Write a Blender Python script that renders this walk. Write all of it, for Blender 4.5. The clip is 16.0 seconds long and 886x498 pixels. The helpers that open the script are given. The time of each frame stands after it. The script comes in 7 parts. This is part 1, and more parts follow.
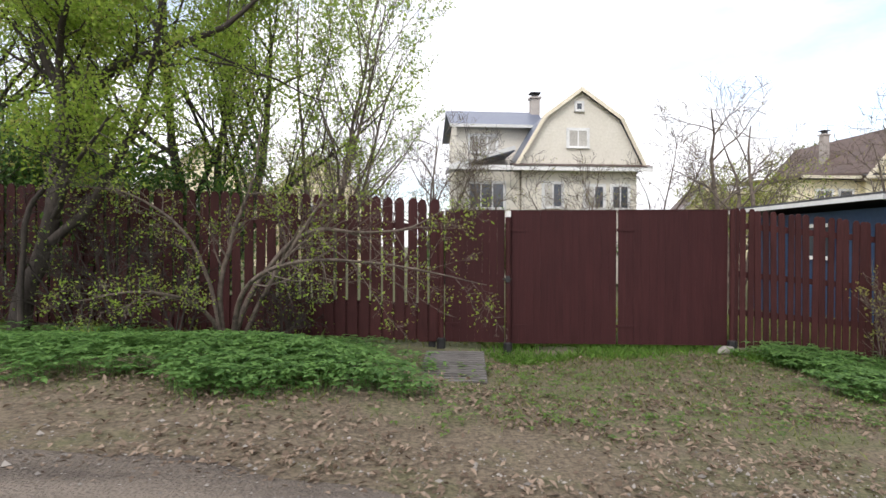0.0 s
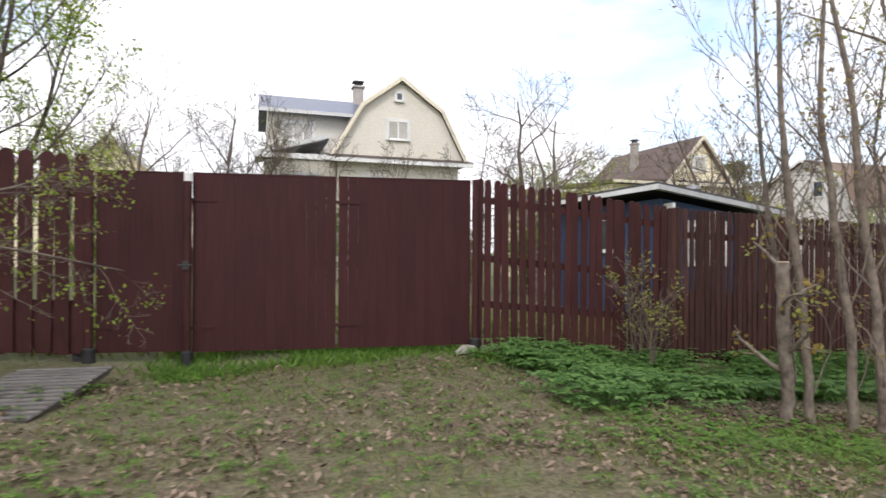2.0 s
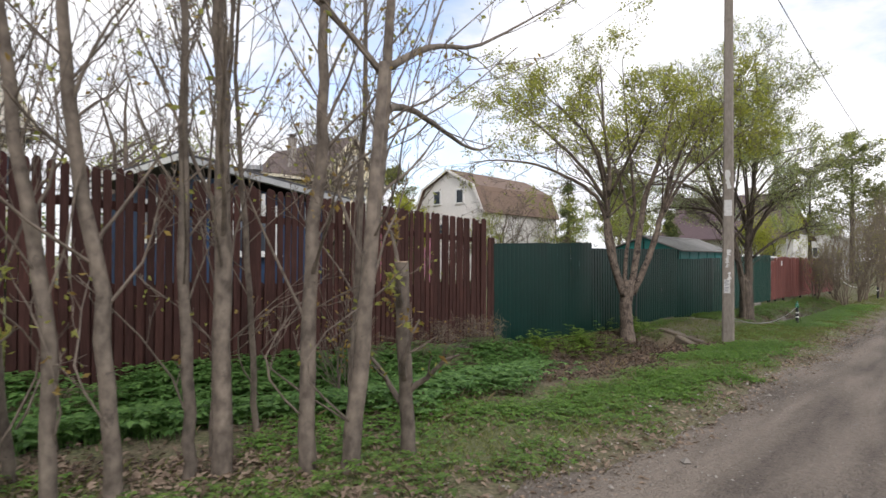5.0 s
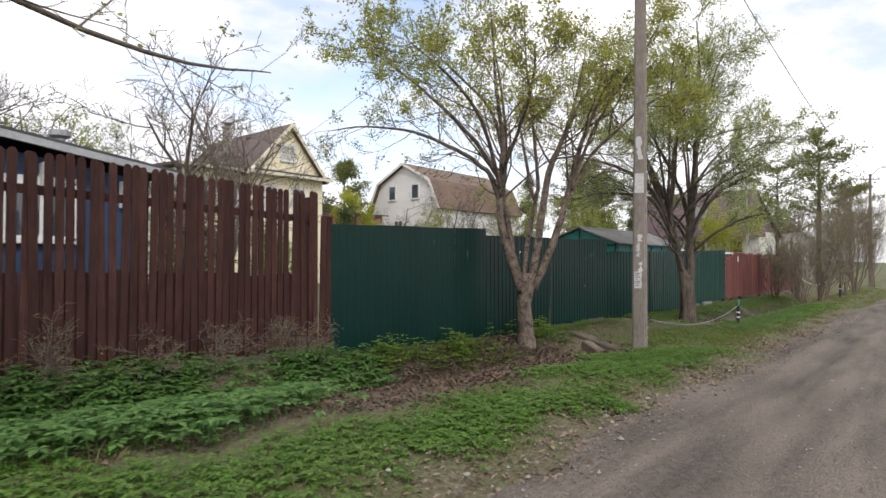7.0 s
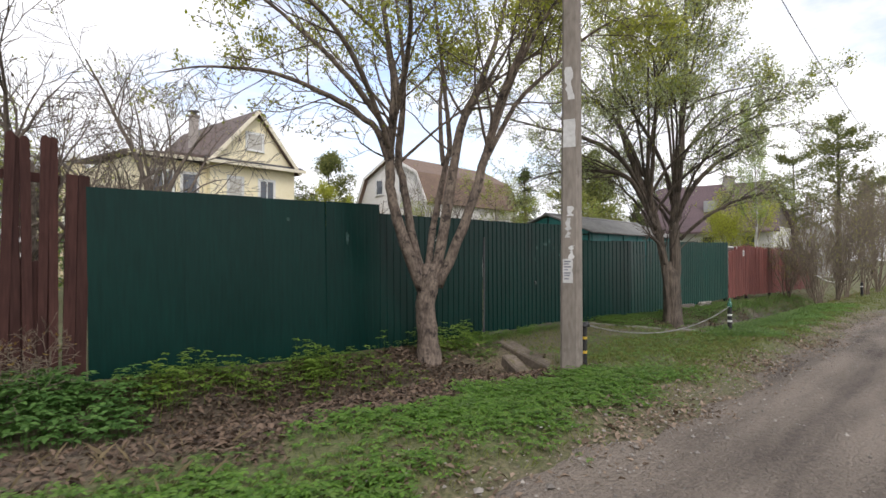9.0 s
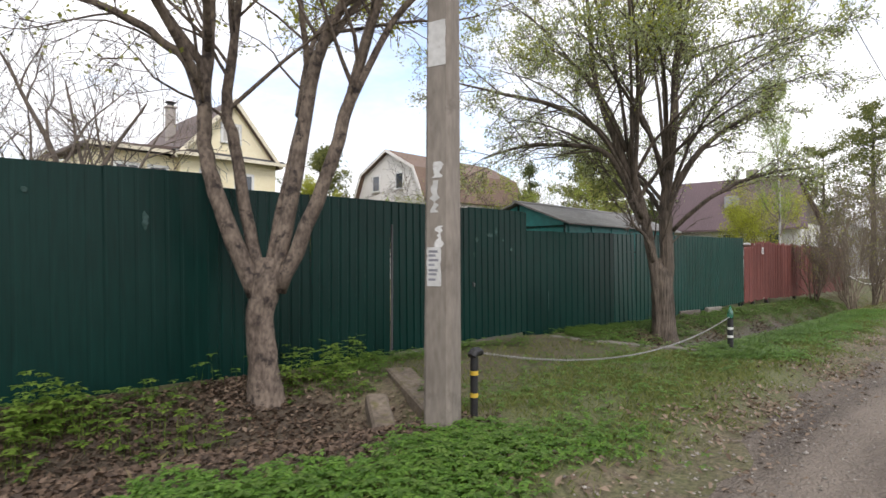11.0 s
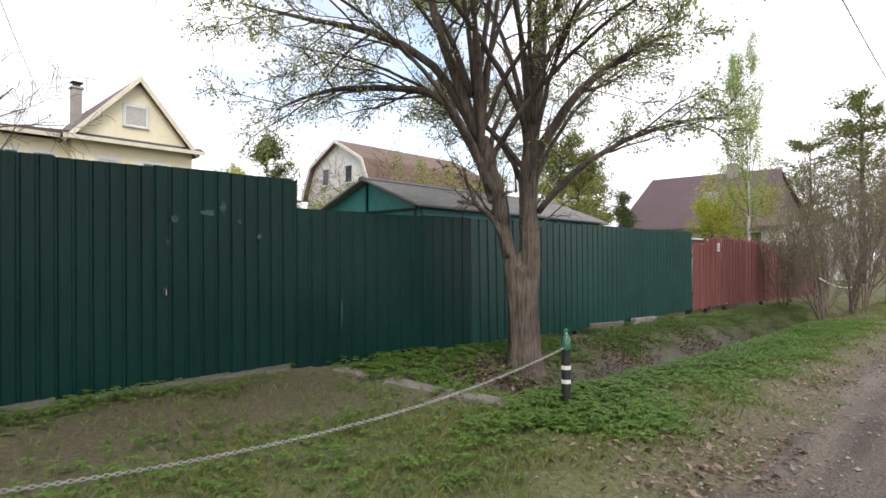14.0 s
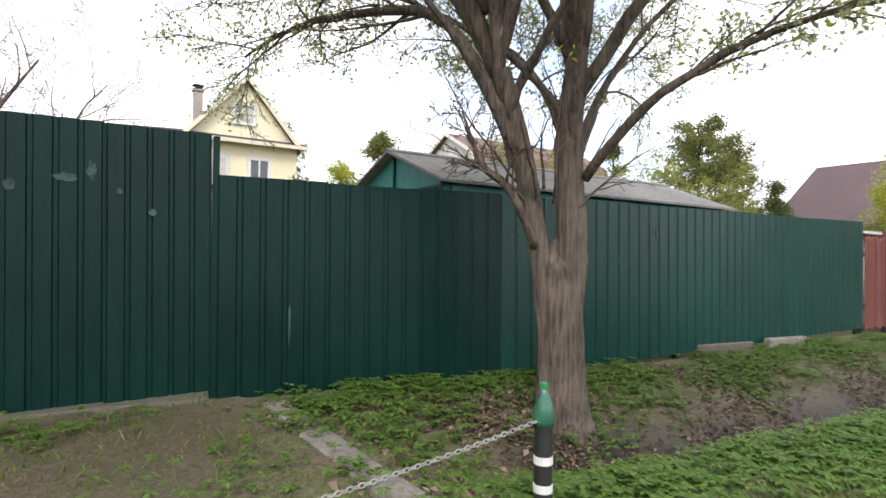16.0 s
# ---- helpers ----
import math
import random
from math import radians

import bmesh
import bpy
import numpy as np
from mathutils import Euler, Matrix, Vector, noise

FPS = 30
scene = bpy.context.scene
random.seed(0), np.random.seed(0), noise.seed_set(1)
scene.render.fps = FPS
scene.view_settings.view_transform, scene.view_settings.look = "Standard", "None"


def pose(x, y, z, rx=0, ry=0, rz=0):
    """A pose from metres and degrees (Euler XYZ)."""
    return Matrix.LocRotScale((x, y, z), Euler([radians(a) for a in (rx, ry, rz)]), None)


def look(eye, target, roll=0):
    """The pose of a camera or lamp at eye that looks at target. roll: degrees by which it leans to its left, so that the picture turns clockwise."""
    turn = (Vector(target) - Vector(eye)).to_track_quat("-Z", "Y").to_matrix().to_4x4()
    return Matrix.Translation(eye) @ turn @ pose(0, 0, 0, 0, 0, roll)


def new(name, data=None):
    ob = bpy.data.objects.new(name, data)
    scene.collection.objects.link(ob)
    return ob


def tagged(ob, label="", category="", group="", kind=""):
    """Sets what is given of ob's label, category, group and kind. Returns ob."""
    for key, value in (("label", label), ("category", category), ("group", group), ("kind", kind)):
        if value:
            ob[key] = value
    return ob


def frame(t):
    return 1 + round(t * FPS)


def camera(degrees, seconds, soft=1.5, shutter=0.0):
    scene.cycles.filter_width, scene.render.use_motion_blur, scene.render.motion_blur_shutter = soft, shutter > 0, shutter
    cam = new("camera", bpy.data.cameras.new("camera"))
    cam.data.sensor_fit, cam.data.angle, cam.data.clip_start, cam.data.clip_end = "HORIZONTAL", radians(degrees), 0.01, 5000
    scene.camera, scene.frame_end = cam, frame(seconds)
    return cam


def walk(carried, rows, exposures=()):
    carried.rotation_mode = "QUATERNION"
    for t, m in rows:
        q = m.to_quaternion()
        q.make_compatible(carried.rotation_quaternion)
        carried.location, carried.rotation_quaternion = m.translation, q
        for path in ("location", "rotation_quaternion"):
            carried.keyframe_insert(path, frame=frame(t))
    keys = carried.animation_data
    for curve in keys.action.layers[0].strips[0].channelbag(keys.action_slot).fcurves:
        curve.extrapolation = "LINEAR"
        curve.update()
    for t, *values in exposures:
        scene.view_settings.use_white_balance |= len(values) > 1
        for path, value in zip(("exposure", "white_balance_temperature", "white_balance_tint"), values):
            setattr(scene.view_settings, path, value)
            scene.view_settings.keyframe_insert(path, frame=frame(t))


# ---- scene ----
cam = camera(76.3, 16.0, shutter=0.2)
PATH = [
    (0, (-0.545, -0.219, 1.614), (-0.388, 1.775, 1.597), 0.1),
    (0.5, (-0.041, 0.352, 1.548), (0.083, 2.348, 1.534), 0.2),
    (1, (0.497, 0.731, 1.445), (0.699, 2.721, 1.437), 0.3),
    (1.5, (1.176, 1.131, 1.312), (1.557, 3.094, 1.308), 0.5),
    (2, (1.839, 1.352, 1.271), (2.479, 3.246, 1.273), 0.3),
    (2.5, (2.638, 1.481, 1.196), (3.503, 3.284, 1.207), 0.3),
    (3, (3.285, 1.524, 1.137), (4.482, 3.126, 1.158), 0.3),
    (3.5, (4.051, 1.522, 1.079), (5.37, 3.025, 1.102), 0.3),
    (4, (4.74, 1.513, 1.038), (6.179, 2.901, 1.066), 0.1),
    (4.5, (5.545, 1.522, 1.002), (7.001, 2.893, 1.025), 0.4),
    (5, (6.246, 1.465, 0.988), (7.725, 2.811, 1.008), 0.4),
    (7.3, (10.147, 1.305, 0.709), (11.67, 2.602, 0.733), 0.3),
    (7.5, (10.492, 1.303, 0.685), (12.014, 2.6, 0.708), 0.2),
    (8, (11.327, 1.35, 0.595), (12.842, 2.655, 0.623), 0.4),
    (8.2, (11.704, 1.394, 0.56), (13.217, 2.703, 0.586), 0.4),
    (10.3, (15.153, 2.001, 0.499), (16.6, 3.382, 0.527), -0.0),
    (10.5, (15.466, 2.039, 0.463), (16.912, 3.419, 0.487), 0.1),
    (11, (16.243, 2.096, 0.426), (17.677, 3.49, 0.455), 0.1),
    (11.5, (17.056, 2.128, 0.417), (18.495, 3.517, 0.445), 0.0),
    (12, (17.839, 2.191, 0.376), (19.276, 3.582, 0.416), -0.1),
    (12.5, (18.602, 2.195, 0.387), (20.048, 3.577, 0.417), 0.2),
    (13, (19.395, 2.217, 0.355), (20.841, 3.598, 0.388), 0.2),
    (13.5, (20.121, 2.186, 0.351), (21.575, 3.558, 0.382), 0.2),
    (14, (20.882, 2.228, 0.328), (22.323, 3.615, 0.361), 0.2),
    (14.5, (21.515, 2.277, 0.328), (22.941, 3.68, 0.363), 0.2),
    (15, (22.185, 2.482, 0.295), (23.46, 4.023, 0.329), 0.5),
    (15.5, (22.825, 2.676, 0.286), (24.048, 4.258, 0.316), 0.5),
    (16, (23.463, 3.044, 0.255), (24.544, 4.727, 0.281), 0.9),
]
walk(cam, [(t, look(eye, target, roll)) for t, eye, target, roll in PATH],
     [(0.0, 0.24, 6300, 14), (1.5, 0.24, 6300, 14), (3.5, 0.02, 6300, 14), (5.0, -0.06, 6300, 14), (8.0, -0.06, 6300, 14), (10.5, 0.08, 6300, 14), (13.0, 0.14, 6300, 14), (15.0, 0.24, 6300, 14), (16.0, 0.48, 6300, 14)])

# ---- world, sun, exposure ----
SUN_EL, SUN_AZ = radians(42), radians(215)
world = bpy.data.worlds.new("world")
scene.world = world
world.use_nodes = True
wn, wl = world.node_tree.nodes, world.node_tree.links
wn.clear()
w_out = wn.new("ShaderNodeOutputWorld")
w_bg = wn.new("ShaderNodeBackground")
w_sky = wn.new("ShaderNodeTexSky")
w_sky.sky_type, w_sky.sun_disc = "NISHITA", False
w_sky.sun_elevation, w_sky.sun_rotation = SUN_EL, SUN_AZ
w_scale = wn.new("ShaderNodeMixRGB")
w_scale.blend_type = "MULTIPLY"
w_scale.inputs[0].default_value = 1.0
w_scale.inputs[2].default_value = (0.30, 0.285, 0.27, 1)
w_tc = wn.new("ShaderNodeTexCoord")
w_map = wn.new("ShaderNodeMapping")
w_map.inputs["Scale"].default_value = (1.0, 1.0, 2.6)
w_noise = wn.new("ShaderNodeTexNoise")
w_noise.inputs["Scale"].default_value = 2.1
w_noise.inputs["Detail"].default_value = 7
w_noise.inputs["Roughness"].default_value = 0.58
w_ramp = wn.new("ShaderNodeValToRGB")
w_ramp.color_ramp.elements[0].position = 0.27
w_ramp.color_ramp.elements[1].position = 0.47
w_cl = wn.new("ShaderNodeValToRGB")
w_cl.color_ramp.elements[0].color = (1.02, 1.04, 1.07, 1)
w_cl.color_ramp.elements[0].position = 0.40
w_cl.color_ramp.elements[1].color = (1.44, 1.43, 1.41, 1)
w_cl.color_ramp.elements[1].position = 0.60
w_mix = wn.new("ShaderNodeMixRGB")
wl.new(w_tc.outputs["Generated"], w_map.inputs[0])
wl.new(w_map.outputs[0], w_noise.inputs["Vector"])
wl.new(w_noise.outputs["Fac"], w_ramp.inputs[0])
wl.new(w_noise.outputs["Fac"], w_cl.inputs[0])
wl.new(w_sky.outputs[0], w_scale.inputs[1])
wl.new(w_ramp.outputs[0], w_mix.inputs[0])
wl.new(w_scale.outputs[0], w_mix.inputs[1])
wl.new(w_cl.outputs[0], w_mix.inputs[2])
wl.new(w_mix.outputs[0], w_bg.inputs[0])
w_bg.inputs[1].default_value = 1.0
wl.new(w_bg.outputs[0], w_out.inputs[0])

sun = new("sun", bpy.data.lights.new("sun", "SUN"))
sun.data.energy, sun.data.angle, sun.data.color = 1.5, radians(14), (1.0, 0.965, 0.92)
sun.matrix_world = look((-14, -20, 22), (0, 0, 0))

# ---- materials ----


def nodes_of(name):
    m = bpy.data.materials.new(name)
    m.use_nodes = True
    n, l = m.node_tree.nodes, m.node_tree.links
    return m, n, l, n["Principled BSDF"]


def surface(name, dark, light, rough=0.7, fine=40.0, coarse=2.0, stretch=(1, 1, 1), bump=0.2, metal=0.0, spread=0.12, spec=0.5, dirt=None, dirt_at=0.6, relief=0.01):
    """A painted or natural surface: two scales of noise between two colours, per-object variation, bump and patchy dirt."""
    m, n, l, b = nodes_of(name)
    tc, inf = n.new("ShaderNodeTexCoord"), n.new("ShaderNodeObjectInfo")
    off = n.new("ShaderNodeVectorMath")
    off.operation = "MULTIPLY_ADD"
    mp = n.new("ShaderNodeMapping")
    mp.inputs["Scale"].default_value = stretch
    comb = n.new("ShaderNodeCombineXYZ")
    for i in range(3):
        l.new(inf.outputs["Random"], comb.inputs[i])
    l.new(comb.outputs[0], off.inputs[0])
    off.inputs[1].default_value = (37.0, 17.0, 29.0)
    l.new(tc.outputs["Object"], off.inputs[2])
    l.new(off.outputs[0], mp.inputs[0])
    a, c = n.new("ShaderNodeTexNoise"), n.new("ShaderNodeTexNoise")
    a.inputs["Scale"].default_value, a.inputs["Detail"].default_value = fine, 5
    c.inputs["Scale"].default_value, c.inputs["Detail"].default_value = coarse, 4
    l.new(mp.outputs[0], a.inputs["Vector"])
    l.new(off.outputs[0], c.inputs["Vector"])
    mixf = n.new("ShaderNodeMath")
    mixf.operation = "MULTIPLY_ADD"
    l.new(a.outputs["Fac"], mixf.inputs[0])
    mixf.inputs[1].default_value = 0.6
    half = n.new("ShaderNodeMath")
    half.operation = "MULTIPLY"
    l.new(c.outputs["Fac"], half.inputs[0])
    half.inputs[1].default_value = 0.5
    l.new(half.outputs[0], mixf.inputs[2])
    ramp = n.new("ShaderNodeValToRGB")
    ramp.color_ramp.elements[0].position, ramp.color_ramp.elements[1].position = 0.38, 0.72
    ramp.color_ramp.elements[0].color, ramp.color_ramp.elements[1].color = (*dark, 1), (*light, 1)
    l.new(mixf.outputs[0], ramp.inputs[0])
    hsv = n.new("ShaderNodeHueSaturation")
    val = n.new("ShaderNodeMapRange")
    val.inputs["To Min"].default_value, val.inputs["To Max"].default_value = 1 - spread, 1 + spread
    l.new(inf.outputs["Random"], val.inputs["Value"])
    l.new(val.outputs[0], hsv.inputs["Value"])
    l.new(ramp.outputs[0], hsv.inputs["Color"])
    last = hsv.outputs[0]
    if dirt:
        d = n.new("ShaderNodeTexNoise")
        d.inputs["Scale"].default_value, d.inputs["Detail"].default_value = coarse * 1.7, 8
        d.inputs["Roughness"].default_value = 0.7
        l.new(off.outputs[0], d.inputs["Vector"])
        dr = n.new("ShaderNodeValToRGB")
        dr.color_ramp.elements[0].position, dr.color_ramp.elements[1].position = dirt_at, dirt_at + 0.12
        l.new(d.outputs["Fac"], dr.inputs[0])
        mx = n.new("ShaderNodeMixRGB")
        mx.inputs[2].default_value = (*dirt, 1)
        l.new(dr.outputs[0], mx.inputs[0])
        l.new(last, mx.inputs[1])
        last = mx.outputs[0]
    l.new(last, b.inputs["Base Color"])
    b.inputs["Metallic"].default_value = metal
    b.inputs["Specular IOR Level"].default_value = spec
    rr = n.new("ShaderNodeMapRange")
    rr.inputs["To Min"].default_value, rr.inputs["To Max"].default_value = max(0.05, rough - 0.1), min(1, rough + 0.12)
    l.new(c.outputs["Fac"], rr.inputs["Value"])
    l.new(rr.outputs[0], b.inputs["Roughness"])
    if bump:
        bp = n.new("ShaderNodeBump")
        bp.inputs["Strength"].default_value, bp.inputs["Distance"].default_value = bump, relief
        l.new(mixf.outputs[0], bp.inputs["Height"])
        l.new(bp.outputs[0], b.inputs["Normal"])
    return m


def leafy(name, dark, light, through_share=0.35, rough=0.55):
    """Leaves: colour varies from leaf to leaf, and some light comes through."""
    m, n, l, b = nodes_of(name)
    g = n.new("ShaderNodeNewGeometry")
    ramp = n.new("ShaderNodeValToRGB")
    ramp.color_ramp.elements[0].color, ramp.color_ramp.elements[1].color = (*dark, 1), (*light, 1)
    l.new(g.outputs["Random Per Island"], ramp.inputs[0])
    l.new(ramp.outputs[0], b.inputs["Base Color"])
    b.inputs["Roughness"].default_value = rough
    b.inputs["Specular IOR Level"].default_value = 0.25
    tr = n.new("ShaderNodeBsdfTranslucent")
    gain = n.new("ShaderNodeMixRGB")
    gain.blend_type = "MULTIPLY"
    gain.inputs[0].default_value = 1.0
    gain.inputs[2].default_value = (1.55, 1.5, 1.3, 1)
    l.new(ramp.outputs[0], gain.inputs[1])
    l.new(gain.outputs[0], tr.inputs["Color"])
    mix = n.new("ShaderNodeMixShader")
    mix.inputs[0].default_value = through_share
    l.new(b.outputs[0], mix.inputs[1])
    l.new(tr.outputs[0], mix.inputs[2])
    l.new(mix.outputs[0], n["Material Output"].inputs[0])
    return m


def ridged(name, dark, light, axis, pitch, rough=0.6, depth=0.01, spread=0.0):
    """Siding or sheet with fine parallel joints, for surfaces far off."""
    m = surface(name, dark, light, rough, fine=9, coarse=0.7, bump=0.0, spread=spread)
    n, l = m.node_tree.nodes, m.node_tree.links
    b = n["Principled BSDF"]
    tc = n.new("ShaderNodeTexCoord")
    w = n.new("ShaderNodeTexWave")
    w.wave_profile, w.bands_direction = "SAW", axis
    w.inputs["Scale"].default_value = 0.314 / pitch
    l.new(tc.outputs["Object"], w.inputs["Vector"])
    bp = n.new("ShaderNodeBump")
    bp.inputs["Strength"].default_value, bp.inputs["Distance"].default_value = 0.8, depth
    l.new(w.outputs["Fac"], bp.inputs["Height"])
    l.new(bp.outputs[0], b.inputs["Normal"])
    return m


def glass(name, tint):
    m, n, l, b = nodes_of(name)
    b.inputs["Base Color"].default_value = (*tint, 1)
    b.inputs["Roughness"].default_value = 0.05
    b.inputs["Specular IOR Level"].default_value = 0.9
    return m


M_BROWN = surface("brown_paint", (0.033, 0.0098, 0.0096), (0.062, 0.0200, 0.0190), 0.66, fine=6, coarse=1.6, stretch=(9, 9, 0.8), bump=0.25, spread=0.14, spec=0.2, dirt=(0.06, 0.027, 0.024), dirt_at=0.66)
M_GATE = surface("gate_brown_paint", (0.032, 0.0088, 0.0092), (0.050, 0.0148, 0.015), 0.62, fine=5, coarse=1.2, stretch=(9, 9, 0.5), bump=0.15, spread=0.035, spec=0.2, dirt=(0.05, 0.02, 0.019), dirt_at=0.68)
M_BROWN_OLD = surface("worn_brown_paint", (0.031, 0.0125, 0.0105), (0.074, 0.033, 0.0265), 0.72, fine=6, coarse=1.6, stretch=(9, 9, 0.8), bump=0.3, spread=0.22, spec=0.2, dirt=(0.08, 0.044, 0.034), dirt_at=0.65)
M_GREEN = surface("green_sheet_paint", (0.0012, 0.0160, 0.0128), (0.0028, 0.0285, 0.0225), 0.34, fine=5, coarse=0.9, stretch=(6, 6, 0.5), bump=0.04, spread=0.06, spec=0.22, dirt=(0.012, 0.055, 0.045), dirt_at=0.71)
# Lighter copy of M_GREEN; the far run's brighter reflection is put into the colour.
M_GREEN_SHEEN = surface("sheen_green_sheet_paint", (0.0030, 0.034, 0.027), (0.0062, 0.054, 0.043), 0.34, fine=5, coarse=0.9, stretch=(6, 6, 0.5), bump=0.04, spread=0.06, spec=0.3, dirt=(0.02, 0.075, 0.062), dirt_at=0.70)
M_RED = surface("red_picket_paint", (0.125, 0.038, 0.032), (0.21, 0.070, 0.056), 0.75, fine=6, coarse=1.5, stretch=(8, 8, 0.8), bump=0.25, spread=0.18)
M_TEAL = surface("teal_sheet_paint", (0.010, 0.135, 0.125), (0.018, 0.19, 0.175), 0.5, fine=8, coarse=1.0, bump=0.08)
M_BLUE = ridged("blue_board_wall", (0.012, 0.035, 0.085), (0.02, 0.055, 0.12), "X", 0.14, 0.6)
M_WHITE = surface("white_paint", (0.62, 0.62, 0.60), (0.80, 0.80, 0.77), 0.6, fine=12, coarse=1.0, bump=0.05)
M_FASCIA = surface("pale_grey_paint", (0.30, 0.31, 0.31), (0.46, 0.47, 0.47), 0.75, fine=14, coarse=2, bump=0.1)
M_RIBBED = surface("dull_grey_ribbed_board", (0.08, 0.073, 0.066), (0.165, 0.152, 0.14), 0.7, fine=12, coarse=4, stretch=(1, 8, 8), bump=0.2, spread=0.15)
M_CREAM = ridged("cream_siding", (0.66, 0.62, 0.52), (0.77, 0.73, 0.63), "Z", 0.15, 0.6, 0.012)
M_YELLOW = ridged("yellow_siding", (0.85, 0.75, 0.50), (0.91, 0.83, 0.60), "Z", 0.14, 0.6, 0.012)
M_TRIM = surface("cream_trim_paint", (0.62, 0.56, 0.42), (0.76, 0.70, 0.55), 0.6, fine=12, coarse=1.0, bump=0.05)
M_BARN = ridged("whitewashed_boards", (0.68, 0.66, 0.62), (0.80, 0.78, 0.74), "Z", 0.2, 0.75)
M_STUCCO = surface("white_plaster", (0.60, 0.59, 0.56), (0.74, 0.73, 0.70), 0.85, fine=25, coarse=0.8, bump=0.1)
M_METALTILE = ridged("blue_grey_metal_tile", (0.10, 0.12, 0.17), (0.15, 0.17, 0.23), "X", 0.25, 0.35, 0.03)
M_BROWNROOF = ridged("brown_sheet_roof", (0.075, 0.05, 0.042), (0.13, 0.085, 0.07), "Y", 0.3, 0.55, 0.03)
M_BARNROOF = ridged("weathered_red_slate_roof", (0.13, 0.085, 0.06), (0.21, 0.14, 0.10), "X", 0.2, 0.8, 0.03)
M_PLUMROOF = ridged("plum_sheet_roof", (0.085, 0.055, 0.06), (0.13, 0.085, 0.09), "Y", 0.25, 0.6, 0.03)
M_ASBESTOS = ridged("grey_corrugated_slate", (0.14, 0.135, 0.125), (0.25, 0.245, 0.23), "X", 0.15, 0.85, 0.04)
M_FELT = surface("dark_roof_felt", (0.04, 0.04, 0.045), (0.09, 0.09, 0.095), 0.85, fine=30, coarse=1.2, bump=0.2)
M_BRICK = surface("grey_chimney_render", (0.30, 0.27, 0.24), (0.44, 0.40, 0.36), 0.9, fine=20, coarse=2.0, bump=0.2)
M_GLASS = glass("window_glass", (0.05, 0.06, 0.075))
# Pale pane colour, with the sky's reflection in the glass put into it.
M_PALE_PANE = surface("pale_pane", (0.40, 0.38, 0.34), (0.6, 0.58, 0.52), 0.9, fine=14, coarse=3, bump=0.1)
M_CONCRETE = surface("weathered_concrete", (0.24, 0.22, 0.19), (0.38, 0.35, 0.30), 0.9, fine=35, coarse=2.5, bump=0.35, dirt=(0.16, 0.14, 0.115), dirt_at=0.58)
M_POLE = surface("pole_concrete", (0.165, 0.142, 0.118), (0.27, 0.235, 0.20), 0.9, fine=30, coarse=1.6, stretch=(1, 1, 0.25), bump=0.35, spread=0.0, dirt=(0.125, 0.105, 0.088), dirt_at=0.57)
M_KERB2 = surface("pale_dirty_concrete", (0.22, 0.20, 0.18), (0.36, 0.33, 0.30), 0.92, fine=25, coarse=3, bump=0.3)
M_KERB = surface("dirty_concrete", (0.15, 0.135, 0.115), (0.27, 0.245, 0.21), 0.92, fine=30, coarse=3, bump=0.4, dirt=(0.10, 0.095, 0.06), dirt_at=0.55)
M_PAPER = surface("torn_pale_paper", (0.50, 0.49, 0.47), (0.66, 0.65, 0.63), 0.85, fine=25, coarse=5, bump=0.15, dirt=(0.33, 0.30, 0.27), dirt_at=0.58)
M_INK = surface("grey_print", (0.16, 0.16, 0.18), (0.26, 0.26, 0.29), 0.85, fine=20, coarse=4, bump=0)
M_BLACK = surface("black_plastic", (0.012, 0.012, 0.013), (0.028, 0.027, 0.027), 0.5, fine=20, coarse=3, bump=0.1)
M_TAPE_Y = surface("yellow_tape", (0.50, 0.33, 0.03), (0.66, 0.46, 0.06), 0.5, fine=20, coarse=4, bump=0.05)
M_TAPE_W = surface("white_tape", (0.62, 0.61, 0.58), (0.78, 0.77, 0.74), 0.5, fine=20, coarse=4, bump=0.05)
M_CHAIN = surface("pale_chain", (0.27, 0.265, 0.26), (0.43, 0.42, 0.41), 0.45, fine=30, coarse=5, metal=0.35, bump=0.1)
M_STEEL = surface("dull_steel", (0.25, 0.25, 0.25), (0.42, 0.42, 0.42), 0.5, fine=30, coarse=3, metal=0.6, bump=0.1)
M_WIRE = surface("black_cable", (0.015, 0.015, 0.017), (0.03, 0.03, 0.033), 0.6, fine=10, coarse=2, bump=0)
M_OLDWOOD = surface("grey_weathered_wood", (0.07, 0.056, 0.045), (0.17, 0.145, 0.12), 0.85, fine=7, coarse=2.5, stretch=(10, 1, 10), bump=0.4, spread=0.2)
M_LOG = surface("mossy_concrete", (0.085, 0.066, 0.048), (0.22, 0.178, 0.135), 0.9, fine=20, coarse=4, bump=0.5, dirt=(0.12, 0.105, 0.035), dirt_at=0.52, relief=0.02)
M_BARK = surface("grey_brown_bark", (0.06, 0.046, 0.036), (0.20, 0.16, 0.125), 0.9, fine=12, coarse=4, stretch=(2, 2, 1.0), bump=1.0, spread=0.1, relief=0.03, dirt=(0.03, 0.024, 0.02), dirt_at=0.55)
M_BARK_ROUGH = surface("furrowed_bark", (0.028, 0.021, 0.016), (0.175, 0.138, 0.106), 0.92, fine=14, coarse=4, stretch=(2.6, 2.6, 0.30), bump=1.0, spread=0.05, relief=0.05)
M_BARK_DARK = surface("dark_bark", (0.022, 0.018, 0.014), (0.07, 0.056, 0.046), 0.92, fine=16, coarse=3, stretch=(3, 3, 0.6), bump=0.7, spread=0.1)
M_TWIG = surface("tan_twig_bark", (0.115, 0.088, 0.062), (0.22, 0.178, 0.132), 0.85, fine=10, coarse=5, bump=0.5, spread=0.1)
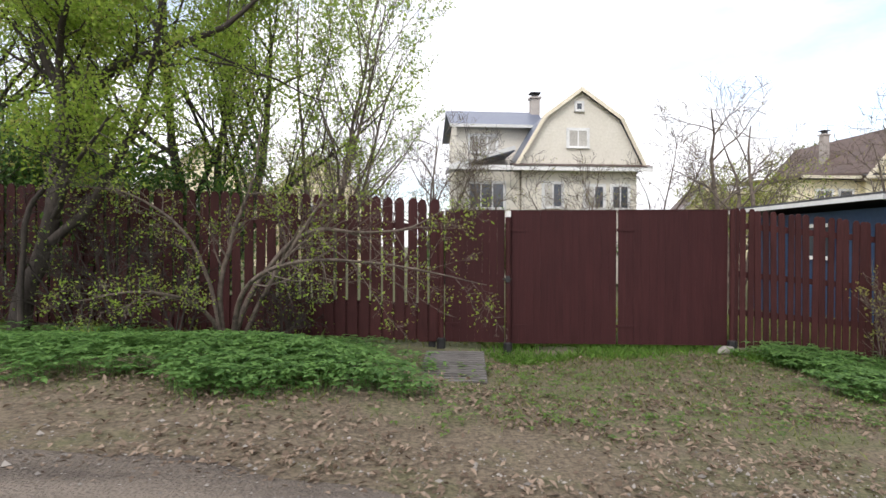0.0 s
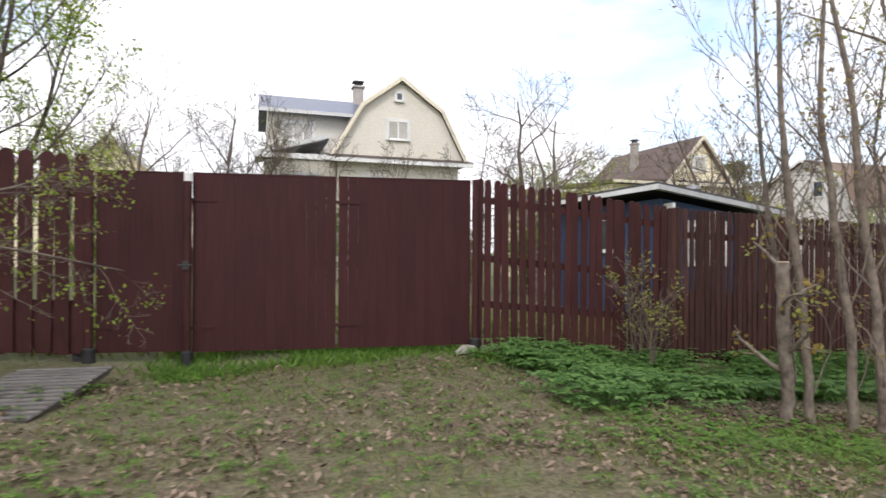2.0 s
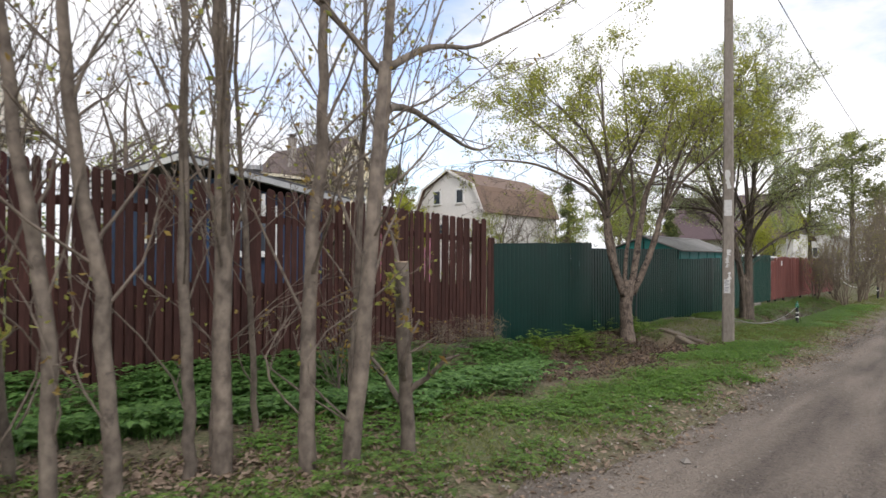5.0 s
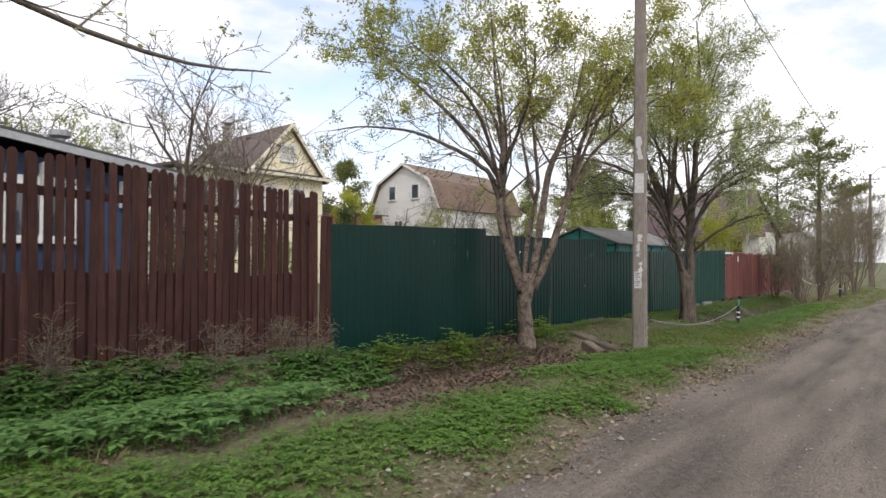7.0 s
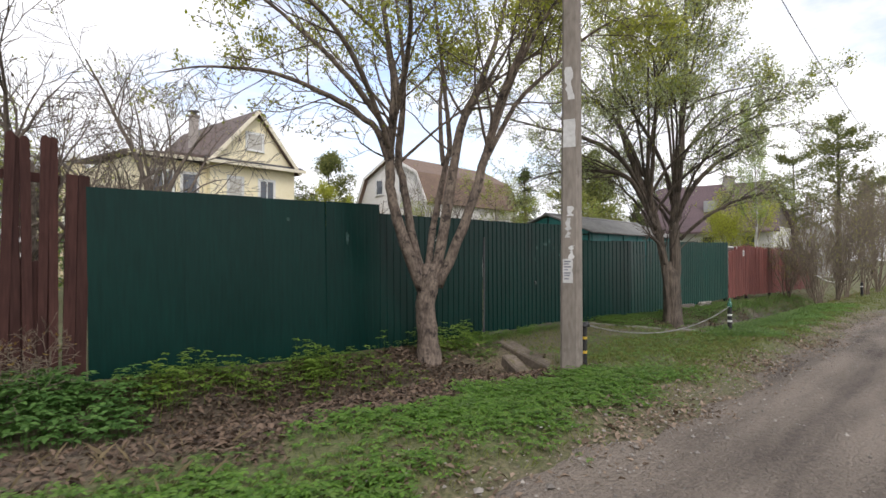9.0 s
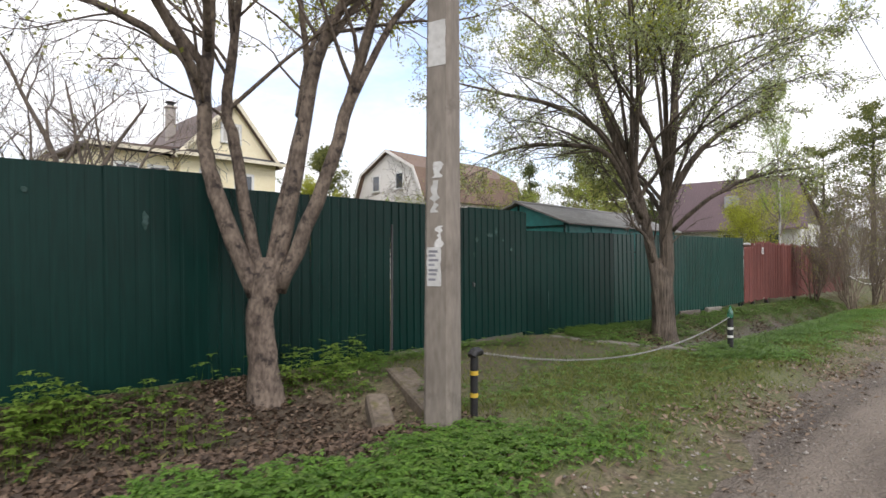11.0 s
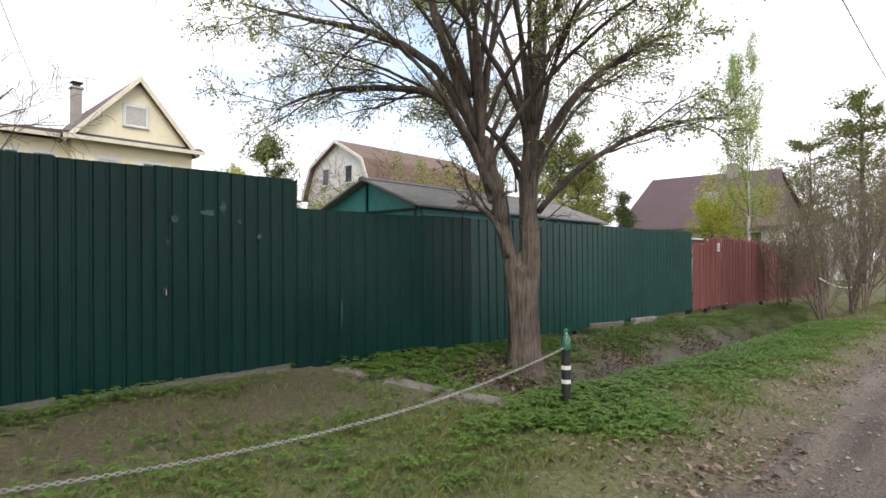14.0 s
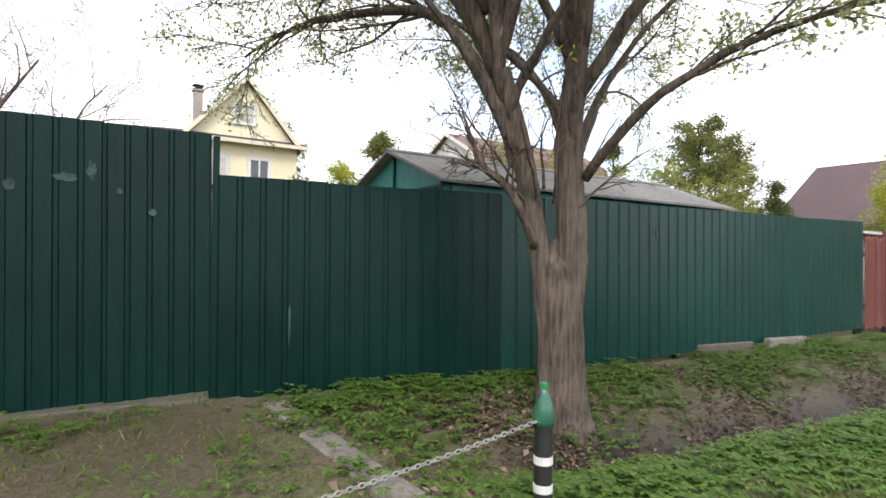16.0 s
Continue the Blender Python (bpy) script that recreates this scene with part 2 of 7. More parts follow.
M_BARK_FORK = surface("mottled_brown_bark", (0.045, 0.031, 0.024), (0.25, 0.195, 0.15), 0.9, fine=16, coarse=5, stretch=(2, 2, 0.9), bump=1.0, spread=0.1, dirt=(0.022, 0.016, 0.014), dirt_at=0.52)
M_SAPLING = surface("smooth_sapling_bark", (0.068, 0.053, 0.041), (0.225, 0.183, 0.143), 0.85, fine=10, coarse=5, stretch=(2, 2, 1.4), bump=0.7, spread=0.12, dirt=(0.055, 0.044, 0.034), dirt_at=0.60, relief=0.02)
M_BIRCH = surface("birch_bark", (0.32, 0.31, 0.29), (0.66, 0.65, 0.62), 0.8, fine=5, coarse=3, stretch=(1, 1, 6), bump=0.2)
M_CUT = surface("cut_wood", (0.33, 0.25, 0.17), (0.46, 0.36, 0.25), 0.85, fine=30, coarse=6, bump=0.2)
M_LEAF = leafy("fresh_spring_leaves", (0.15, 0.24, 0.034), (0.31, 0.41, 0.075), 0.55)
M_LEAF_OLIVE = leafy("olive_young_leaves", (0.17, 0.19, 0.045), (0.33, 0.34, 0.10), 0.55)
M_LEAF_GOLD = leafy("yellow_green_leaves", (0.22, 0.25, 0.03), (0.42, 0.44, 0.08), 0.5)
M_LEAF_PALE = leafy("pale_grey_green_leaves", (0.23, 0.27, 0.14), (0.41, 0.45, 0.26), 0.55)
M_LEAF_RUST = leafy("rusty_young_leaves", (0.17, 0.11, 0.035), (0.30, 0.22, 0.06), 0.4)
M_NEEDLE = leafy("pine_needles", (0.085, 0.105, 0.034), (0.22, 0.235, 0.08), 0.45, 0.7)
M_SPRUCE = leafy("spruce_needles", (0.055, 0.078, 0.03), (0.135, 0.16, 0.06), 0.3, 0.7)
M_HERB = leafy("ground_elder_leaves", (0.050, 0.118, 0.028), (0.155, 0.28, 0.075), 0.32, 0.5)
M_HERB_LIGHT = leafy("bright_herb_leaves", (0.055, 0.11, 0.018), (0.14, 0.225, 0.045), 0.3, 0.5)
M_LEAF_GOLD_HERB = leafy("yellow_green_weed_leaves", (0.075, 0.135, 0.018), (0.20, 0.29, 0.05), 0.3, 0.5)
M_CLOVER = leafy("bright_weed_leaves", (0.055, 0.125, 0.016), (0.150, 0.27, 0.044), 0.3, 0.5)
M_GRASS = leafy("grass_blades", (0.085, 0.115, 0.028), (0.21, 0.23, 0.075), 0.3, 0.6)
M_DRYGRASS = leafy("dry_grass_blades", (0.13, 0.10, 0.058), (0.27, 0.215, 0.125), 0.2, 0.8)
M_LITTER = leafy("dead_leaves", (0.092, 0.064, 0.044), (0.31, 0.235, 0.172), 0.08, 0.85)
M_LITTER_DARK = leafy("wet_dead_leaves", (0.030, 0.020, 0.014), (0.185, 0.128, 0.088), 0.05, 0.6)
M_PEBBLE = leafy("pebbles", (0.14, 0.125, 0.11), (0.36, 0.33, 0.29), 0.0, 0.9)


def earth_material():
    """Bare soil, thin grass and rotted leaves, mixed by the painted share of green and by noise."""
    m, n, l, b = nodes_of("earth")
    tc = n.new("ShaderNodeTexCoord")
    at = n.new("ShaderNodeAttribute")
    at.attribute_name = "green"
    wet_dark = n.new("ShaderNodeAttribute")
    wet_dark.attribute_name = "wet_dark"
    fine, mid = n.new("ShaderNodeTexNoise"), n.new("ShaderNodeTexNoise")
    fine.inputs["Scale"].default_value, fine.inputs["Detail"].default_value, fine.inputs["Roughness"].default_value = 28, 6, 0.65
    mid.inputs["Scale"].default_value, mid.inputs["Detail"].default_value, mid.inputs["Roughness"].default_value = 2.2, 6, 0.65
    l.new(tc.outputs["Object"], fine.inputs["Vector"])
    l.new(tc.outputs["Object"], mid.inputs["Vector"])
    soil, moss = n.new("ShaderNodeValToRGB"), n.new("ShaderNodeValToRGB")
    for r, c0, c1 in ((soil, (0.076, 0.056, 0.036), (0.225, 0.178, 0.118)), (moss, (0.06, 0.072, 0.024), (0.165, 0.165, 0.068))):
        r.color_ramp.elements[0].position, r.color_ramp.elements[1].position = 0.36, 0.68
        r.color_ramp.elements[0].color, r.color_ramp.elements[1].color = (*c0, 1), (*c1, 1)
        l.new(fine.outputs["Fac"], r.inputs[0])
    add = n.new("ShaderNodeMath")
    add.operation = "ADD"
    l.new(at.outputs["Fac"], add.inputs[0])
    l.new(mid.outputs["Fac"], add.inputs[1])
    edge = n.new("ShaderNodeMapRange")
    edge.inputs["From Min"].default_value, edge.inputs["From Max"].default_value = 0.82, 1.12
    l.new(add.outputs[0], edge.inputs["Value"])
    mx = n.new("ShaderNodeMixRGB")
    l.new(edge.outputs[0], mx.inputs[0])
    l.new(soil.outputs[0], mx.inputs[1])
    l.new(moss.outputs[0], mx.inputs[2])
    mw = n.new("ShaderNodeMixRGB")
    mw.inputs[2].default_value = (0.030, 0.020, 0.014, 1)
    l.new(wet_dark.outputs["Fac"], mw.inputs[0])
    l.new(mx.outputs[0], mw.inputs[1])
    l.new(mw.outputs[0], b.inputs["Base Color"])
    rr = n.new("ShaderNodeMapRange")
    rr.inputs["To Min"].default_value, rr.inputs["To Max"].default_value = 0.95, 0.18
    l.new(wet_dark.outputs["Fac"], rr.inputs["Value"])
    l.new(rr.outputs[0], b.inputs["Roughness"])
    bp = n.new("ShaderNodeBump")
    bp.inputs["Strength"].default_value, bp.inputs["Distance"].default_value = 0.7, 0.03
    l.new(fine.outputs["Fac"], bp.inputs["Height"])
    l.new(bp.outputs[0], b.inputs["Normal"])
    return m


def road_material():
    """Packed dirt and gravel: pale wheel tracks run along x, small stones and darker damp patches."""
    m, n, l, b = nodes_of("packed_gravel")
    tc = n.new("ShaderNodeTexCoord")
    mp = n.new("ShaderNodeMapping")
    mp.inputs["Scale"].default_value = (0.35, 2.4, 1)
    l.new(tc.outputs["Object"], mp.inputs[0])
    track, fine, vor = n.new("ShaderNodeTexNoise"), n.new("ShaderNodeTexNoise"), n.new("ShaderNodeTexVoronoi")
    track.inputs["Scale"].default_value, track.inputs["Detail"].default_value = 1.1, 6
    fine.inputs["Scale"].default_value, fine.inputs["Detail"].default_value, fine.inputs["Roughness"].default_value = 22, 8, 0.7
    vor.inputs["Scale"].default_value = 45
    l.new(mp.outputs[0], track.inputs["Vector"])
    l.new(tc.outputs["Object"], fine.inputs["Vector"])
    l.new(tc.outputs["Object"], vor.inputs["Vector"])
    ramp = n.new("ShaderNodeValToRGB")
    ramp.color_ramp.elements[0].position, ramp.color_ramp.elements[1].position = 0.40, 0.68
    ramp.color_ramp.elements[0].color, ramp.color_ramp.elements[1].color = (0.078, 0.061, 0.048, 1), (0.235, 0.193, 0.153, 1)
    s = n.new("ShaderNodeMath")
    s.operation = "MULTIPLY_ADD"
    s.inputs[1].default_value = 0.72
    l.new(track.outputs["Fac"], s.inputs[0])
    h = n.new("ShaderNodeMath")
    h.operation = "MULTIPLY"
    h.inputs[1].default_value = 0.42
    l.new(fine.outputs["Fac"], h.inputs[0])
    l.new(h.outputs[0], s.inputs[2])
    l.new(s.outputs[0], ramp.inputs[0])
    l.new(ramp.outputs[0], b.inputs["Base Color"])
    b.inputs["Roughness"].default_value = 0.93
    bp = n.new("ShaderNodeBump")
    bp.inputs["Strength"].default_value, bp.inputs["Distance"].default_value = 0.9, 0.03
    sub = n.new("ShaderNodeMath")
    sub.operation = "SUBTRACT"
    l.new(fine.outputs["Fac"], sub.inputs[0])
    l.new(vor.outputs["Distance"], sub.inputs[1])
    l.new(sub.outputs[0], bp.inputs["Height"])
    l.new(bp.outputs[0], b.inputs["Normal"])
    return m


M_EARTH, M_ROAD = earth_material(), road_material()

# ---- mesh building ----


class Geo:
    """Collects vertices and faces for one mesh."""

    def __init__(self):
        self.v, self.f = [], []

    def add(self, verts, faces):
        k = len(self.v)
        self.v.extend(tuple(p) for p in verts)
        self.f.extend(tuple(i + k for i in f) for f in faces)
        return self

    def box(self, x0, x1, y0, y1, z0, z1, c=0.0):
        """A box; c cuts its upright edges and its top rim."""
        if c <= 0:
            vs = [(x, y, z) for z in (z0, z1) for x, y in ((x0, y0), (x1, y0), (x1, y1), (x0, y1))]
            return self.add(vs, [(3, 2, 1, 0), (4, 5, 6, 7), (0, 1, 5, 4), (1, 2, 6, 5), (2, 3, 7, 6), (3, 0, 4, 7)])
        ring = [(x0 + c, y0), (x1 - c, y0), (x1, y0 + c), (x1, y1 - c), (x1 - c, y1), (x0 + c, y1), (x0, y1 - c), (x0, y0 + c)]
        mx, my = (x0 + x1) / 2, (y0 + y1) / 2
        vs = [(x, y, z0) for x, y in ring] + [(x, y, z1 - c) for x, y in ring]
        fx, fy = 1 - 2 * c / max(x1 - x0, 1e-6), 1 - 2 * c / max(y1 - y0, 1e-6)
        vs += [(mx + (x - mx) * max(fx, 0.2), my + (y - my) * max(fy, 0.2), z1) for x, y in ring]
        fs = [tuple(range(7, -1, -1)), tuple(range(16, 24))]
        for r in (0, 8):
            fs += [(r + i, r + (i + 1) % 8, r + 8 + (i + 1) % 8, r + 8 + i) for i in range(8)]
        return self.add(vs, fs)

    def prism(self, outline, y0, y1):
        """An outline of (x, z), counter-clockwise seen from -y, pushed from y0 to y1."""
        k = len(outline)
        vs = [(x, y0, z) for x, z in outline] + [(x, y1, z) for x, z in outline]
        return self.add(vs, [tuple(range(k)), tuple(range(2 * k - 1, k - 1, -1))] + [(i, k + i, k + (i + 1) % k, (i + 1) % k) for i in range(k)])

    def slab(self, corners, thick):
        """A plate with the given upper corners (counter-clockwise from above), thick downwards."""
        k = len(corners)
        vs = [tuple(c) for c in corners] + [(c[0], c[1], c[2] - thick) for c in corners]
        return self.add(vs, [tuple(range(k)), tuple(range(2 * k - 1, k - 1, -1))] + [(i, k + i, k + (i + 1) % k, (i + 1) % k) for i in range(k)])

    def tube(self, pts, radii, k=6, cap=True):
        n, base = len(pts), len(self.v)
        P = [Vector(p) for p in pts]
        side = None
        for i, p in enumerate(P):
            d = (P[min(i + 1, n - 1)] - P[max(i - 1, 0)]).normalized()
            if side is None:
                side = d.cross(Vector((0, 1, 0.1)) if abs(d.y) < 0.9 else Vector((1, 0, 0))).normalized()
            side = (side - d * side.dot(d)).normalized()
            up = d.cross(side)
            r = radii[i]
            for j in range(k):
                a = 2 * math.pi * j / k
                q = p + side * (math.cos(a) * r) + up * (math.sin(a) * r)
                self.v.append((q.x, q.y, q.z))
        for i in range(n - 1):
            for j in range(k):
                a, b2 = base + i * k + j, base + i * k + (j + 1) % k
                self.f.append((a, b2, b2 + k, a + k))
        if cap:
            self.f.append(tuple(base + (n - 1) * k + j for j in range(k)))
            self.f.append(tuple(base + j for j in range(k - 1, -1, -1)))
        return self

    def trunk(self, pts, radii, k, lobes, amp, seed):
        """A smooth-swelling trunk whose bark stands in long uneven ridges."""
        r = np.random.default_rng(seed)
        ph = r.uniform(0, 6.28, len(lobes))
        base, n = len(self.v), len(pts)
        for i in range(n):
            x, y, z = pts[i]
            for j in range(k):
                a = 2 * math.pi * j / k
                w = sum(math.sin(q * a + f + 0.35 * z * q) for q, f in zip(lobes, ph)) * amp / len(lobes) ** 0.5
                rr = radii[i] * (1 + w + r.normal(0, amp * 0.35))
                self.v.append((x + math.cos(a) * rr, y + math.sin(a) * rr, z))
        for i in range(n - 1):
            for j in range(k):
                a, b2 = base + i * k + j, base + i * k + (j + 1) % k
                self.f.append((a, b2, b2 + k, a + k))
        self.f.append(tuple(base + (n - 1) * k + j for j in range(k)))
        return self

    def mesh(self, name, mat, smooth=False):
        me = bpy.data.meshes.new(name)
        me.from_pydata(self.v, [], self.f)
        me.materials.append(mat)
        if smooth:
            me.polygons.foreach_set("use_smooth", [True] * len(me.polygons))
        me.update()
        return me


def put(name, geo, mat, parent=None, label="", at=None, smooth=False):
    """Links one Geo, or a mesh that is shared, as one object, under a parent where one is given."""
    me = geo if isinstance(geo, bpy.types.Mesh) else geo.mesh(name, mat, smooth)
    ob = new(name, me)
    if parent is not None:
        ob.parent = parent
    if at is not None:
        ob.matrix_basis = at
    return tagged(ob, label)


def thing(name, label, category, at=None, group="", kind=""):
    ob = new(name)
    if at is not None:
        ob.matrix_basis = at
    return tagged(ob, label, category, group, kind)


def stuff(name, verts, faces, mat, label, category):
    me = bpy.data.meshes.new(name)
    me.from_pydata(verts.tolist() if hasattr(verts, "tolist") else verts, [], faces.tolist() if hasattr(faces, "tolist") else faces)
    me.materials.append(mat)
    me.update()
    return tagged(new(name, me), label, category, kind="stuff")


# ---- the lie of the land ----


def smooth_step(a, b2, x):
    t = np.clip((x - a) / (b2 - a), 0, 1)
    return t * t * (3 - 2 * t)


def land(x, y):
    """Height of the ground."""
    x, y = np.asarray(x, float), np.asarray(y, float)
    road = np.interp(x, (-60, -6, -1.7, 0, 2, 5, 8.5, 10, 12, 16, 20, 24, 30, 45, 90, 400), (1.6, 0.55, 0.33, 0.15, 0.0, -0.2, -0.43, -0.56, -0.66, -0.78, -0.92, -1.0, -1.1, -1.3, -1.7, -2.0))
    back = np.interp(x, (-60, -8, 0.1, 1.2, 4.5, 7.3, 10, 14.9, 18, 21.3, 24.4, 30, 36.8, 90), (1.5, 0.30, -0.03, -0.07, -0.02, -0.28, -0.48, -0.72, -0.86, -0.9, -0.95, -1.12, -1.2, -1.7))
    z = road + (back - road) * smooth_step(4.6, 8.2, y)
    z = z + 0.07 * smooth_step(3.5, 4.0, y) * (1 - smooth_step(4.8, 6.0, y)) * smooth_step(9, 12, x) - 0.05 * smooth_step(4.2, 4.7, y) * (1 - smooth_step(5.6, 6.4, y)) * smooth_step(5, 6.5, x) * (1 - smooth_step(9, 11, x))
    z = z + 0.16 * np.exp(-((x + 2.6) / 1.9) ** 2 - ((y - 6.2) / 0.9) ** 2)
    d1 = np.interp(x, (4.6, 7, 12, 15, 17.5, 19.4, 20.2), (0, 0.24, 0.30, 0.32, 0.42, 0.46, 0.0))
    d2 = np.interp(x, (24.9, 25.6, 28.5, 33, 60), (0, 0.22, 0.52, 0.55, 0.4))
    c1 = np.interp(x, (5, 12, 18, 19.6), (6.9, 6.75, 6.7, 6.2))
    z = z - d1 * np.exp(-((y - c1) / 0.62) ** 2) - d2 * np.exp(-((y - 6.0) / 0.62) ** 2)
    z = z - 0.25 * np.exp(-((x - 38.2) / 1.0) ** 2 - ((y - 6.0) / 0.5) ** 2)
    z = z + 0.02 * np.sin(x * 1.7 + 1.1 * np.sin(y * 1.3)) * np.sin(y * 2.1 + 0.7 * x) * smooth_step(3.4, 4.4, y)
    return z


def ground_z(x, y):
    return float(land(x, y))


rng = np.random.default_rng(7)


def axis(fine0, fine1, step, far):
    a = list(np.arange(fine0, fine1, step))
    lo, hi, s = [], [], step
    v = fine0
    while v > -far:
        s *= 1.35
        v -= s
        lo.append(v)
    v, s = a[-1], step
    while v < far:
        s *= 1.35
        v += s
        hi.append(v)
    return np.array(lo[::-1] + a + hi)


def build_ground():
    xs, ys = axis(-9, 44, 0.16, 1500), axis(2.6, 9.4, 0.1, 1500)
    X, Y = np.meshgrid(xs, ys)
    Z = land(X, Y) + rng.normal(0, 0.006, X.shape) * ((Y > 2.6) & (Y < 9.4))
    far = np.maximum(np.hypot(X - 15, Y - 5) - 60, 0)
    Z = Z - far * 0.004
    h, w = X.shape
    idx = np.arange(h * w).reshape(h, w)
    f = np.stack([idx[:-1, :-1], idx[:-1, 1:], idx[1:, 1:], idx[1:, :-1]], -1).reshape(-1, 4)
    me = bpy.data.meshes.new("ground")
    me.from_pydata(np.stack([X, Y, Z], -1).reshape(-1, 3).tolist(), [], f.tolist())
    me.materials.append(M_EARTH)
    me.polygons.foreach_set("use_smooth", [True] * len(me.polygons))
    g = np.full(X.shape, 0.46)
    verge = smooth_step(3.6, 4.1, Y) * (1 - smooth_step(4.7, 5.3, Y)) * smooth_step(3.5, 6.5, X)
    g = g + 0.28 * verge
    g = np.where(Y > 8.6, 0.62, g)
    g = g - 0.34 * np.exp(-((Y - 6.2) / 1.15) ** 4) * smooth_step(10, 14, X) * (1 - smooth_step(19.5, 20, X))
    g = g - 0.02 * smooth_step(19.6, 20.4, X) * (1 - smooth_step(24.2, 24.8, X)) * smooth_step(5.6, 6.6, Y) * (Y < 8.2)
    g = g + 0.16 * smooth_step(20.2, 21.0, X) * (1 - smooth_step(24.4, 25.2, X)) * smooth_step(3.8, 4.2, Y) * (1 - smooth_step(5.6, 6.4, Y))
    g = g - 0.15 * (1 - smooth_step(0.0, 3.0, X)) * (1 - smooth_step(4.0, 5.6, Y)) * smooth_step(-3, 0, Y)
    g = g + 0.10 * (X > 36)
    wet_dark = 1.25 * np.exp(-((Y - 6.0) / 0.62) ** 2) * smooth_step(25.6, 26.6, X) * (1 - smooth_step(39, 40, X)) * (0.8 + 0.2 * np.sin(X * 2.1) ** 2)
    # Darker, smoother soil over the gate yard.
    wet_dark = wet_dark + 0.34 * smooth_step(19.8, 20.8, X) * (1 - smooth_step(24.2, 24.8, X)) * smooth_step(5.4, 6.8, Y) * (1 - smooth_step(8.3, 8.6, Y))
    # Darker, smoother soil along the ditch before the tall sheet fence.
    wet_dark = wet_dark + 0.6 * np.exp(-((Y - 6.65) / 1.5) ** 6) * smooth_step(13.5, 15.5, X) * (1 - smooth_step(19.2, 19.8, X))
    for nm, arr in (("green", g), ("wet_dark", np.clip(wet_dark, 0, 0.95))):
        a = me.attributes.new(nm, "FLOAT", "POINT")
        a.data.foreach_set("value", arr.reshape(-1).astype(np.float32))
    me.update()
    return tagged(new("ground", me), "trodden earth with thin grass and rotting leaves", "ground", kind="structure")


def build_road():
    xs = np.concatenate([np.arange(-40, -9, 1.0), np.arange(-9, 46, 0.2), np.arange(46, 140, 2.0)])
    edge = 3.45 + 0.12 * np.sin(xs * 0.9) + 0.07 * np.sin(xs * 2.7 + 1) + 0.05 * np.sin(xs * 6.1) - 0.02 * np.maximum(xs - 25, 0)
    edge = edge - 1.35 * np.exp(-((xs - 1.6) / 1.9) ** 2)
    n = 26
    V, F = [], []
    for x, e in zip(xs, edge):
        for j in range(n):
            y = e - (e + 1.5) * (j / (n - 1)) ** 1.2
            z = ground_z(x, y) + (0.034 if j > 1 else (0.02 if j else -0.02))
            z += 0.012 * math.sin(y * 3.3 + 0.4 * math.sin(x * 0.3)) * (1 if j else 0)
            V.append((x, y, z))
    for i in range(len(xs) - 1):
        for j in range(n - 1):
            a = i * n + j
            F.append((a, a + 1, a + n + 1, a + n))
    me = bpy.data.meshes.new("road")
    me.from_pydata(V, [], F)
    me.materials.append(M_ROAD)
    me.polygons.foreach_set("use_smooth", [True] * len(me.polygons))
    me.update()
    return tagged(new("road", me), "unpaved lane of packed grey-brown dirt and gravel", "road", kind="structure")


build_ground()
build_road()

# ---- fences and gates ----


def line_at(a, b2, s):
    return (a[0] + (b2[0] - a[0]) * s, a[1] + (b2[1] - a[1]) * s)


def picket_mesh(name, w, t, h, mat, head="round"):
    """One upright board, foot at the origin, its face towards -y."""
    g = Geo()
    if head == "round":
        out = [(-w / 2, 0), (w / 2, 0), (w / 2, h - w * 0.62)]
        out += [(w / 2 * math.cos(a), h - w * 0.62 + w * 0.62 * math.sin(a)) for a in (0.5, 1.0, 1.57, 2.14, 2.64)]
        out += [(-w / 2, h - w * 0.62)]
    elif head == "point":
        out = [(-w / 2, 0), (w / 2, 0), (w / 2, h - w * 0.7), (0, h), (-w / 2, h - w * 0.7)]
    else:
        out = [(-w / 2, 0), (w / 2, 0), (w / 2, h - 0.004), (w / 2 - 0.004, h), (-w / 2 + 0.004, h), (-w / 2, h - 0.004)]
    g.prism(out, 0.0, t)
    return g.mesh(name, mat)


def rail_between(parent, a, b2, za, zb, mat, size=(0.04, 0.09), back=0.02):
    ang = math.degrees(math.atan2(b2[1] - a[1], b2[0] - a[0]))
    n = math.hypot(b2[0] - a[0], b2[1] - a[1])
    tilt = math.atan2(zb - za, n)
    g = Geo().box(0, n / math.cos(tilt), back, back + size[0], -size[1] / 2, size[1] / 2, 0.004)
    put("rail", g, mat, parent, at=pose(a[0], a[1], za, 0, -math.degrees(tilt), ang))


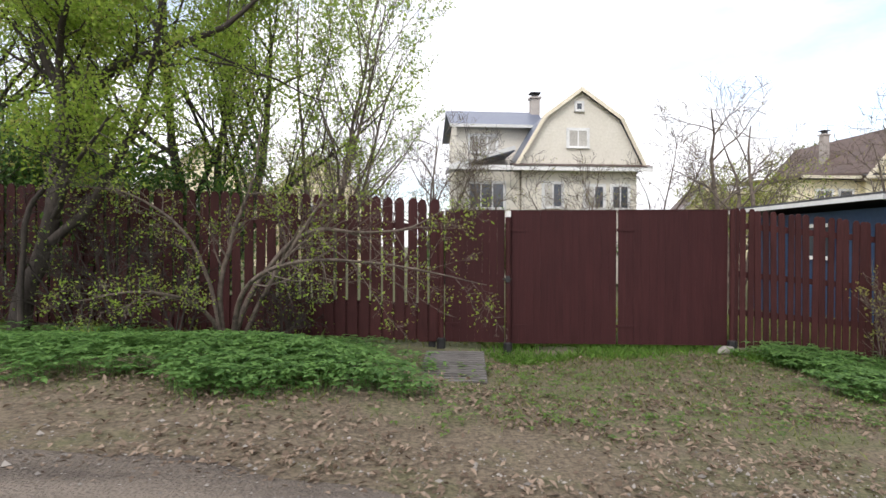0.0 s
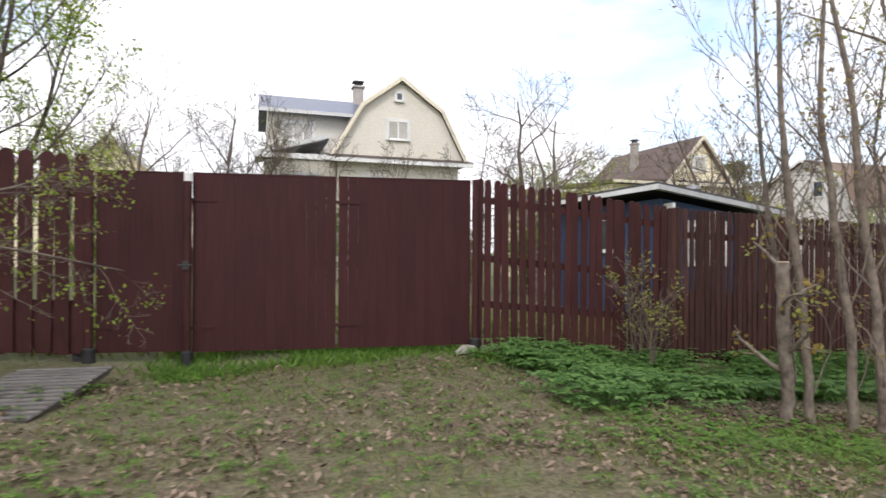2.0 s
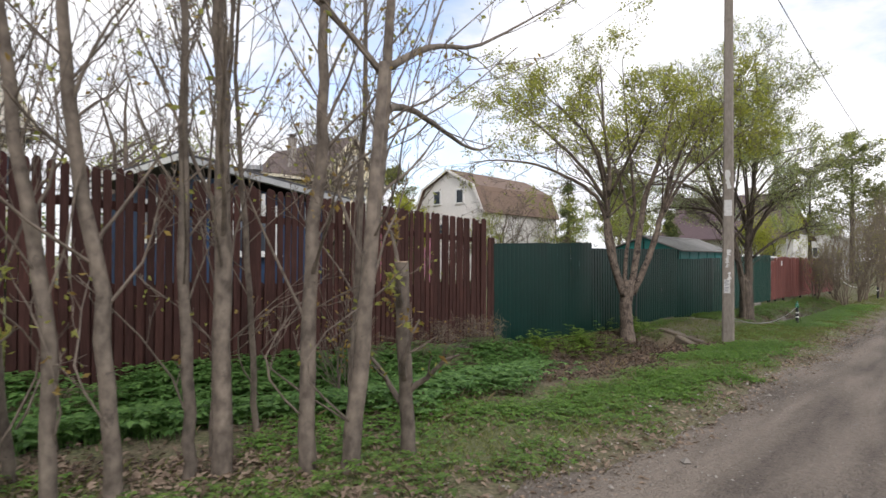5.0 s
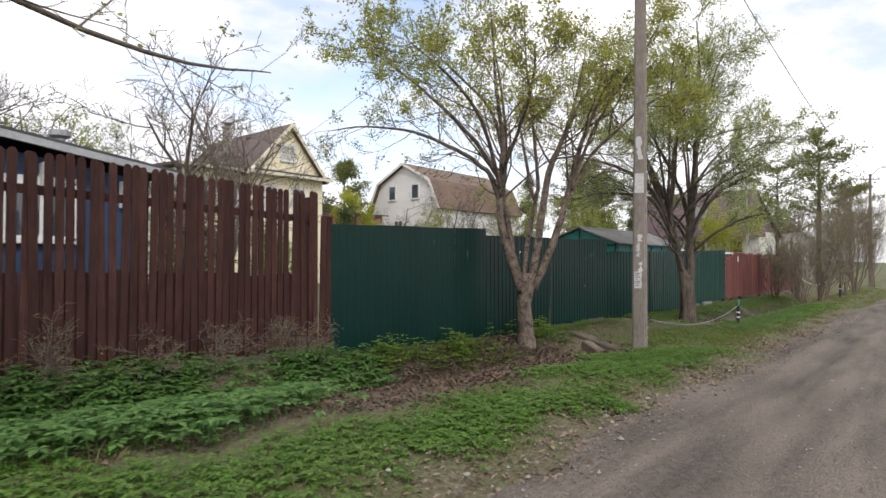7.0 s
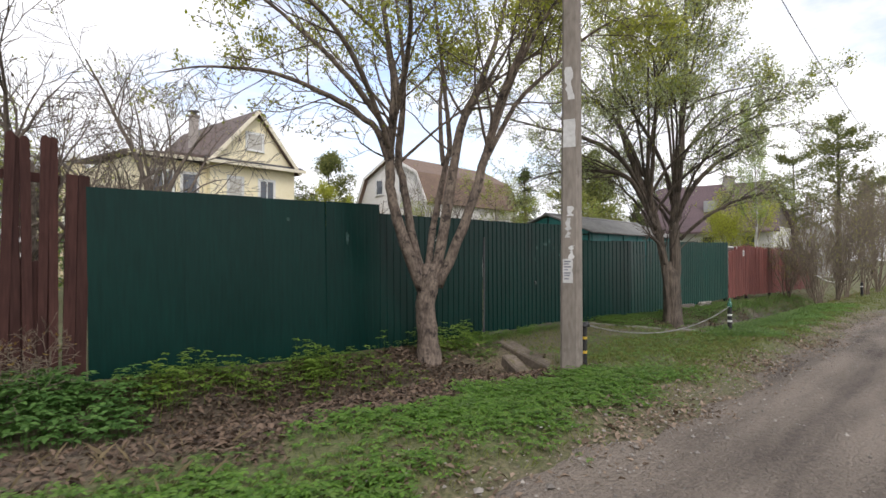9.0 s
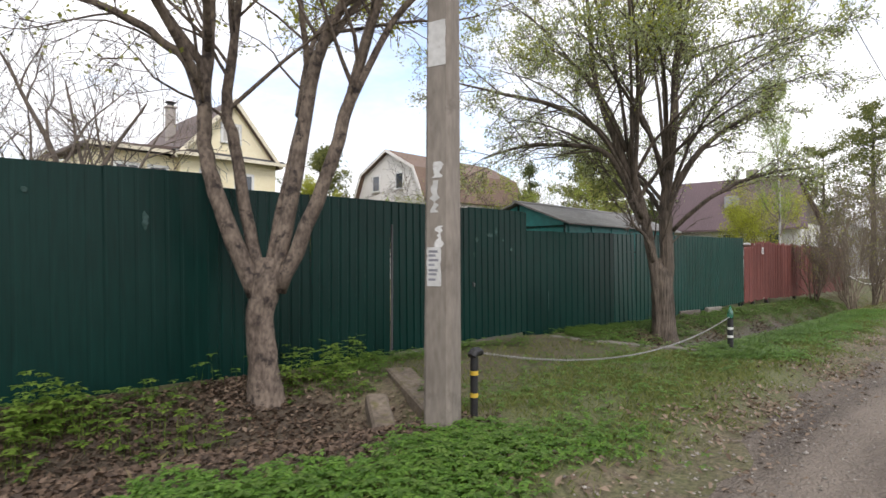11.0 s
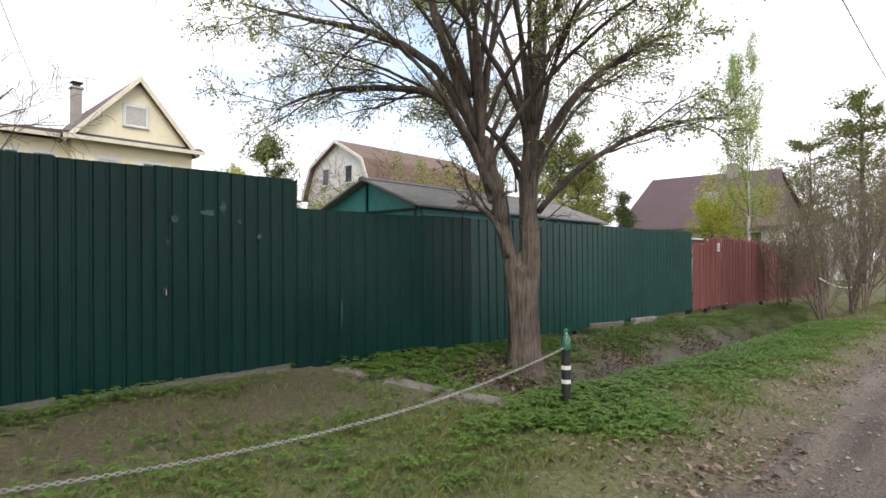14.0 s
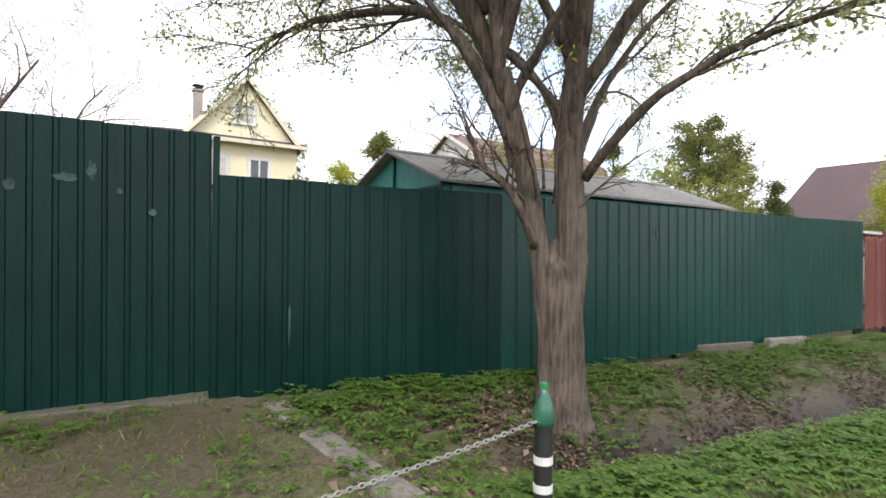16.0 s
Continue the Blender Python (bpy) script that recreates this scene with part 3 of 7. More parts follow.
def picket_run(label, a, b2, top_a, top_b, h, pitch, w, mat, posts, head="round", rails=(0.24, 0.80), t=0.02, seed=1, post_foot=-0.35, name="picket_fence", lean=0.5, jitter=0.01, kick=0.0):
    """A run of upright boards on rails and posts. posts: shares of the length."""
    r = np.random.default_rng(seed)
    fence = thing(name, label, "fence", kind="structure")
    ang = math.degrees(math.atan2(b2[1] - a[1], b2[0] - a[0]))
    n = math.hypot(b2[0] - a[0], b2[1] - a[1])
    me = [picket_mesh("picket", w * k, t, h, mat, head) for k in (1.0, 0.94, 1.05)]
    count = int(n / pitch)
    for i in range(count):
        s = (i + 0.5) / count
        x, y = line_at(a, b2, s)
        z = top_a + (top_b - top_a) * s - h + r.normal(0, jitter)
        put("picket", me[int(r.integers(3))], None, fence, at=pose(x, y, z, r.normal(0, 0.3), r.normal(0, lean), ang + r.normal(0, 0.8)))
    if kick:
        low = picket_mesh("kick_board", w * 0.92, t * 0.9, kick, mat, head)
        for i in range(count - 1):
            s = (i + 1.0) / count
            x, y = line_at(a, b2, s)
            z = top_a + (top_b - top_a) * s - h + r.normal(0, 0.02)
            put("kick_board", low, None, fence, at=pose(x + 0.026 * math.sin(radians(-ang)), y + 0.026, z, 0, r.normal(0, lean), ang))
    for q in rails:
        rail_between(fence, a, b2, top_a - h + h * q, top_b - h + h * q, mat, back=t * (2.1 if kick else 1.0) + 0.006)
    for s in posts:
        x, y = line_at(a, b2, s)
        zt = top_a + (top_b - top_a) * s
        gz = ground_z(x, y)
        put("post", Geo().box(-0.04, 0.04, 0.066, 0.146, 0, zt - 0.06 - gz + 0.3, 0.008), mat, fence, at=pose(x, y, gz - 0.3, 0, 0, ang))
        put("base", Geo().box(-0.055, 0.055, 0.05, 0.16, 0, 0.42, 0.012), M_BLACK, fence, at=pose(x, y, gz - 0.3, 0, 0, ang))
    return fence


GP0, GP1, GMID, GP3, FP4 = (0.12, 8.60), (1.14, 8.42), (2.81, 8.22), (4.50, 8.00), (7.36, 7.86)
picket_run("dark brown painted picket fence with rounded board tops behind shrubs", (-9.5, 9.75), GP0, 2.68, 2.33, 2.24, 0.186, 0.147, M_BROWN, (0.1, 0.4, 0.7, 0.985), seed=3, kick=0.55)
picket_run("dark brown painted picket fence with rounded tops and wide gaps", GP3, FP4, 2.19, 1.90, 2.13, 0.1215, 0.095, M_BROWN, (0.985,), rails=(0.25, 0.525, 0.875), seed=4)
picket_run("weathered reddish-brown picket fence with narrow gaps beside saplings", FP4, (14.70, 8.03), 1.89, 1.64, 2.24, 0.1, 0.078, M_BROWN_OLD, (0.34, 0.67, 0.985), rails=(0.28, 0.83), seed=5, jitter=0.012, kick=1.06)
end_board = thing("fence_end_board", "short reddish-brown boards closing the picket fence end", "fence", kind="structure")
for k in range(2):
    put("picket", picket_mesh("picket", 0.1, 0.02, 1.98, M_BROWN_OLD, "flat"), None, end_board, at=pose(14.77 + 0.105 * k, 8.03, -0.66, 0, 0.5, 3))


def gate_leaf(name, label, a, b2, top, bottom, seed, boards=0.115):
    """A gate leaf of butted upright boards on a frame, with hinges."""
    r = np.random.default_rng(seed)
    leaf = thing(name, label, "gate")
    ang = math.degrees(math.atan2(b2[1] - a[1], b2[0] - a[0]))
    n = math.hypot(b2[0] - a[0], b2[1] - a[1])
    leaf.matrix_basis = pose(a[0], a[1], bottom, 0, 0, ang)
    h = top - bottom
    count = max(3, round(n / boards))
    w = n / count
    me = picket_mesh("board", w - 0.0012, 0.02, h, M_GATE, "flat")
    for i in range(count):
        put("board", me, None, leaf, at=pose((i + 0.5) * w, r.uniform(-0.001, 0.001), 0, 0, r.normal(0, 0.02), 0))
    for z in (0.16, h * 0.5, h - 0.18):
        put("rail", Geo().box(0.02, n - 0.02, 0.024, 0.064, z - 0.045, z + 0.045, 0.004), M_BROWN, leaf)
    put("cap", Geo().box(0, n, -0.006, 0.03, h + 0.001, h + 0.016, 0.004), M_BROWN, leaf)
    for z in (0.28, h - 0.3):
        put("hinge", Geo().box(-0.03, 0.26, -0.012, -0.003, z - 0.02, z + 0.02, 0.003), M_GATE, leaf)
    return leaf


gate_leaf("wicket_gate", "closed narrow dark brown board wicket gate", (GP0[0] + 0.06, GP0[1] - 0.015), (GP1[0] - 0.045, GP1[1] + 0.012), 2.13, 0.09, 11)
gate_leaf("driveway_gate", "closed dark brown board driveway gate leaf", (GP1[0] + 0.046, GP1[1] - 0.006), (GMID[0] - 0.015, GMID[1] + 0.003), 2.13, 0.075, 12)
gate_leaf("driveway_gate", "closed dark brown board driveway gate leaf", (GMID[0] + 0.015, GMID[1] - 0.003), (GP3[0] - 0.046, GP3[1] + 0.009), 2.135, 0.075, 13)


def gate_post(x, y, top, cap_white):
    gz = ground_z(x, y)
    p = thing("gate_post", "dark brown steel gate post" + (" with a pale worn top" if cap_white else " on a black base"), "post", pose(x, y, gz))
    put("shaft", Geo().tube([(0, 0, -0.3), (0, 0, top - gz)], [0.043, 0.043], 12), M_BROWN, p, smooth=False)
    put("base", Geo().tube([(0, 0, -0.3), (0, 0, 0.16), (0, 0, 0.18)], [0.07, 0.07, 0.045], 12), M_BLACK, p, "black rubber sleeve at the foot")
    if cap_white:
        put("cap", Geo().tube([(0, 0, top - gz - 0.085), (0, 0, top - gz + 0.006)], [0.0455, 0.0455], 12), M_WHITE, p, "pale worn top")
    else:
        put("cap", Geo().tube([(0, 0, top - gz), (0, 0, top - gz + 0.012)], [0.046, 0.04], 12), M_BROWN, p)


gate_post(GP0[0], GP0[1] - 0.045, 2.12, False)
gate_post(GP1[0], GP1[1] - 0.045, 2.12, True)
gate_post(GP3[0], GP3[1] - 0.045, 2.14, False)
latch = thing("gate_latch", "small dark steel latch on the wicket gate post", "latch", pose(GP1[0], GP1[1] - 0.105, 1.08))
put("plate", Geo().box(-0.05, 0.02, 0, 0.02, -0.05, 0.05, 0.004), M_BLACK, latch)
put("bolt", Geo().tube([(-0.1, 0.004, 0), (0.05, 0.004, 0)], [0.009, 0.009], 8), M_BLACK, latch)
stone = Geo()
stone.tube([(-0.16, 0, 0.02), (-0.05, 0.01, 0.05), (0.08, -0.01, 0.045), (0.15, 0, 0.02)], [0.03, 0.07, 0.065, 0.03], 7)
tagged(put("stone", stone, M_CONCRETE, at=pose(4.36, 7.86, ground_z(4.36, 7.86), 0, 0, 10), smooth=True), "pale rounded stone at the gate post foot", "stone")


def rubble(x, y, size, seed):
    """A rough dark stone, half sunk."""
    r = np.random.default_rng(seed)
    g = Geo()
    n = 6
    g.tube([(size * (i / (n - 1) - 0.5), r.normal(0, size * 0.04), size * 0.1) for i in range(n)], [size * q * r.uniform(0.85, 1.15) for q in (0.12, 0.26, 0.32, 0.3, 0.24, 0.1)], 7)
    tagged(put("stone", g, M_LOG, at=pose(x, y, ground_z(x, y) + 0.02, r.uniform(-15, 15), 0, r.uniform(0, 180))), "rough dark stone heaped at the foot of the shrub", "stone", "stones under the shrub")


for i in range(9):
    rubble(-2.75 + 0.13 * i, 8.25 + 0.07 * math.sin(i * 2.7), 0.22 + 0.07 * math.sin(i * 1.9), 60 + i)


def corrugated_mesh(name, n, h, mat, pitch=0.154, depth=0.02):
    """An upright profiled sheet from x = 0 to n, its ribs towards -y."""
    xs, ys = [0.0], [0.0]
    k = max(1, round(n / pitch))
    p = n / k
    for i in range(k):
        x = i * p
        for u, d in ((0.10, 0.0), (0.17, -depth), (0.86, -depth), (0.93, 0.0)):
            xs.append(x + u * p)
            ys.append(d)
    xs.append(n)
    ys.append(0.0)
    m = len(xs)
    V = [(x, y, z) for z in (0, h) for x, y in zip(xs, ys)] + [(x, y + 0.004, z) for z in (0, h) for x, y in zip(xs, ys)]
    F = []
    for i in range(m - 1):
        F += [(i, i + 1, m + i + 1, m + i), (2 * m + i + 1, 2 * m + i, 3 * m + i, 3 * m + i + 1), (m + i, m + i + 1, 3 * m + i + 1, 3 * m + i), (i + 1, i, 2 * m + i, 2 * m + i + 1)]
    return Geo().add(V, F).mesh(name, mat)


def sheet_run(name, label, category, a, b2, top_a, top_b, bot_a, bot_b, sheet=1.08, kind="structure", posts=True, seed=2, depth=0.016, mat=M_GREEN, pitch=0.141):
    """Profiled sheets side by side, each lapped a little over the last, following the slope."""
    r = np.random.default_rng(seed)
    run = thing(name, label, category, kind=kind)
    ang = math.degrees(math.atan2(b2[1] - a[1], b2[0] - a[0]))
    n = math.hypot(b2[0] - a[0], b2[1] - a[1])
    count = max(1, round(n / sheet))
    w = n / count
    for i in range(count):
        s = i / count
        x, y = line_at(a, b2, s)
        sm = s + 0.5 / count
        zt, zb = top_a + (top_b - top_a) * sm, bot_a + (bot_b - bot_a) * sm
        ob = put("sheet", corrugated_mesh("sheet", w + 0.004, zt - zb, mat, pitch, depth), None, run, at=pose(x, y, zb + r.normal(0, 0.004), r.normal(0, 0.25), math.degrees(-math.atan2(top_b - top_a, n)), ang - 0.05 + r.normal(0, 0.04)))
    for q in (0.2, 0.8):
        rail_between(run, a, b2, bot_a + (top_a - bot_a) * q, bot_b + (top_b - bot_b) * q, M_GREEN, (0.03, 0.04), 0.012)
    if posts:
        for s in np.linspace(0.02, 0.98, max(2, round(n / 2.6))):
            x, y = line_at(a, b2, float(s))
            gz = ground_z(x, y)
            zt = top_a + (top_b - top_a) * s
            put("post", Geo().box(-0.03, 0.03, 0.045, 0.105, 0, zt - 0.02 - gz + 0.3, 0.005), M_GREEN, run, at=pose(x, y, gz - 0.3, 0, 0, ang))
    return run


sheet_run("metal_fence", "tall dark green profiled sheet fence", "fence", (14.95, 8.04), (18.80, 7.992), 1.20, 1.285, -0.84, -0.98, seed=21, depth=0.0015)
sheet_run("metal_fence", "dark green profiled sheet fence panel", "fence", (18.765, 7.984), (21.262, 7.984), 1.165, 1.185, -0.96, -0.96, seed=22, depth=0.012)
sheet_run("metal_gate", "closed dark green profiled sheet driveway gate", "gate", (21.285, 7.975), (22.872, 7.975), 1.175, 1.20, -0.885, -0.89, sheet=0.8, kind="thing", posts=False, seed=23)
sheet_run("metal_gate", "closed dark green profiled sheet driveway gate", "gate", (22.868, 7.972), (24.385, 7.98), 1.20, 1.225, -0.89, -0.885, sheet=0.8, kind="thing", posts=False, seed=24)
KINK = (27.25, 7.78)
sheet_run("metal_fence", "lower dark green profiled sheet fence panel beside the gate", "fence", (24.41, 7.99), KINK, 0.895, 0.925, -0.98, -1.05, seed=25, pitch=0.195)
sheet_run("metal_fence", "long green profiled sheet fence with scuffed paint", "fence", KINK, (36.75, 8.04), 0.925, 1.07, -1.05, -1.06, seed=26, mat=M_GREEN_SHEEN, pitch=0.225)


def seam_upright(x, y, top, mat, label, r=0.025):
    gz = ground_z(x, y)
    p = thing("fence_upright", label, "post", pose(x, y, gz))
    put("shaft", Geo().box(-r, r, -r, r, -0.3, top - gz, 0.004), mat, p)
    put("cap", Geo().box(-r - 0.002, r + 0.002, -r - 0.002, r + 0.002, top - gz + 0.001, top - gz + 0.012, 0.004), mat, p)


# Grey strip added as the seam's dark lower part; sky shows through above.
seam_upright(21.272, 7.955, 0.86, M_FELT, "dull grey strip filling the lower part of the gate seam", 0.013)
seam_upright(24.398, 8.015, 1.21, M_GREEN, "dark green square steel gate post")
# Dark strip added in place of the shaded gap between the two fences.
seam_upright(14.91, 8.06, 1.14, M_GREEN, "dark green strip filling the dark gap at the sheet fence end", 0.018)


M_SCUFF = surface("chalky_scuffed_paint", (0.016, 0.055, 0.047), (0.060, 0.108, 0.098), 0.6, fine=30, coarse=6, bump=0.05, dirt=(0.004, 0.034, 0.026), dirt_at=0.46)


def scuff(x, y, z, w, h, seed):
    """A thin chalky smear of worn paint on a sheet."""
    r = np.random.default_rng(seed)
    out = [(w / 2 * math.cos(a) * r.uniform(0.5, 1.2), h / 2 * math.sin(a) * r.uniform(0.6, 1.15)) for a in np.linspace(0, 2 * math.pi, 15)[:-1]]
    tagged(put("paint_scuff", Geo().prism(out, -0.0008, 0), M_SCUFF, at=pose(x, y, z)), "chalky pale scuff of worn green paint", "scuff", kind="structure")


SCUFFS = [
    (18.15, 7.984, 0.78, 0.07, 0.20), (17.19, 7.994, 1.0, 0.05, 0.06), (25.01, 7.920, -0.36, 0.035, 0.42), (23.03, 7.948, 0.71, 0.10, 0.08), (23.36, 7.948, 0.79, 0.16, 0.07),
    (23.52, 7.948, 0.84, 0.07, 0.16), (23.70, 7.948, 0.71, 0.05, 0.05), (23.93, 7.948, 0.56, 0.06, 0.07), (22.97, 7.946, 0.47, 0.035, 0.10), (29.93, 7.826, 0.61, 0.05, 0.11),
    (29.16, 7.808, 0.23, 0.04, 0.06), (31.64, 7.872, 0.66, 0.05, 0.08), (31.65, 7.872, -0.48, 0.05, 0.10), (32.86, 7.905, -0.64, 0.04, 0.16)]
for i, (x, y, z, w, h) in enumerate(SCUFFS):
    scuff(x, y, z, w, h, 700 + i)


def gate_lock(x, y, z):
    k = thing("gate_lock", "small dark steel latch on the green gate", "lock", pose(x, y, z))
    put("plate", Geo().box(-0.022, 0.022, -0.018, 0, -0.035, 0.035, 0.004), M_BLACK, k)
    put("handle", Geo().tube([(0, -0.018, 0.015), (0, -0.035, 0.015), (0.004, -0.036, -0.04)], [0.006, 0.006, 0.005], 6), M_STEEL, k)


gate_lock(22.95, 7.952, 0.0)

picket_run("faded red painted picket fence with pointed tops", (36.80, 8.02), (37.9, 7.98), 0.80, 0.84, 1.88, 0.115, 0.10, M_RED, (0.03,), head="point", seed=31, jitter=0.03)
picket_run("taller faded red picket fence with pointed tops", (37.9, 7.98), (39.3, 7.9), 1.00, 1.03, 2.05, 0.115, 0.104, M_RED, (0.02, 0.98), head="point", seed=32, jitter=0.02)
picket_run("long faded red picket fence running along the lane", (39.3, 7.9), (50, 7.3), 0.98, 0.9, 2.05, 0.125, 0.105, M_RED, (0.3, 0.6, 0.95), head="point", seed=33, jitter=0.03)
plate = thing("house_number_plate", "small white number plate on the red fence", "sign", pose(38.55, 7.93, 0.68, 0, 0, -3))
put("plate", Geo().box(-0.09, 0.09, -0.012, 0, -0.12, 0.12, 0.01), M_WHITE, plate)
for k in range(2):
    put("print", Geo().box(-0.045, 0.045, -0.016, -0.0125, 0.01 - 0.075 * k, 0.055 - 0.075 * k), M_INK, plate, "grey unreadable print")

# ---- houses ----


def window(parent, x0, x1, z0, z1, y, split=2, pale_panes=False, casing=0.11, name="window"):
    """A window in a wall whose face is at y and looks to -y: casing, panes, sash bars and a sill, standing proud of the wall."""
    w = put(name, Geo().box(x0 - 0.02, x1 + 0.02, y - 0.03, y - 0.004, z0 - 0.02, z1 + 0.02), M_BLACK if not pale_panes else M_PALE_PANE, parent)
    step = (x1 - x0) / split
    for i in range(split):
        # Panes picked by pale_panes show the painted sky reflection, the others dark glass.
        put("pane", Geo().box(x0 + i * step + 0.03, x0 + (i + 1) * step - 0.03, y - 0.045, y - 0.034, z0 + 0.03, z1 - 0.03), M_PALE_PANE if pale_panes == "all" or (pale_panes and i == 0) else M_GLASS, w)
    g = Geo()
    for i in range(split + 1):
        g.box(x0 + i * step - 0.035, x0 + i * step + 0.035, y - 0.07, y - 0.031, z0, z1)
    g.box(x0, x1, y - 0.068, y - 0.031, z0 - 0.035, z0 + 0.035).box(x0, x1, y - 0.068, y - 0.031, z1 - 0.035, z1 + 0.035)
    put("frame", g, M_WHITE, w)
    g = Geo()
    g.box(x0 - casing, x0 - 0.036, y - 0.06, y - 0.004, z0 - casing, z1 + casing).box(x1 + 0.036, x1 + casing, y - 0.06, y - 0.004, z0 - casing, z1 + casing)
    g.box(x0 - 0.035, x1 + 0.035, y - 0.06, y - 0.004, z1 + 0.036, z1 + casing)
    put("casing", g, M_WHITE, w)
    put("sill", Geo().box(x0 - casing, x1 + casing, y - 0.13, y - 0.004, z0 - 0.09, z0 - 0.037), M_WHITE, w)
    return w


def chimney(parent, x, y, z0, z1, w=0.5):
    c = put("chimney", Geo().box(x - w / 2, x + w / 2, y - w / 2, y + w / 2, z0, z1, 0.02), M_BRICK, parent)
    put("collar", Geo().box(x - w * 0.66, x + w * 0.66, y - w * 0.66, y + w * 0.66, z1 + 0.001, z1 + 0.1, 0.02), M_BRICK, c)
    put("pot", Geo().box(x - w * 0.32, x + w * 0.32, y - w * 0.32, y + w * 0.32, z1 + 0.101, z1 + 0.3, 0.02), M_FELT, c)
    put("cowl", Geo().box(x - w * 0.6, x + w * 0.6, y - w * 0.6, y + w * 0.6, z1 + 0.301, z1 + 0.36, 0.03), M_FELT, c)


def inset(profile, d):
    """The profile of (x, z) points moved inwards by d, with mitred corners."""
    normals, out = [], []
    for (xa, za), (xb, zb) in zip(profile[:-1], profile[1:]):
        n = math.hypot(xb - xa, zb - za)
        nx, nz = -(zb - za) / n, (xb - xa) / n
        normals.append((nx, nz) if nz < 0 else (-nx, -nz))
    for i, (x, z) in enumerate(profile):
        a, b2 = normals[max(i - 1, 0)], normals[min(i, len(normals) - 1)]
        k = d / (1 + a[0] * b2[0] + a[1] * b2[1])
        out.append((x + (a[0] + b2[0]) * k, z + (a[1] + b2[1]) * k))
    return out


def plates(name, parent, profile, upper, lower, y0, y1, mat):
    up, low = inset(profile, upper), inset(profile, lower)
    for i in range(len(profile) - 1):
        ring = [low[i], low[i + 1], up[i + 1], up[i]]
        area = sum(p[0] * q[1] - q[0] * p[1] for p, q in zip(ring, ring[1:] + ring[:1]))
        put(name, Geo().prism(ring if area > 0 else ring[::-1], y0, y1), mat, parent)


def roof_strip(name, parent, profile, y0, y1, mat, thick=0.12):
    """Roof plates over a profile of (x, z) points, one plate a pitch."""
    plates(name, parent, profile, 0.0, thick, y0, y1, mat)


def barge(parent, profile, y, mat, w=0.22, t=0.05):
    """Edge boards along a roof's front, of even width."""
    plates("bargeboard", parent, profile, -0.03, w, y - t, y, mat)


def cream_house():
    base = ground_z(8, 26)
    h = thing("house", "cream sided house with a gambrel gable and grey metal roof", "house")
    x0, x1, xm, yf, yb = 5.45, 11.25, 8.38, 27.0, 36.0
    gable = [(x0, base), (x1, base), (x1, 5.4), (11.56, 5.4), (10.33, 7.78), (xm, 9.17), (6.59, 7.80), (5.16, 5.4), (x0, 5.4)]
    put("wall", Geo().prism(gable, yf, yb), M_CREAM, h)
    prof = [(11.72, 5.32), (10.42, 7.86), (xm, 9.28), (6.50, 7.88), (5.00, 5.32)]
    roof_strip("roof", h, prof, yf - 0.22, yb + 0.4, M_METALTILE, 0.07)
    barge(h, prof, yf - 0.222, M_TRIM, 0.14)
    put("eave_board", Geo().box(1.85, 11.85, yf - 0.55, yf - 0.42, 5.18, 5.40, 0.02), M_WHITE, h)
    put("soffit", Geo().box(5.0, 11.75, yf - 0.42, yf - 0.002, 5.28, 5.36), M_WHITE, h)
    put("skirt_roof", Geo().slab([(4.9, yf - 0.6, 5.42), (11.85, yf - 0.6, 5.42), (11.85, yf - 0.003, 5.58), (4.9, yf - 0.003, 5.58)], 0.02), M_BROWNROOF, h)
    window(h, 7.78, 8.72, 6.42, 7.24, yf, 2, "all")
    window(h, 8.15, 8.46, 8.22, 8.58, yf, 1, casing=0.09)
    window(h, 6.55, 7.45, 3.45, 4.60, yf, 2, True)
    window(h, 8.62, 9.55, 3.40, 4.50, yf, 2, True)
    window(h, 10.0, 10.8, 3.40, 4.50, yf, 2)
    put("side_wing", Geo().box(2.5, 6.6, 29.4, 33.6, base, 7.8), M_CREAM, h)
    put("wing_roof", Geo().slab([(2.1, 28.9, 7.86), (7.3, 28.9, 7.86), (7.3, 31.6, 9.15), (2.1, 31.6, 9.15)], 0.12), M_METALTILE, h)
    put("wing_roof", Geo().slab([(2.1, 31.61, 9.15), (7.3, 31.61, 9.15), (7.3, 34.2, 7.86), (2.1, 34.2, 7.86)], 0.12), M_METALTILE, h)
    put("wing_gable", Geo().add([(2.52, 29.41, 7.801), (2.52, 33.59, 7.801), (2.52, 31.6, 8.9), (6.5, 29.41, 7.801), (6.5, 33.59, 7.801), (6.5, 31.6, 8.9)], [(2, 1, 0), (3, 4, 5), (0, 3, 5, 2), (1, 2, 5, 4), (0, 1, 4, 3)]), M_CREAM, h)
    put("wing_fascia", Geo().box(2.1, 6.6, 28.84, 28.898, 7.70, 7.86), M_WHITE, h)
    put("porch", Geo().box(2.3, 5.4, 27.2, 29.39, base, 5.2), M_CREAM, h)
    put("porch_roof", Geo().slab([(1.9, 26.7, 5.42), (5.05, 26.7, 6.25), (5.05, 29.39, 6.25), (1.9, 29.39, 5.42)], 0.14), M_METALTILE, h)
    barge(h, [(1.9, 5.42), (5.05, 6.35)], 26.69, M_WHITE, 0.16)
    window(h, 3.2, 4.6, 6.5, 7.35, 29.4, 3, "all")
    window(h, 2.9, 4.6, 3.4, 4.6, 27.2, 3)
    chimney(h, 7.15, 31.4, 8.0, 9.85, 0.5)


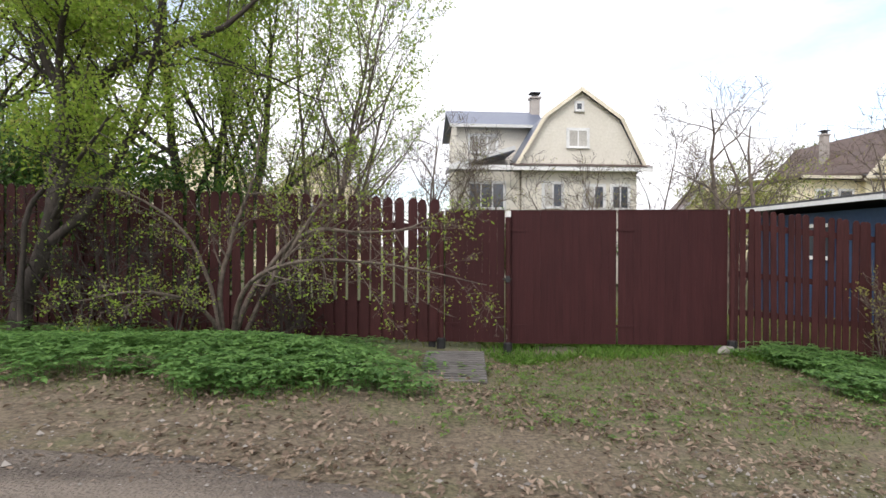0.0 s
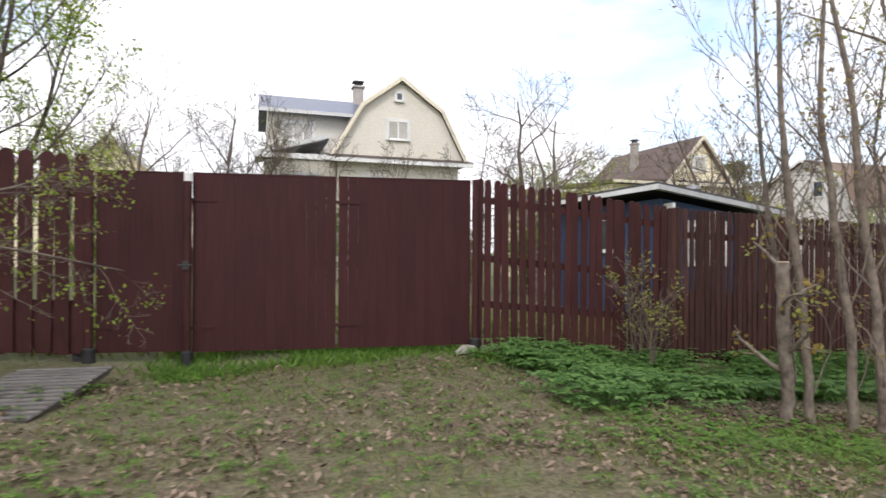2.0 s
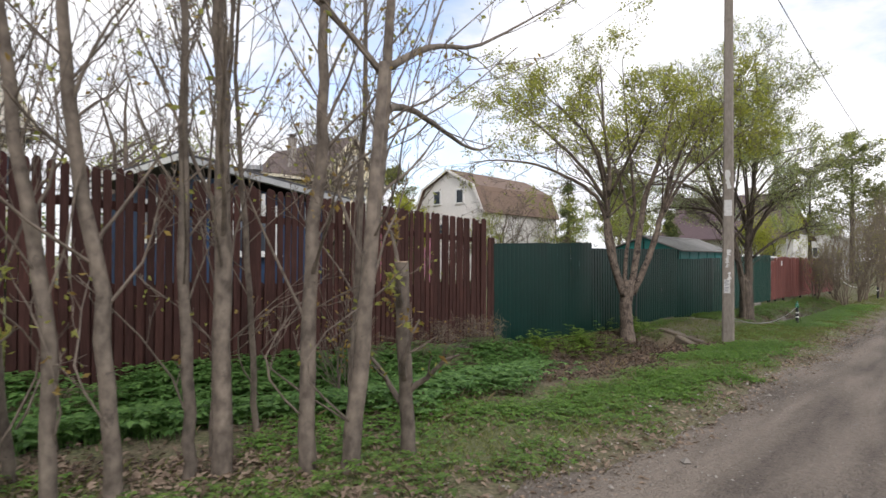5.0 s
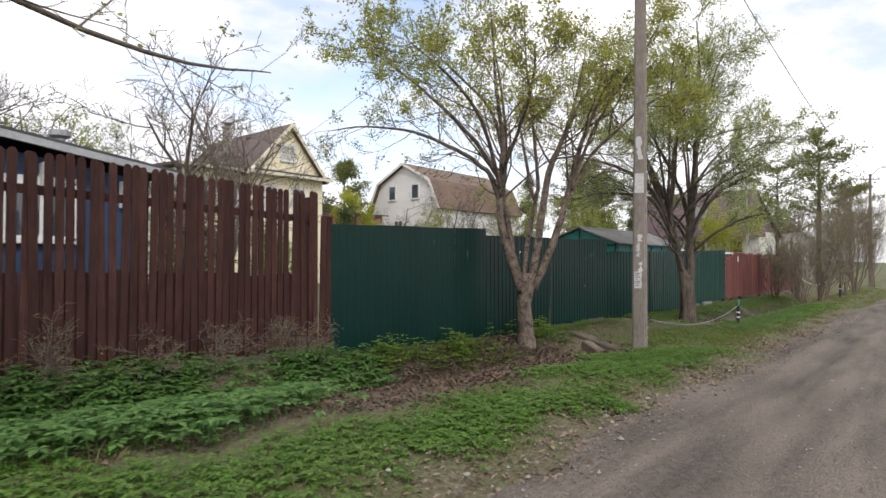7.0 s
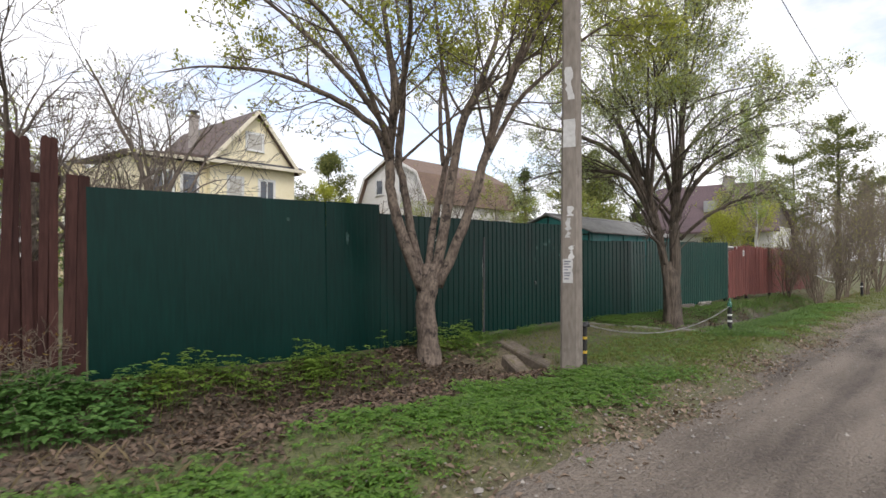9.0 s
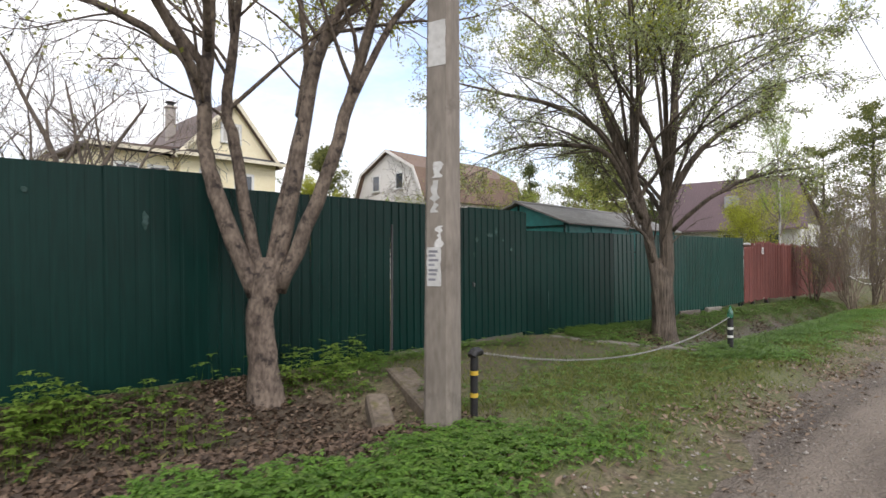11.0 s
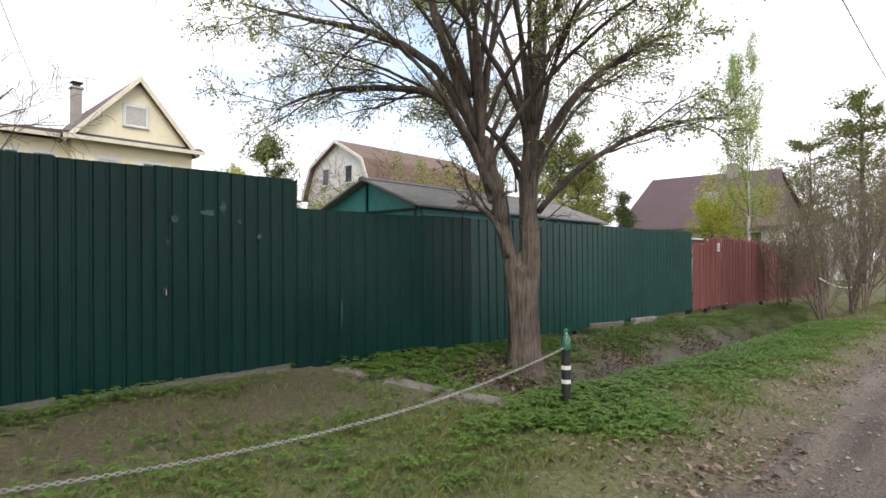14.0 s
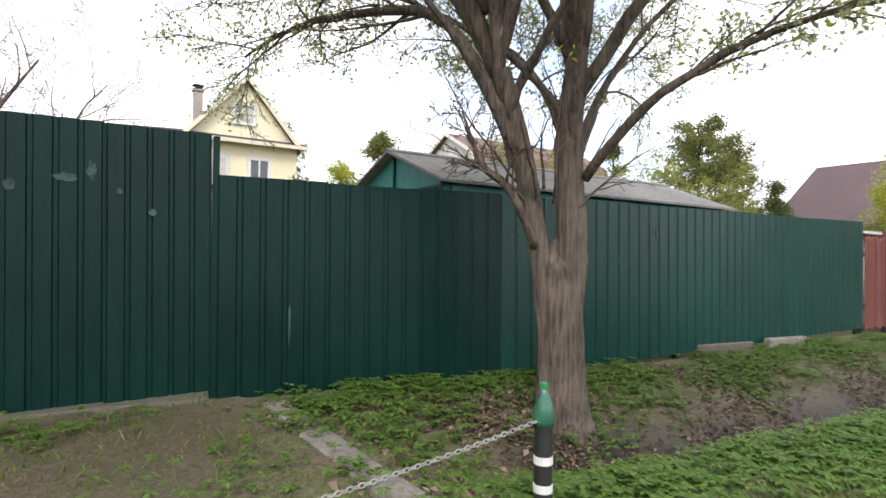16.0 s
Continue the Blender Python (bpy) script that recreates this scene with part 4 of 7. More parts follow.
def yellow_house():
    base = ground_z(30, 30)
    h = thing("house", "pale yellow sided house with a dark brown gable roof", "house")
    x0, x1, xm, yf, yb = 27.45, 32.75, 30.15, 31.6, 41.0
    put("wall", Geo().prism([(x0, base), (x1, base), (x1, 5.75), (xm, 8.72), (x0, 5.7)], yf, yb), M_YELLOW, h)
    prof = [(33.0, 5.5), (xm, 8.95), (27.0, 5.5)]
    roof_strip("roof", h, prof, yf - 0.36, yb + 0.4, M_BROWNROOF)
    barge(h, prof, yf - 0.362, M_TRIM, 0.17)
    put("pediment_roof", Geo().slab([(27.0, yf - 0.55, 5.72), (33.2, yf - 0.55, 5.72), (33.2, yf - 0.003, 5.95), (27.0, yf - 0.003, 5.95)], 0.04), M_FELT, h)
    put("eave_board", Geo().box(27.0, 33.2, yf - 0.60, yf - 0.552, 5.55, 5.73), M_TRIM, h)
    window(h, 29.6, 30.55, 6.62, 7.55, yf, 1, True)
    window(h, 28.5, 29.3, 3.5, 4.9, yf, 1, True)
    window(h, 30.4, 31.3, 3.5, 4.9, yf, 2)
    put("side_wing", Geo().box(23.6, 27.44, 32.0, 40.0, base, 5.55), M_YELLOW, h)
    put("wing_roof", Geo().slab([(23.2, 31.4, 5.75), (27.44, 31.4, 5.95), (27.44, 40.3, 6.3), (23.2, 40.3, 6.1)], 0.14), M_BROWNROOF, h)
    put("wing_fascia", Geo().box(23.2, 26.98, 31.34, 31.398, 5.56, 5.74), M_TRIM, h)
    window(h, 24.6, 25.6, 3.6, 4.9, 32.0, 2)
    window(h, 26.1, 26.9, 3.6, 4.9, 32.0, 1)
    chimney(h, 28.75, 36.6, 6.6, 9.15, 0.45)
    put("aerial", Geo().tube([(29.3, 37, 8), (29.3, 37, 10.0)], [0.02, 0.015], 5).tube([(28.8, 37, 9.95), (29.8, 37, 9.95)], [0.012, 0.012], 4), M_STEEL, h)


def white_barn():
    base = ground_z(46, 34)
    h = thing("house", "whitewashed gambrel house with a weathered reddish roof", "house", pose(45.0, 36.0, 0, 0, 0, -90))
    prof = [(4.35, 4.7), (3.2, 7.2), (0, 8.85), (-3.2, 7.2), (-4.35, 4.7)]
    put("wall", Geo().prism([(-4, base), (4, base), (4, 4.9), (3.0, 7.1), (0, 8.65), (-3.0, 7.1), (-4, 4.9)], 0, 12), M_BARN, h)
    roof_strip("roof", h, prof, -0.35, 12.3, M_BARNROOF)
    barge(h, prof, -0.352, M_BARN, 0.18)
    window(h, -1.9, -1.1, 5.7, 6.9, 0, 1)
    window(h, 0.9, 1.7, 5.7, 6.9, 0, 1)
    window(h, -1.2, -0.2, 2.6, 3.8, 0, 2)


def plum_house():
    base = ground_z(68, 17)
    h = thing("house", "white plastered cottage with a large plum sheet roof", "house")
    put("wall", Geo().box(66.6, 73.5, 12.6, 24.2, base, 3.2), M_STUCCO, h)
    put("roof", Geo().slab([(65.6, 11.9, 2.75), (69.6, 13.4, 7.3), (69.6, 23.4, 7.3), (65.6, 25.0, 2.75)][::-1], 0.15), M_PLUMROOF, h)
    put("roof", Geo().slab([(73.9, 11.9, 2.75), (69.6, 13.4, 7.3), (69.6, 23.4, 7.3), (73.9, 25.0, 2.75)], 0.15), M_PLUMROOF, h)
    put("gable", Geo().add([(66.2, 12.55, 3.21), (73.4, 12.55, 3.21), (69.6, 13.55, 7.05), (66.2, 12.75, 3.21), (73.4, 12.75, 3.21), (69.6, 13.75, 7.05)], [(0, 1, 2), (5, 4, 3), (0, 3, 4, 1), (1, 4, 5, 2), (2, 5, 3, 0)]), M_OLDWOOD, h)
    put("chimney", Geo().box(69.2, 70.0, 16.4, 17.2, 6.5, 8.0, 0.03), M_BRICK, h)
    put("roof_hatch", Geo().box(67.1, 67.9, 17.3, 18.3, 4.6, 5.6, 0.03), M_STEEL, h)
    for y in (14.0, 17.2, 20.5):
        w = put("window", Geo().box(66.55, 66.598, y, y + 1.0, 1.1, 2.3), M_BLACK, h)
        put("pane", Geo().box(66.53, 66.548, y + 0.08, y + 0.92, 1.18, 2.22), M_GLASS, w)
        put("frame", Geo().box(66.5, 66.528, y - 0.08, y, 1.0, 2.4).box(66.5, 66.528, y + 1.0, y + 1.08, 1.0, 2.4).box(66.5, 66.528, y, y + 1.0, 2.3, 2.4).box(66.5, 66.528, y, y + 1.0, 1.0, 1.1), M_WHITE, w)


def far_cottage(x, y, w, d, eave, ridge, turn, wall, roof, label):
    base = ground_z(x, y)
    h = thing("house", label, "house", pose(x, y, 0, 0, 0, turn))
    put("wall", Geo().prism([(-w / 2, base - 0.3), (w / 2, base - 0.3), (w / 2, eave), (0, ridge - 0.15), (-w / 2, eave)], 0, d), wall, h)
    prof = [(w / 2 + 0.4, eave - 0.3), (0, ridge), (-w / 2 - 0.4, eave - 0.3)]
    roof_strip("roof", h, prof, -0.4, d + 0.4, roof)
    barge(h, prof, -0.402, M_WHITE, 0.18)
    window(h, -0.5, 0.5, eave - 1.6, eave - 0.4, 0, 2)


def blue_shed():
    base = ground_z(11, 12)
    s = thing("shed", "dark blue boarded shed with a white-edged felt roof", "shed", pose(10.6, 12.0, 0, 0, 0, -3))
    put("wall", Geo().prism([(0.45, base), (3.4, base), (3.4, 2.08), (0.45, 2.52)], 0.45, 6.0), M_BLUE, s)
    put("roof", Geo().slab([(0, 0, 2.86), (3.8, 0, 2.29), (3.8, 6.6, 2.29), (0, 6.6, 2.86)], 0.06), M_FELT, s)
    # The front fascia is greyer than the side one.
    put("fascia", Geo().prism([(0, 2.69), (3.8, 2.12), (3.8, 2.235), (0, 2.805)], -0.03, -0.003), M_FASCIA, s)
    put("fascia", Geo().box(-0.03, -0.003, -0.03, 6.6, 2.68, 2.80), M_WHITE, s)
    put("soffit", Geo().slab([(0.002, 0, 2.78), (3.78, 0, 2.21), (3.78, 0.44, 2.21), (0.002, 0.44, 2.78)], 0.02), M_WHITE, s)
    for x in (0.5, 1.7, 2.9):
        put("bracket", Geo().prism([(x, 2.0 - 0.15 * x), (x + 0.07, 2.0 - 0.15 * x), (x + 0.07, 2.47 - 0.15 * x), (x, 2.47 - 0.15 * x)], 0.1, 0.44), M_WHITE, s)
    window(s, 1.3, 2.2, 1.0, 1.9, 0.45, 2)
    w2 = put("side_window", Geo().box(0.42, 0.446, 2.2, 3.2, 1.3, 2.1), M_GLASS, s)
    put("frame", Geo().box(0.38, 0.418, 2.1, 2.2, 1.2, 2.2).box(0.38, 0.418, 3.2, 3.3, 1.2, 2.2).box(0.38, 0.418, 2.2, 3.2, 2.1, 2.2).box(0.38, 0.418, 2.2, 3.2, 1.2, 1.3), M_WHITE, w2)
    v = thing("roof_vent", "small steel roof vent with a cap", "vent", pose(12.9, 13.4, 2.50))
    put("pipe", Geo().tube([(0, 0, 0), (0, 0, 0.36)], [0.09, 0.09], 10), M_STEEL, v)
    put("cap", Geo().tube([(0, 0, 0.36), (0, 0, 0.40), (0, 0, 0.50)], [0.10, 0.19, 0.18], 10), M_STEEL, v)


def teal_shed():
    s = thing("shed", "teal metal garage with a grey corrugated slate roof", "shed")
    x0, x1, y0, ym, y1 = 27.25, 33.3, 8.95, 10.25, 11.6
    base = ground_z(28, 9.5)
    put("wall", Geo().add([(x0, y0, base), (x0, y1, base), (x0, y1, 1.22), (x0, ym, 1.68), (x0, y0, 1.22), (x1, y0, base), (x1, y1, base), (x1, y1, 1.22), (x1, ym, 1.68), (x1, y0, 1.22)], [(4, 3, 2, 1, 0), (5, 6, 7, 8, 9), (0, 5, 9, 4), (1, 2, 7, 6), (0, 1, 6, 5), (2, 3, 8, 7), (3, 4, 9, 8)]), M_TEAL, s)
    for y, z in ((y0 + 0.02, 1.2), (ym, 1.66), (y1 - 0.05, 1.2)):
        put("trim", Geo().box(x0 - 0.03, x0 - 0.002, y - 0.02, y + 0.02, base, z), M_GREEN, s)
    put("trim", Geo().box(x0 - 0.03, x0 - 0.002, y0 + 0.05, ym - 0.03, 1.12, 1.16).box(x0 - 0.03, x0 - 0.002, ym + 0.03, y1 - 0.08, 1.12, 1.16), M_GREEN, s)
    for i in range(6):
        xa, xb = x0 + 0.1 + i * 1.0, x0 + 0.95 + i * 1.0
        put("panel", Geo().box(xa, xb, y0 - 0.03, y0 - 0.003, 0.4, 1.16, 0.006), M_TEAL, s)
    for nm, ya, za, yb, zb in (("roof", y0 - 0.18, 1.20, ym, 1.76), ("roof", ym, 1.76, y1 + 0.18, 1.20)):
        put(nm, Geo().slab([(x0 - 0.14, ya, za), (x1 + 0.14, ya, za), (x1 + 0.14, yb, zb), (x0 - 0.14, yb, zb)], 0.035), M_ASBESTOS, s)
    put("ridge_cap", Geo().slab([(x0 - 0.15, ym - 0.1, 1.745), (x1 + 0.15, ym - 0.1, 1.745), (x1 + 0.15, ym, 1.79), (x0 - 0.15, ym, 1.79)], 0.02).slab([(x0 - 0.15, ym, 1.79), (x1 + 0.15, ym, 1.79), (x1 + 0.15, ym + 0.1, 1.745), (x0 - 0.15, ym + 0.1, 1.745)], 0.02), M_ASBESTOS, s)


cream_house()
yellow_house()
white_barn()
plum_house()
blue_shed()
teal_shed()
far_cottage(23.8, 42.0, 5.0, 8, 4.0, 6.9, -18, M_YELLOW, M_BROWNROOF, "small cream cottage with a brown roof, far off")
far_cottage(-11.5, 33.0, 7.5, 8, 4.6, 7.6, 8, M_YELLOW, M_BARNROOF, "far house with a rusty brown roof behind trees")
far_cottage(-6.0, 38.0, 7.5, 8, 4.6, 7.8, 0, M_YELLOW, M_BARNROOF, "far house with a rusty brown roof behind trees")
far_cottage(88, 14.5, 9, 8, 2.6, 5.6, -80, M_STUCCO, M_STEEL, "far white house with a grey roof")
white_shed = thing("shed", "low white-roofed shed behind the red fence", "shed")
put("wall", Geo().box(37.3, 42.5, 8.9, 11.5, -1.3, 0.95), M_STUCCO, white_shed)
put("roof", Geo().slab([(37.0, 8.6, 0.98), (42.8, 8.6, 0.98), (42.8, 11.8, 1.2), (37.0, 11.8, 1.2)], 0.06), M_WHITE, white_shed)
lean_to = thing("shed", "pink painted outbuilding with a dark roof", "shed")
put("wall", Geo().box(35.0, 39.5, 33.0, 36.0, -1.3, 3.8), surface("pink_paint", (0.42, 0.16, 0.24), (0.52, 0.22, 0.30), 0.7), lean_to)
put("roof", Geo().slab([(34.7, 32.6, 3.82), (39.8, 32.6, 3.82), (39.8, 36.3, 4.2), (34.7, 36.3, 4.2)], 0.08), M_FELT, lean_to)

# ---- pole, bollards, chain, small things ----


def concrete_pole(x, y, top, label, dress=True):
    gz = ground_z(x, y)
    p = thing("utility_pole", label, "pole", pose(x, y, gz, 0, 0, -76))
    h = top - gz
    g = Geo()
    V, ring = [], ((-1, -0.72), (-0.72, -1), (0.72, -1), (1, -0.72), (1, 0.72), (0.72, 1), (-0.72, 1), (-1, 0.72))
    for z, r in ((-0.6, 0.122), (0, 0.122), (h * 0.5, 0.098), (h, 0.078)):
        V += [(a * r, b2 * r * 0.82, z) for a, b2 in ring]
    F = [(k * 8 + i, k * 8 + (i + 1) % 8, k * 8 + 8 + (i + 1) % 8, k * 8 + 8 + i) for k in range(3) for i in range(8)] + [tuple(range(24, 32))]
    put("shaft", g.add(V, F), M_POLE, p)
    arm = put("crossarm", Geo().box(-0.6, 0.6, -0.04, 0.04, h - 0.45, h - 0.37, 0.006), M_STEEL, p)
    for s in (-0.52, -0.2, 0.2, 0.52):
        put("insulator", Geo().tube([(s, 0, h - 0.37), (s, 0, h - 0.28), (s, 0, h - 0.22)], [0.02, 0.045, 0.03], 8), M_WHITE, arm)
    return p, h


pole, pole_h = concrete_pole(19.31, 5.08, 8.2, "weathered concrete utility pole with torn paper notices")


def notice(z0, z1, x0, x1, rag, bars=()):
    """A paper stuck on the pole's road side."""
    rr = np.random.default_rng(int(z0 * 100))
    g = Geo()
    n = 9
    left = [(x0 + rr.uniform(0, rag), z0 + (z1 - z0) * i / n) for i in range(n + 1)]
    right = [(x1 - rr.uniform(0, rag), z0 + (z1 - z0) * i / n) for i in range(n + 1)]
    r = 0.122 - 0.0053 * (z0 + z1) / 2
    y = -r * 0.82 - 0.0022
    g.prism([(a, b2) for a, b2 in [left[0]] + [right[0]] + right[1:] + left[:0:-1]], y - 0.002, y)
    paper = put("notice", g, M_PAPER, pole, "torn weathered paper notice")
    for bz, bw in bars:
        put("print", Geo().box(x0 + 0.02, x0 + 0.02 + bw, y - 0.0035, y - 0.0021, bz, bz + 0.018), M_INK, paper)


notice(2.72, 3.06, -0.085, 0.08, 0.012)
notice(3.30, 3.7, -0.07, 0.06, 0.05)
notice(1.62, 1.86, -0.06, 0.03, 0.05)
notice(1.36, 1.52, -0.02, 0.07, 0.05)
notice(1.88, 2.0, -0.05, 0.06, 0.04)
notice(1.07, 1.36, -0.085, 0.045, 0.010, [(1.32, 0.08), (1.29, 0.06), (1.255, 0.085), (1.22, 0.05), (1.18, 0.08), (1.15, 0.07), (1.11, 0.06)])


def bollard(x, y, top, r, bands, tape, label, lean=0.0):
    gz = ground_z(x, y)
    b2 = thing("bollard", label, "bollard", pose(x, y, gz, lean, 0, 0), group="chain bollards")
    h = top - gz
    put("tube", Geo().tube([(0, 0, -0.25), (0, 0, h - 0.01), (0, 0, h)], [r, r, r * 0.85], 16), M_BLACK, b2, smooth=False)
    for z in bands:
        put("band", Geo().tube([(0, 0, z), (0, 0, z + 0.035)], [r + 0.002, r + 0.002], 16), tape, b2, "reflective tape band")
    return b2, h


B1, B2 = (19.72, 5.12), (25.16, 4.86)
bol1, h1 = bollard(B1[0], B1[1], -0.36, 0.032, (0.16, 0.34), M_TAPE_Y, "black pipe bollard with yellow tape bands and an elbow cap")
put("elbow", Geo().tube([(-0.03, 0, h1 - 0.02), (0.0, 0, h1 + 0.012), (0.05, 0, h1 + 0.018), (0.085, 0, h1 + 0.0)], [0.038, 0.042, 0.036, 0.03], 10), M_BLACK, bol1)
bol2, h2 = bollard(B2[0], B2[1], -0.45, 0.040, (0.21, 0.33), M_TAPE_W, "black pipe bollard with white bands under a bottle top")

M_PET = surface("green_plastic_bottle", (0.05, 0.22, 0.14), (0.10, 0.32, 0.22), 0.15, fine=10, coarse=3, bump=0.0, spec=0.8)
M_PET.node_tree.nodes["Principled BSDF"].inputs["Transmission Weight"].default_value = 0.55
bottle = thing("plastic_bottle", "cut green plastic bottle top capping the bollard", "bottle", pose(B2[0], B2[1], -0.47))
put("body", Geo().tube([(0, 0, 0.0), (0, 0, 0.06), (0, 0, 0.085), (0, 0, 0.12), (0, 0, 0.145), (0, 0, 0.165)], [0.0435, 0.0440, 0.041, 0.030, 0.017, 0.0145], 16), M_PET, bottle, smooth=True)
put("cap", Geo().tube([(0, 0, 0.166), (0, 0, 0.184), (0, 0, 0.187)], [0.0165, 0.0165, 0.0145], 12), surface("bright_green_cap", (0.02, 0.22, 0.06), (0.03, 0.30, 0.09), 0.45), bottle, "bright green screw cap")


def chain(a, b2, sag, link=0.030):
    """A hanging chain of oval links, every second one turned."""
    c = thing("chain", "pale plastic-coated chain slung between two bollards", "chain")
    n = int(math.dist(a, b2) / (link * 0.74))
    ring = Geo()
    pts = []
    for i in range(9):
        u = 2 * math.pi * i / 8
        pts.append((math.cos(u) * link * 0.5 + 0, math.sin(u) * link * 0.3, 0))
    ring.tube(pts, [0.0028] * 9, 4, cap=False)
    V0, F0 = np.array(ring.v), ring.f
    A, B = Vector(a), Vector(b2)
    pose_at = lambda s: A.lerp(B, s) + Vector((0, 0, -4 * sag * s * (1 - s)))
    def link_pose(i):
        s = (i + 0.5) / n
        p, q = pose_at(s), pose_at(min(1, s + 0.002))
        d = (q - pose_at(max(0, s - 0.002))).normalized()
        side = d.cross(Vector((0, 0, 1))).normalized()
        up = side.cross(d)
        if i % 2:
            side, up = up, -side
        return Matrix(((d.x, side.x, up.x, p.x), (d.y, side.y, up.y, p.y), (d.z, side.z, up.z, p.z), (0, 0, 0, 1)))
    me = ring.mesh("link", M_CHAIN, True)
    far = Geo()
    for i in range(n):
        m = link_pose(i)
        if i >= n - 120:
            put("link", me, None, c, at=m)
        else:
            far.add([m @ Vector(v) for v in V0], F0)
    tagged(put("chain_length", far, M_CHAIN, c, smooth=True), kind="stuff")


chain((B1[0] + 0.08, B1[1], -0.36), (B2[0] - 0.045, B2[1], -0.445), 0.27)


def cable(name, label, a, b2, sag, r=0.011, n=24):
    A, B = Vector(a), Vector(b2)
    pts = [A.lerp(B, i / n) + Vector((0, 0, -4 * sag * (i / n) * (1 - i / n))) for i in range(n + 1)]
    return tagged(put(name, Geo().tube(pts, [r] * (n + 1), 5), M_TAPE_W if name == "tape_barrier" else M_WIRE), label, "tape" if name == "tape_barrier" else "cable")


cable("overhead_cable", "black overhead cable strung along the lane", (19.3, 4.9, 8.0), (62.5, 4.4, 6.9), 0.9)
cable("service_cable", "thin black cable running to the yellow house", (19.2, 5.0, 7.9), (26.9, 31.3, 5.8), 0.8, 0.008)
cable("service_cable", "thin black cable running across the gardens", (19.1, 5.1, 7.8), (-12, 6.5, 8.8), 0.8, 0.008)
far_pole, _ = concrete_pole(62.5, 4.4, 7.1, "far concrete utility pole with a street lamp")
put("lamp_arm", Geo().tube([(0, 0, 8.3), (0.4, -0.5, 8.8), (0.7, -0.9, 8.85)], [0.03, 0.03, 0.03], 6), M_STEEL, far_pole)
put("lamp_head", Geo().box(0.5, 1.1, -1.1, -0.8, 8.78, 8.9, 0.03), M_WHITE, far_pole)


cable("tape_barrier", "sagging pale tape tied between roadside bushes", (38.0, 5.3, -0.15), (43.5, 5.0, -0.38), 0.22, 0.022)
for x, y in ((44.9, 4.62), (52.0, 4.5)):
    bollard(x, y, ground_z(x, y) + 0.62, 0.05, (0.42,), M_TAPE_W, "short dark roadside bollard, far off")


def boardwalk():
    """A pallet of ridged boards laid before the wicket gate."""
    d = thing("duckboard", "grey weathered ribbed board laid before the wicket gate", "duckboard", pose(0.13, 6.66, ground_z(0.13, 6.66) + 0.055, 1.5, 0, -7))
    me = Geo().box(-0.39, 0.39, -0.026, 0.026, 0, 0.02, 0.005).mesh("board", M_RIBBED)
    for i in range(14):
        put("board", me, None, d, at=pose(0, -0.74 + i * 0.113, 0, 0, 0, 0))
    # Dark sheet added below so the gaps between the ribs read as dark stripes.
    put("base_sheet", Geo().box(-0.38, 0.38, -0.78, 0.77, -0.012, -0.001, 0.003), M_BARK_DARK, d)
    for x in (-0.33, 0.33):
        put("bearer", Geo().box(x - 0.03, x + 0.03, -0.78, 0.76, -0.055, -0.013, 0.004), M_OLDWOOD, d)


boardwalk()
slab_walk = thing("concrete_kerb", "long narrow concrete kerb lying across the verge", "kerb")
for i, (ya, yb) in enumerate(((7.75, 6.75), (6.73, 5.72), (5.70, 4.75))):
    zc = ground_z(24.8, (ya + yb) / 2)
    put("slab", Geo().box(-0.105, 0.105, -abs(ya - yb) / 2, abs(ya - yb) / 2, -0.1, 0.024, 0.012), M_KERB, slab_walk, at=pose(24.84 + 0.01 * i, (ya + yb) / 2, zc, 0.4 * i, 0, 1.5 * i))


def rough_block(name, label, x, y, z, size, turn, mat, cat, tilt=2):
    g = Geo().box(-size[0] / 2, size[0] / 2, -size[1] / 2, size[1] / 2, 0, size[2], 0.02)
    return tagged(put(name, g, mat, at=pose(x, y, z, 3, tilt, turn)), label, cat)


rough_block("concrete_block", "pale concrete block propping the green fence", 33.3, 7.84, ground_z(33.3, 7.84) - 0.16, (1.3, 0.12, 0.34), 2, M_KERB, "block")
rough_block("timber_sill", "old timber board under the green fence", 31.6, 7.86, ground_z(31.6, 7.86) - 0.02, (1.5, 0.05, 0.18), 1, M_OLDWOOD, "plank")


def old_log(x, y, length, r, turn, tilt, label):
    rr = np.random.default_rng(int(x * 10))
    n = 9
    pts = [(length * (i / (n - 1) - 0.5), rr.normal(0, 0.012), rr.normal(0, 0.01)) for i in range(n)]
    rad = [r * rr.uniform(0.85, 1.12) for i in range(n)]
    tagged(put("log", Geo().tube(pts, rad, 10), M_LOG, at=pose(x, y, ground_z(x, y) + r * 0.75, 0, tilt, turn), smooth=True), label, "log")


rough_block("concrete_slab", "mossy concrete slab bridging the ditch mouth", 20.2, 6.3, -1.04, (1.4, 0.3, 0.14), 66, M_LOG, "slab", -7)
rough_block("concrete_slab", "short mossy concrete slab over the ditch", 19.42, 5.95, -1.07, (0.75, 0.2, 0.15), 58, M_LOG, "slab", -13)


# ---- trees ----


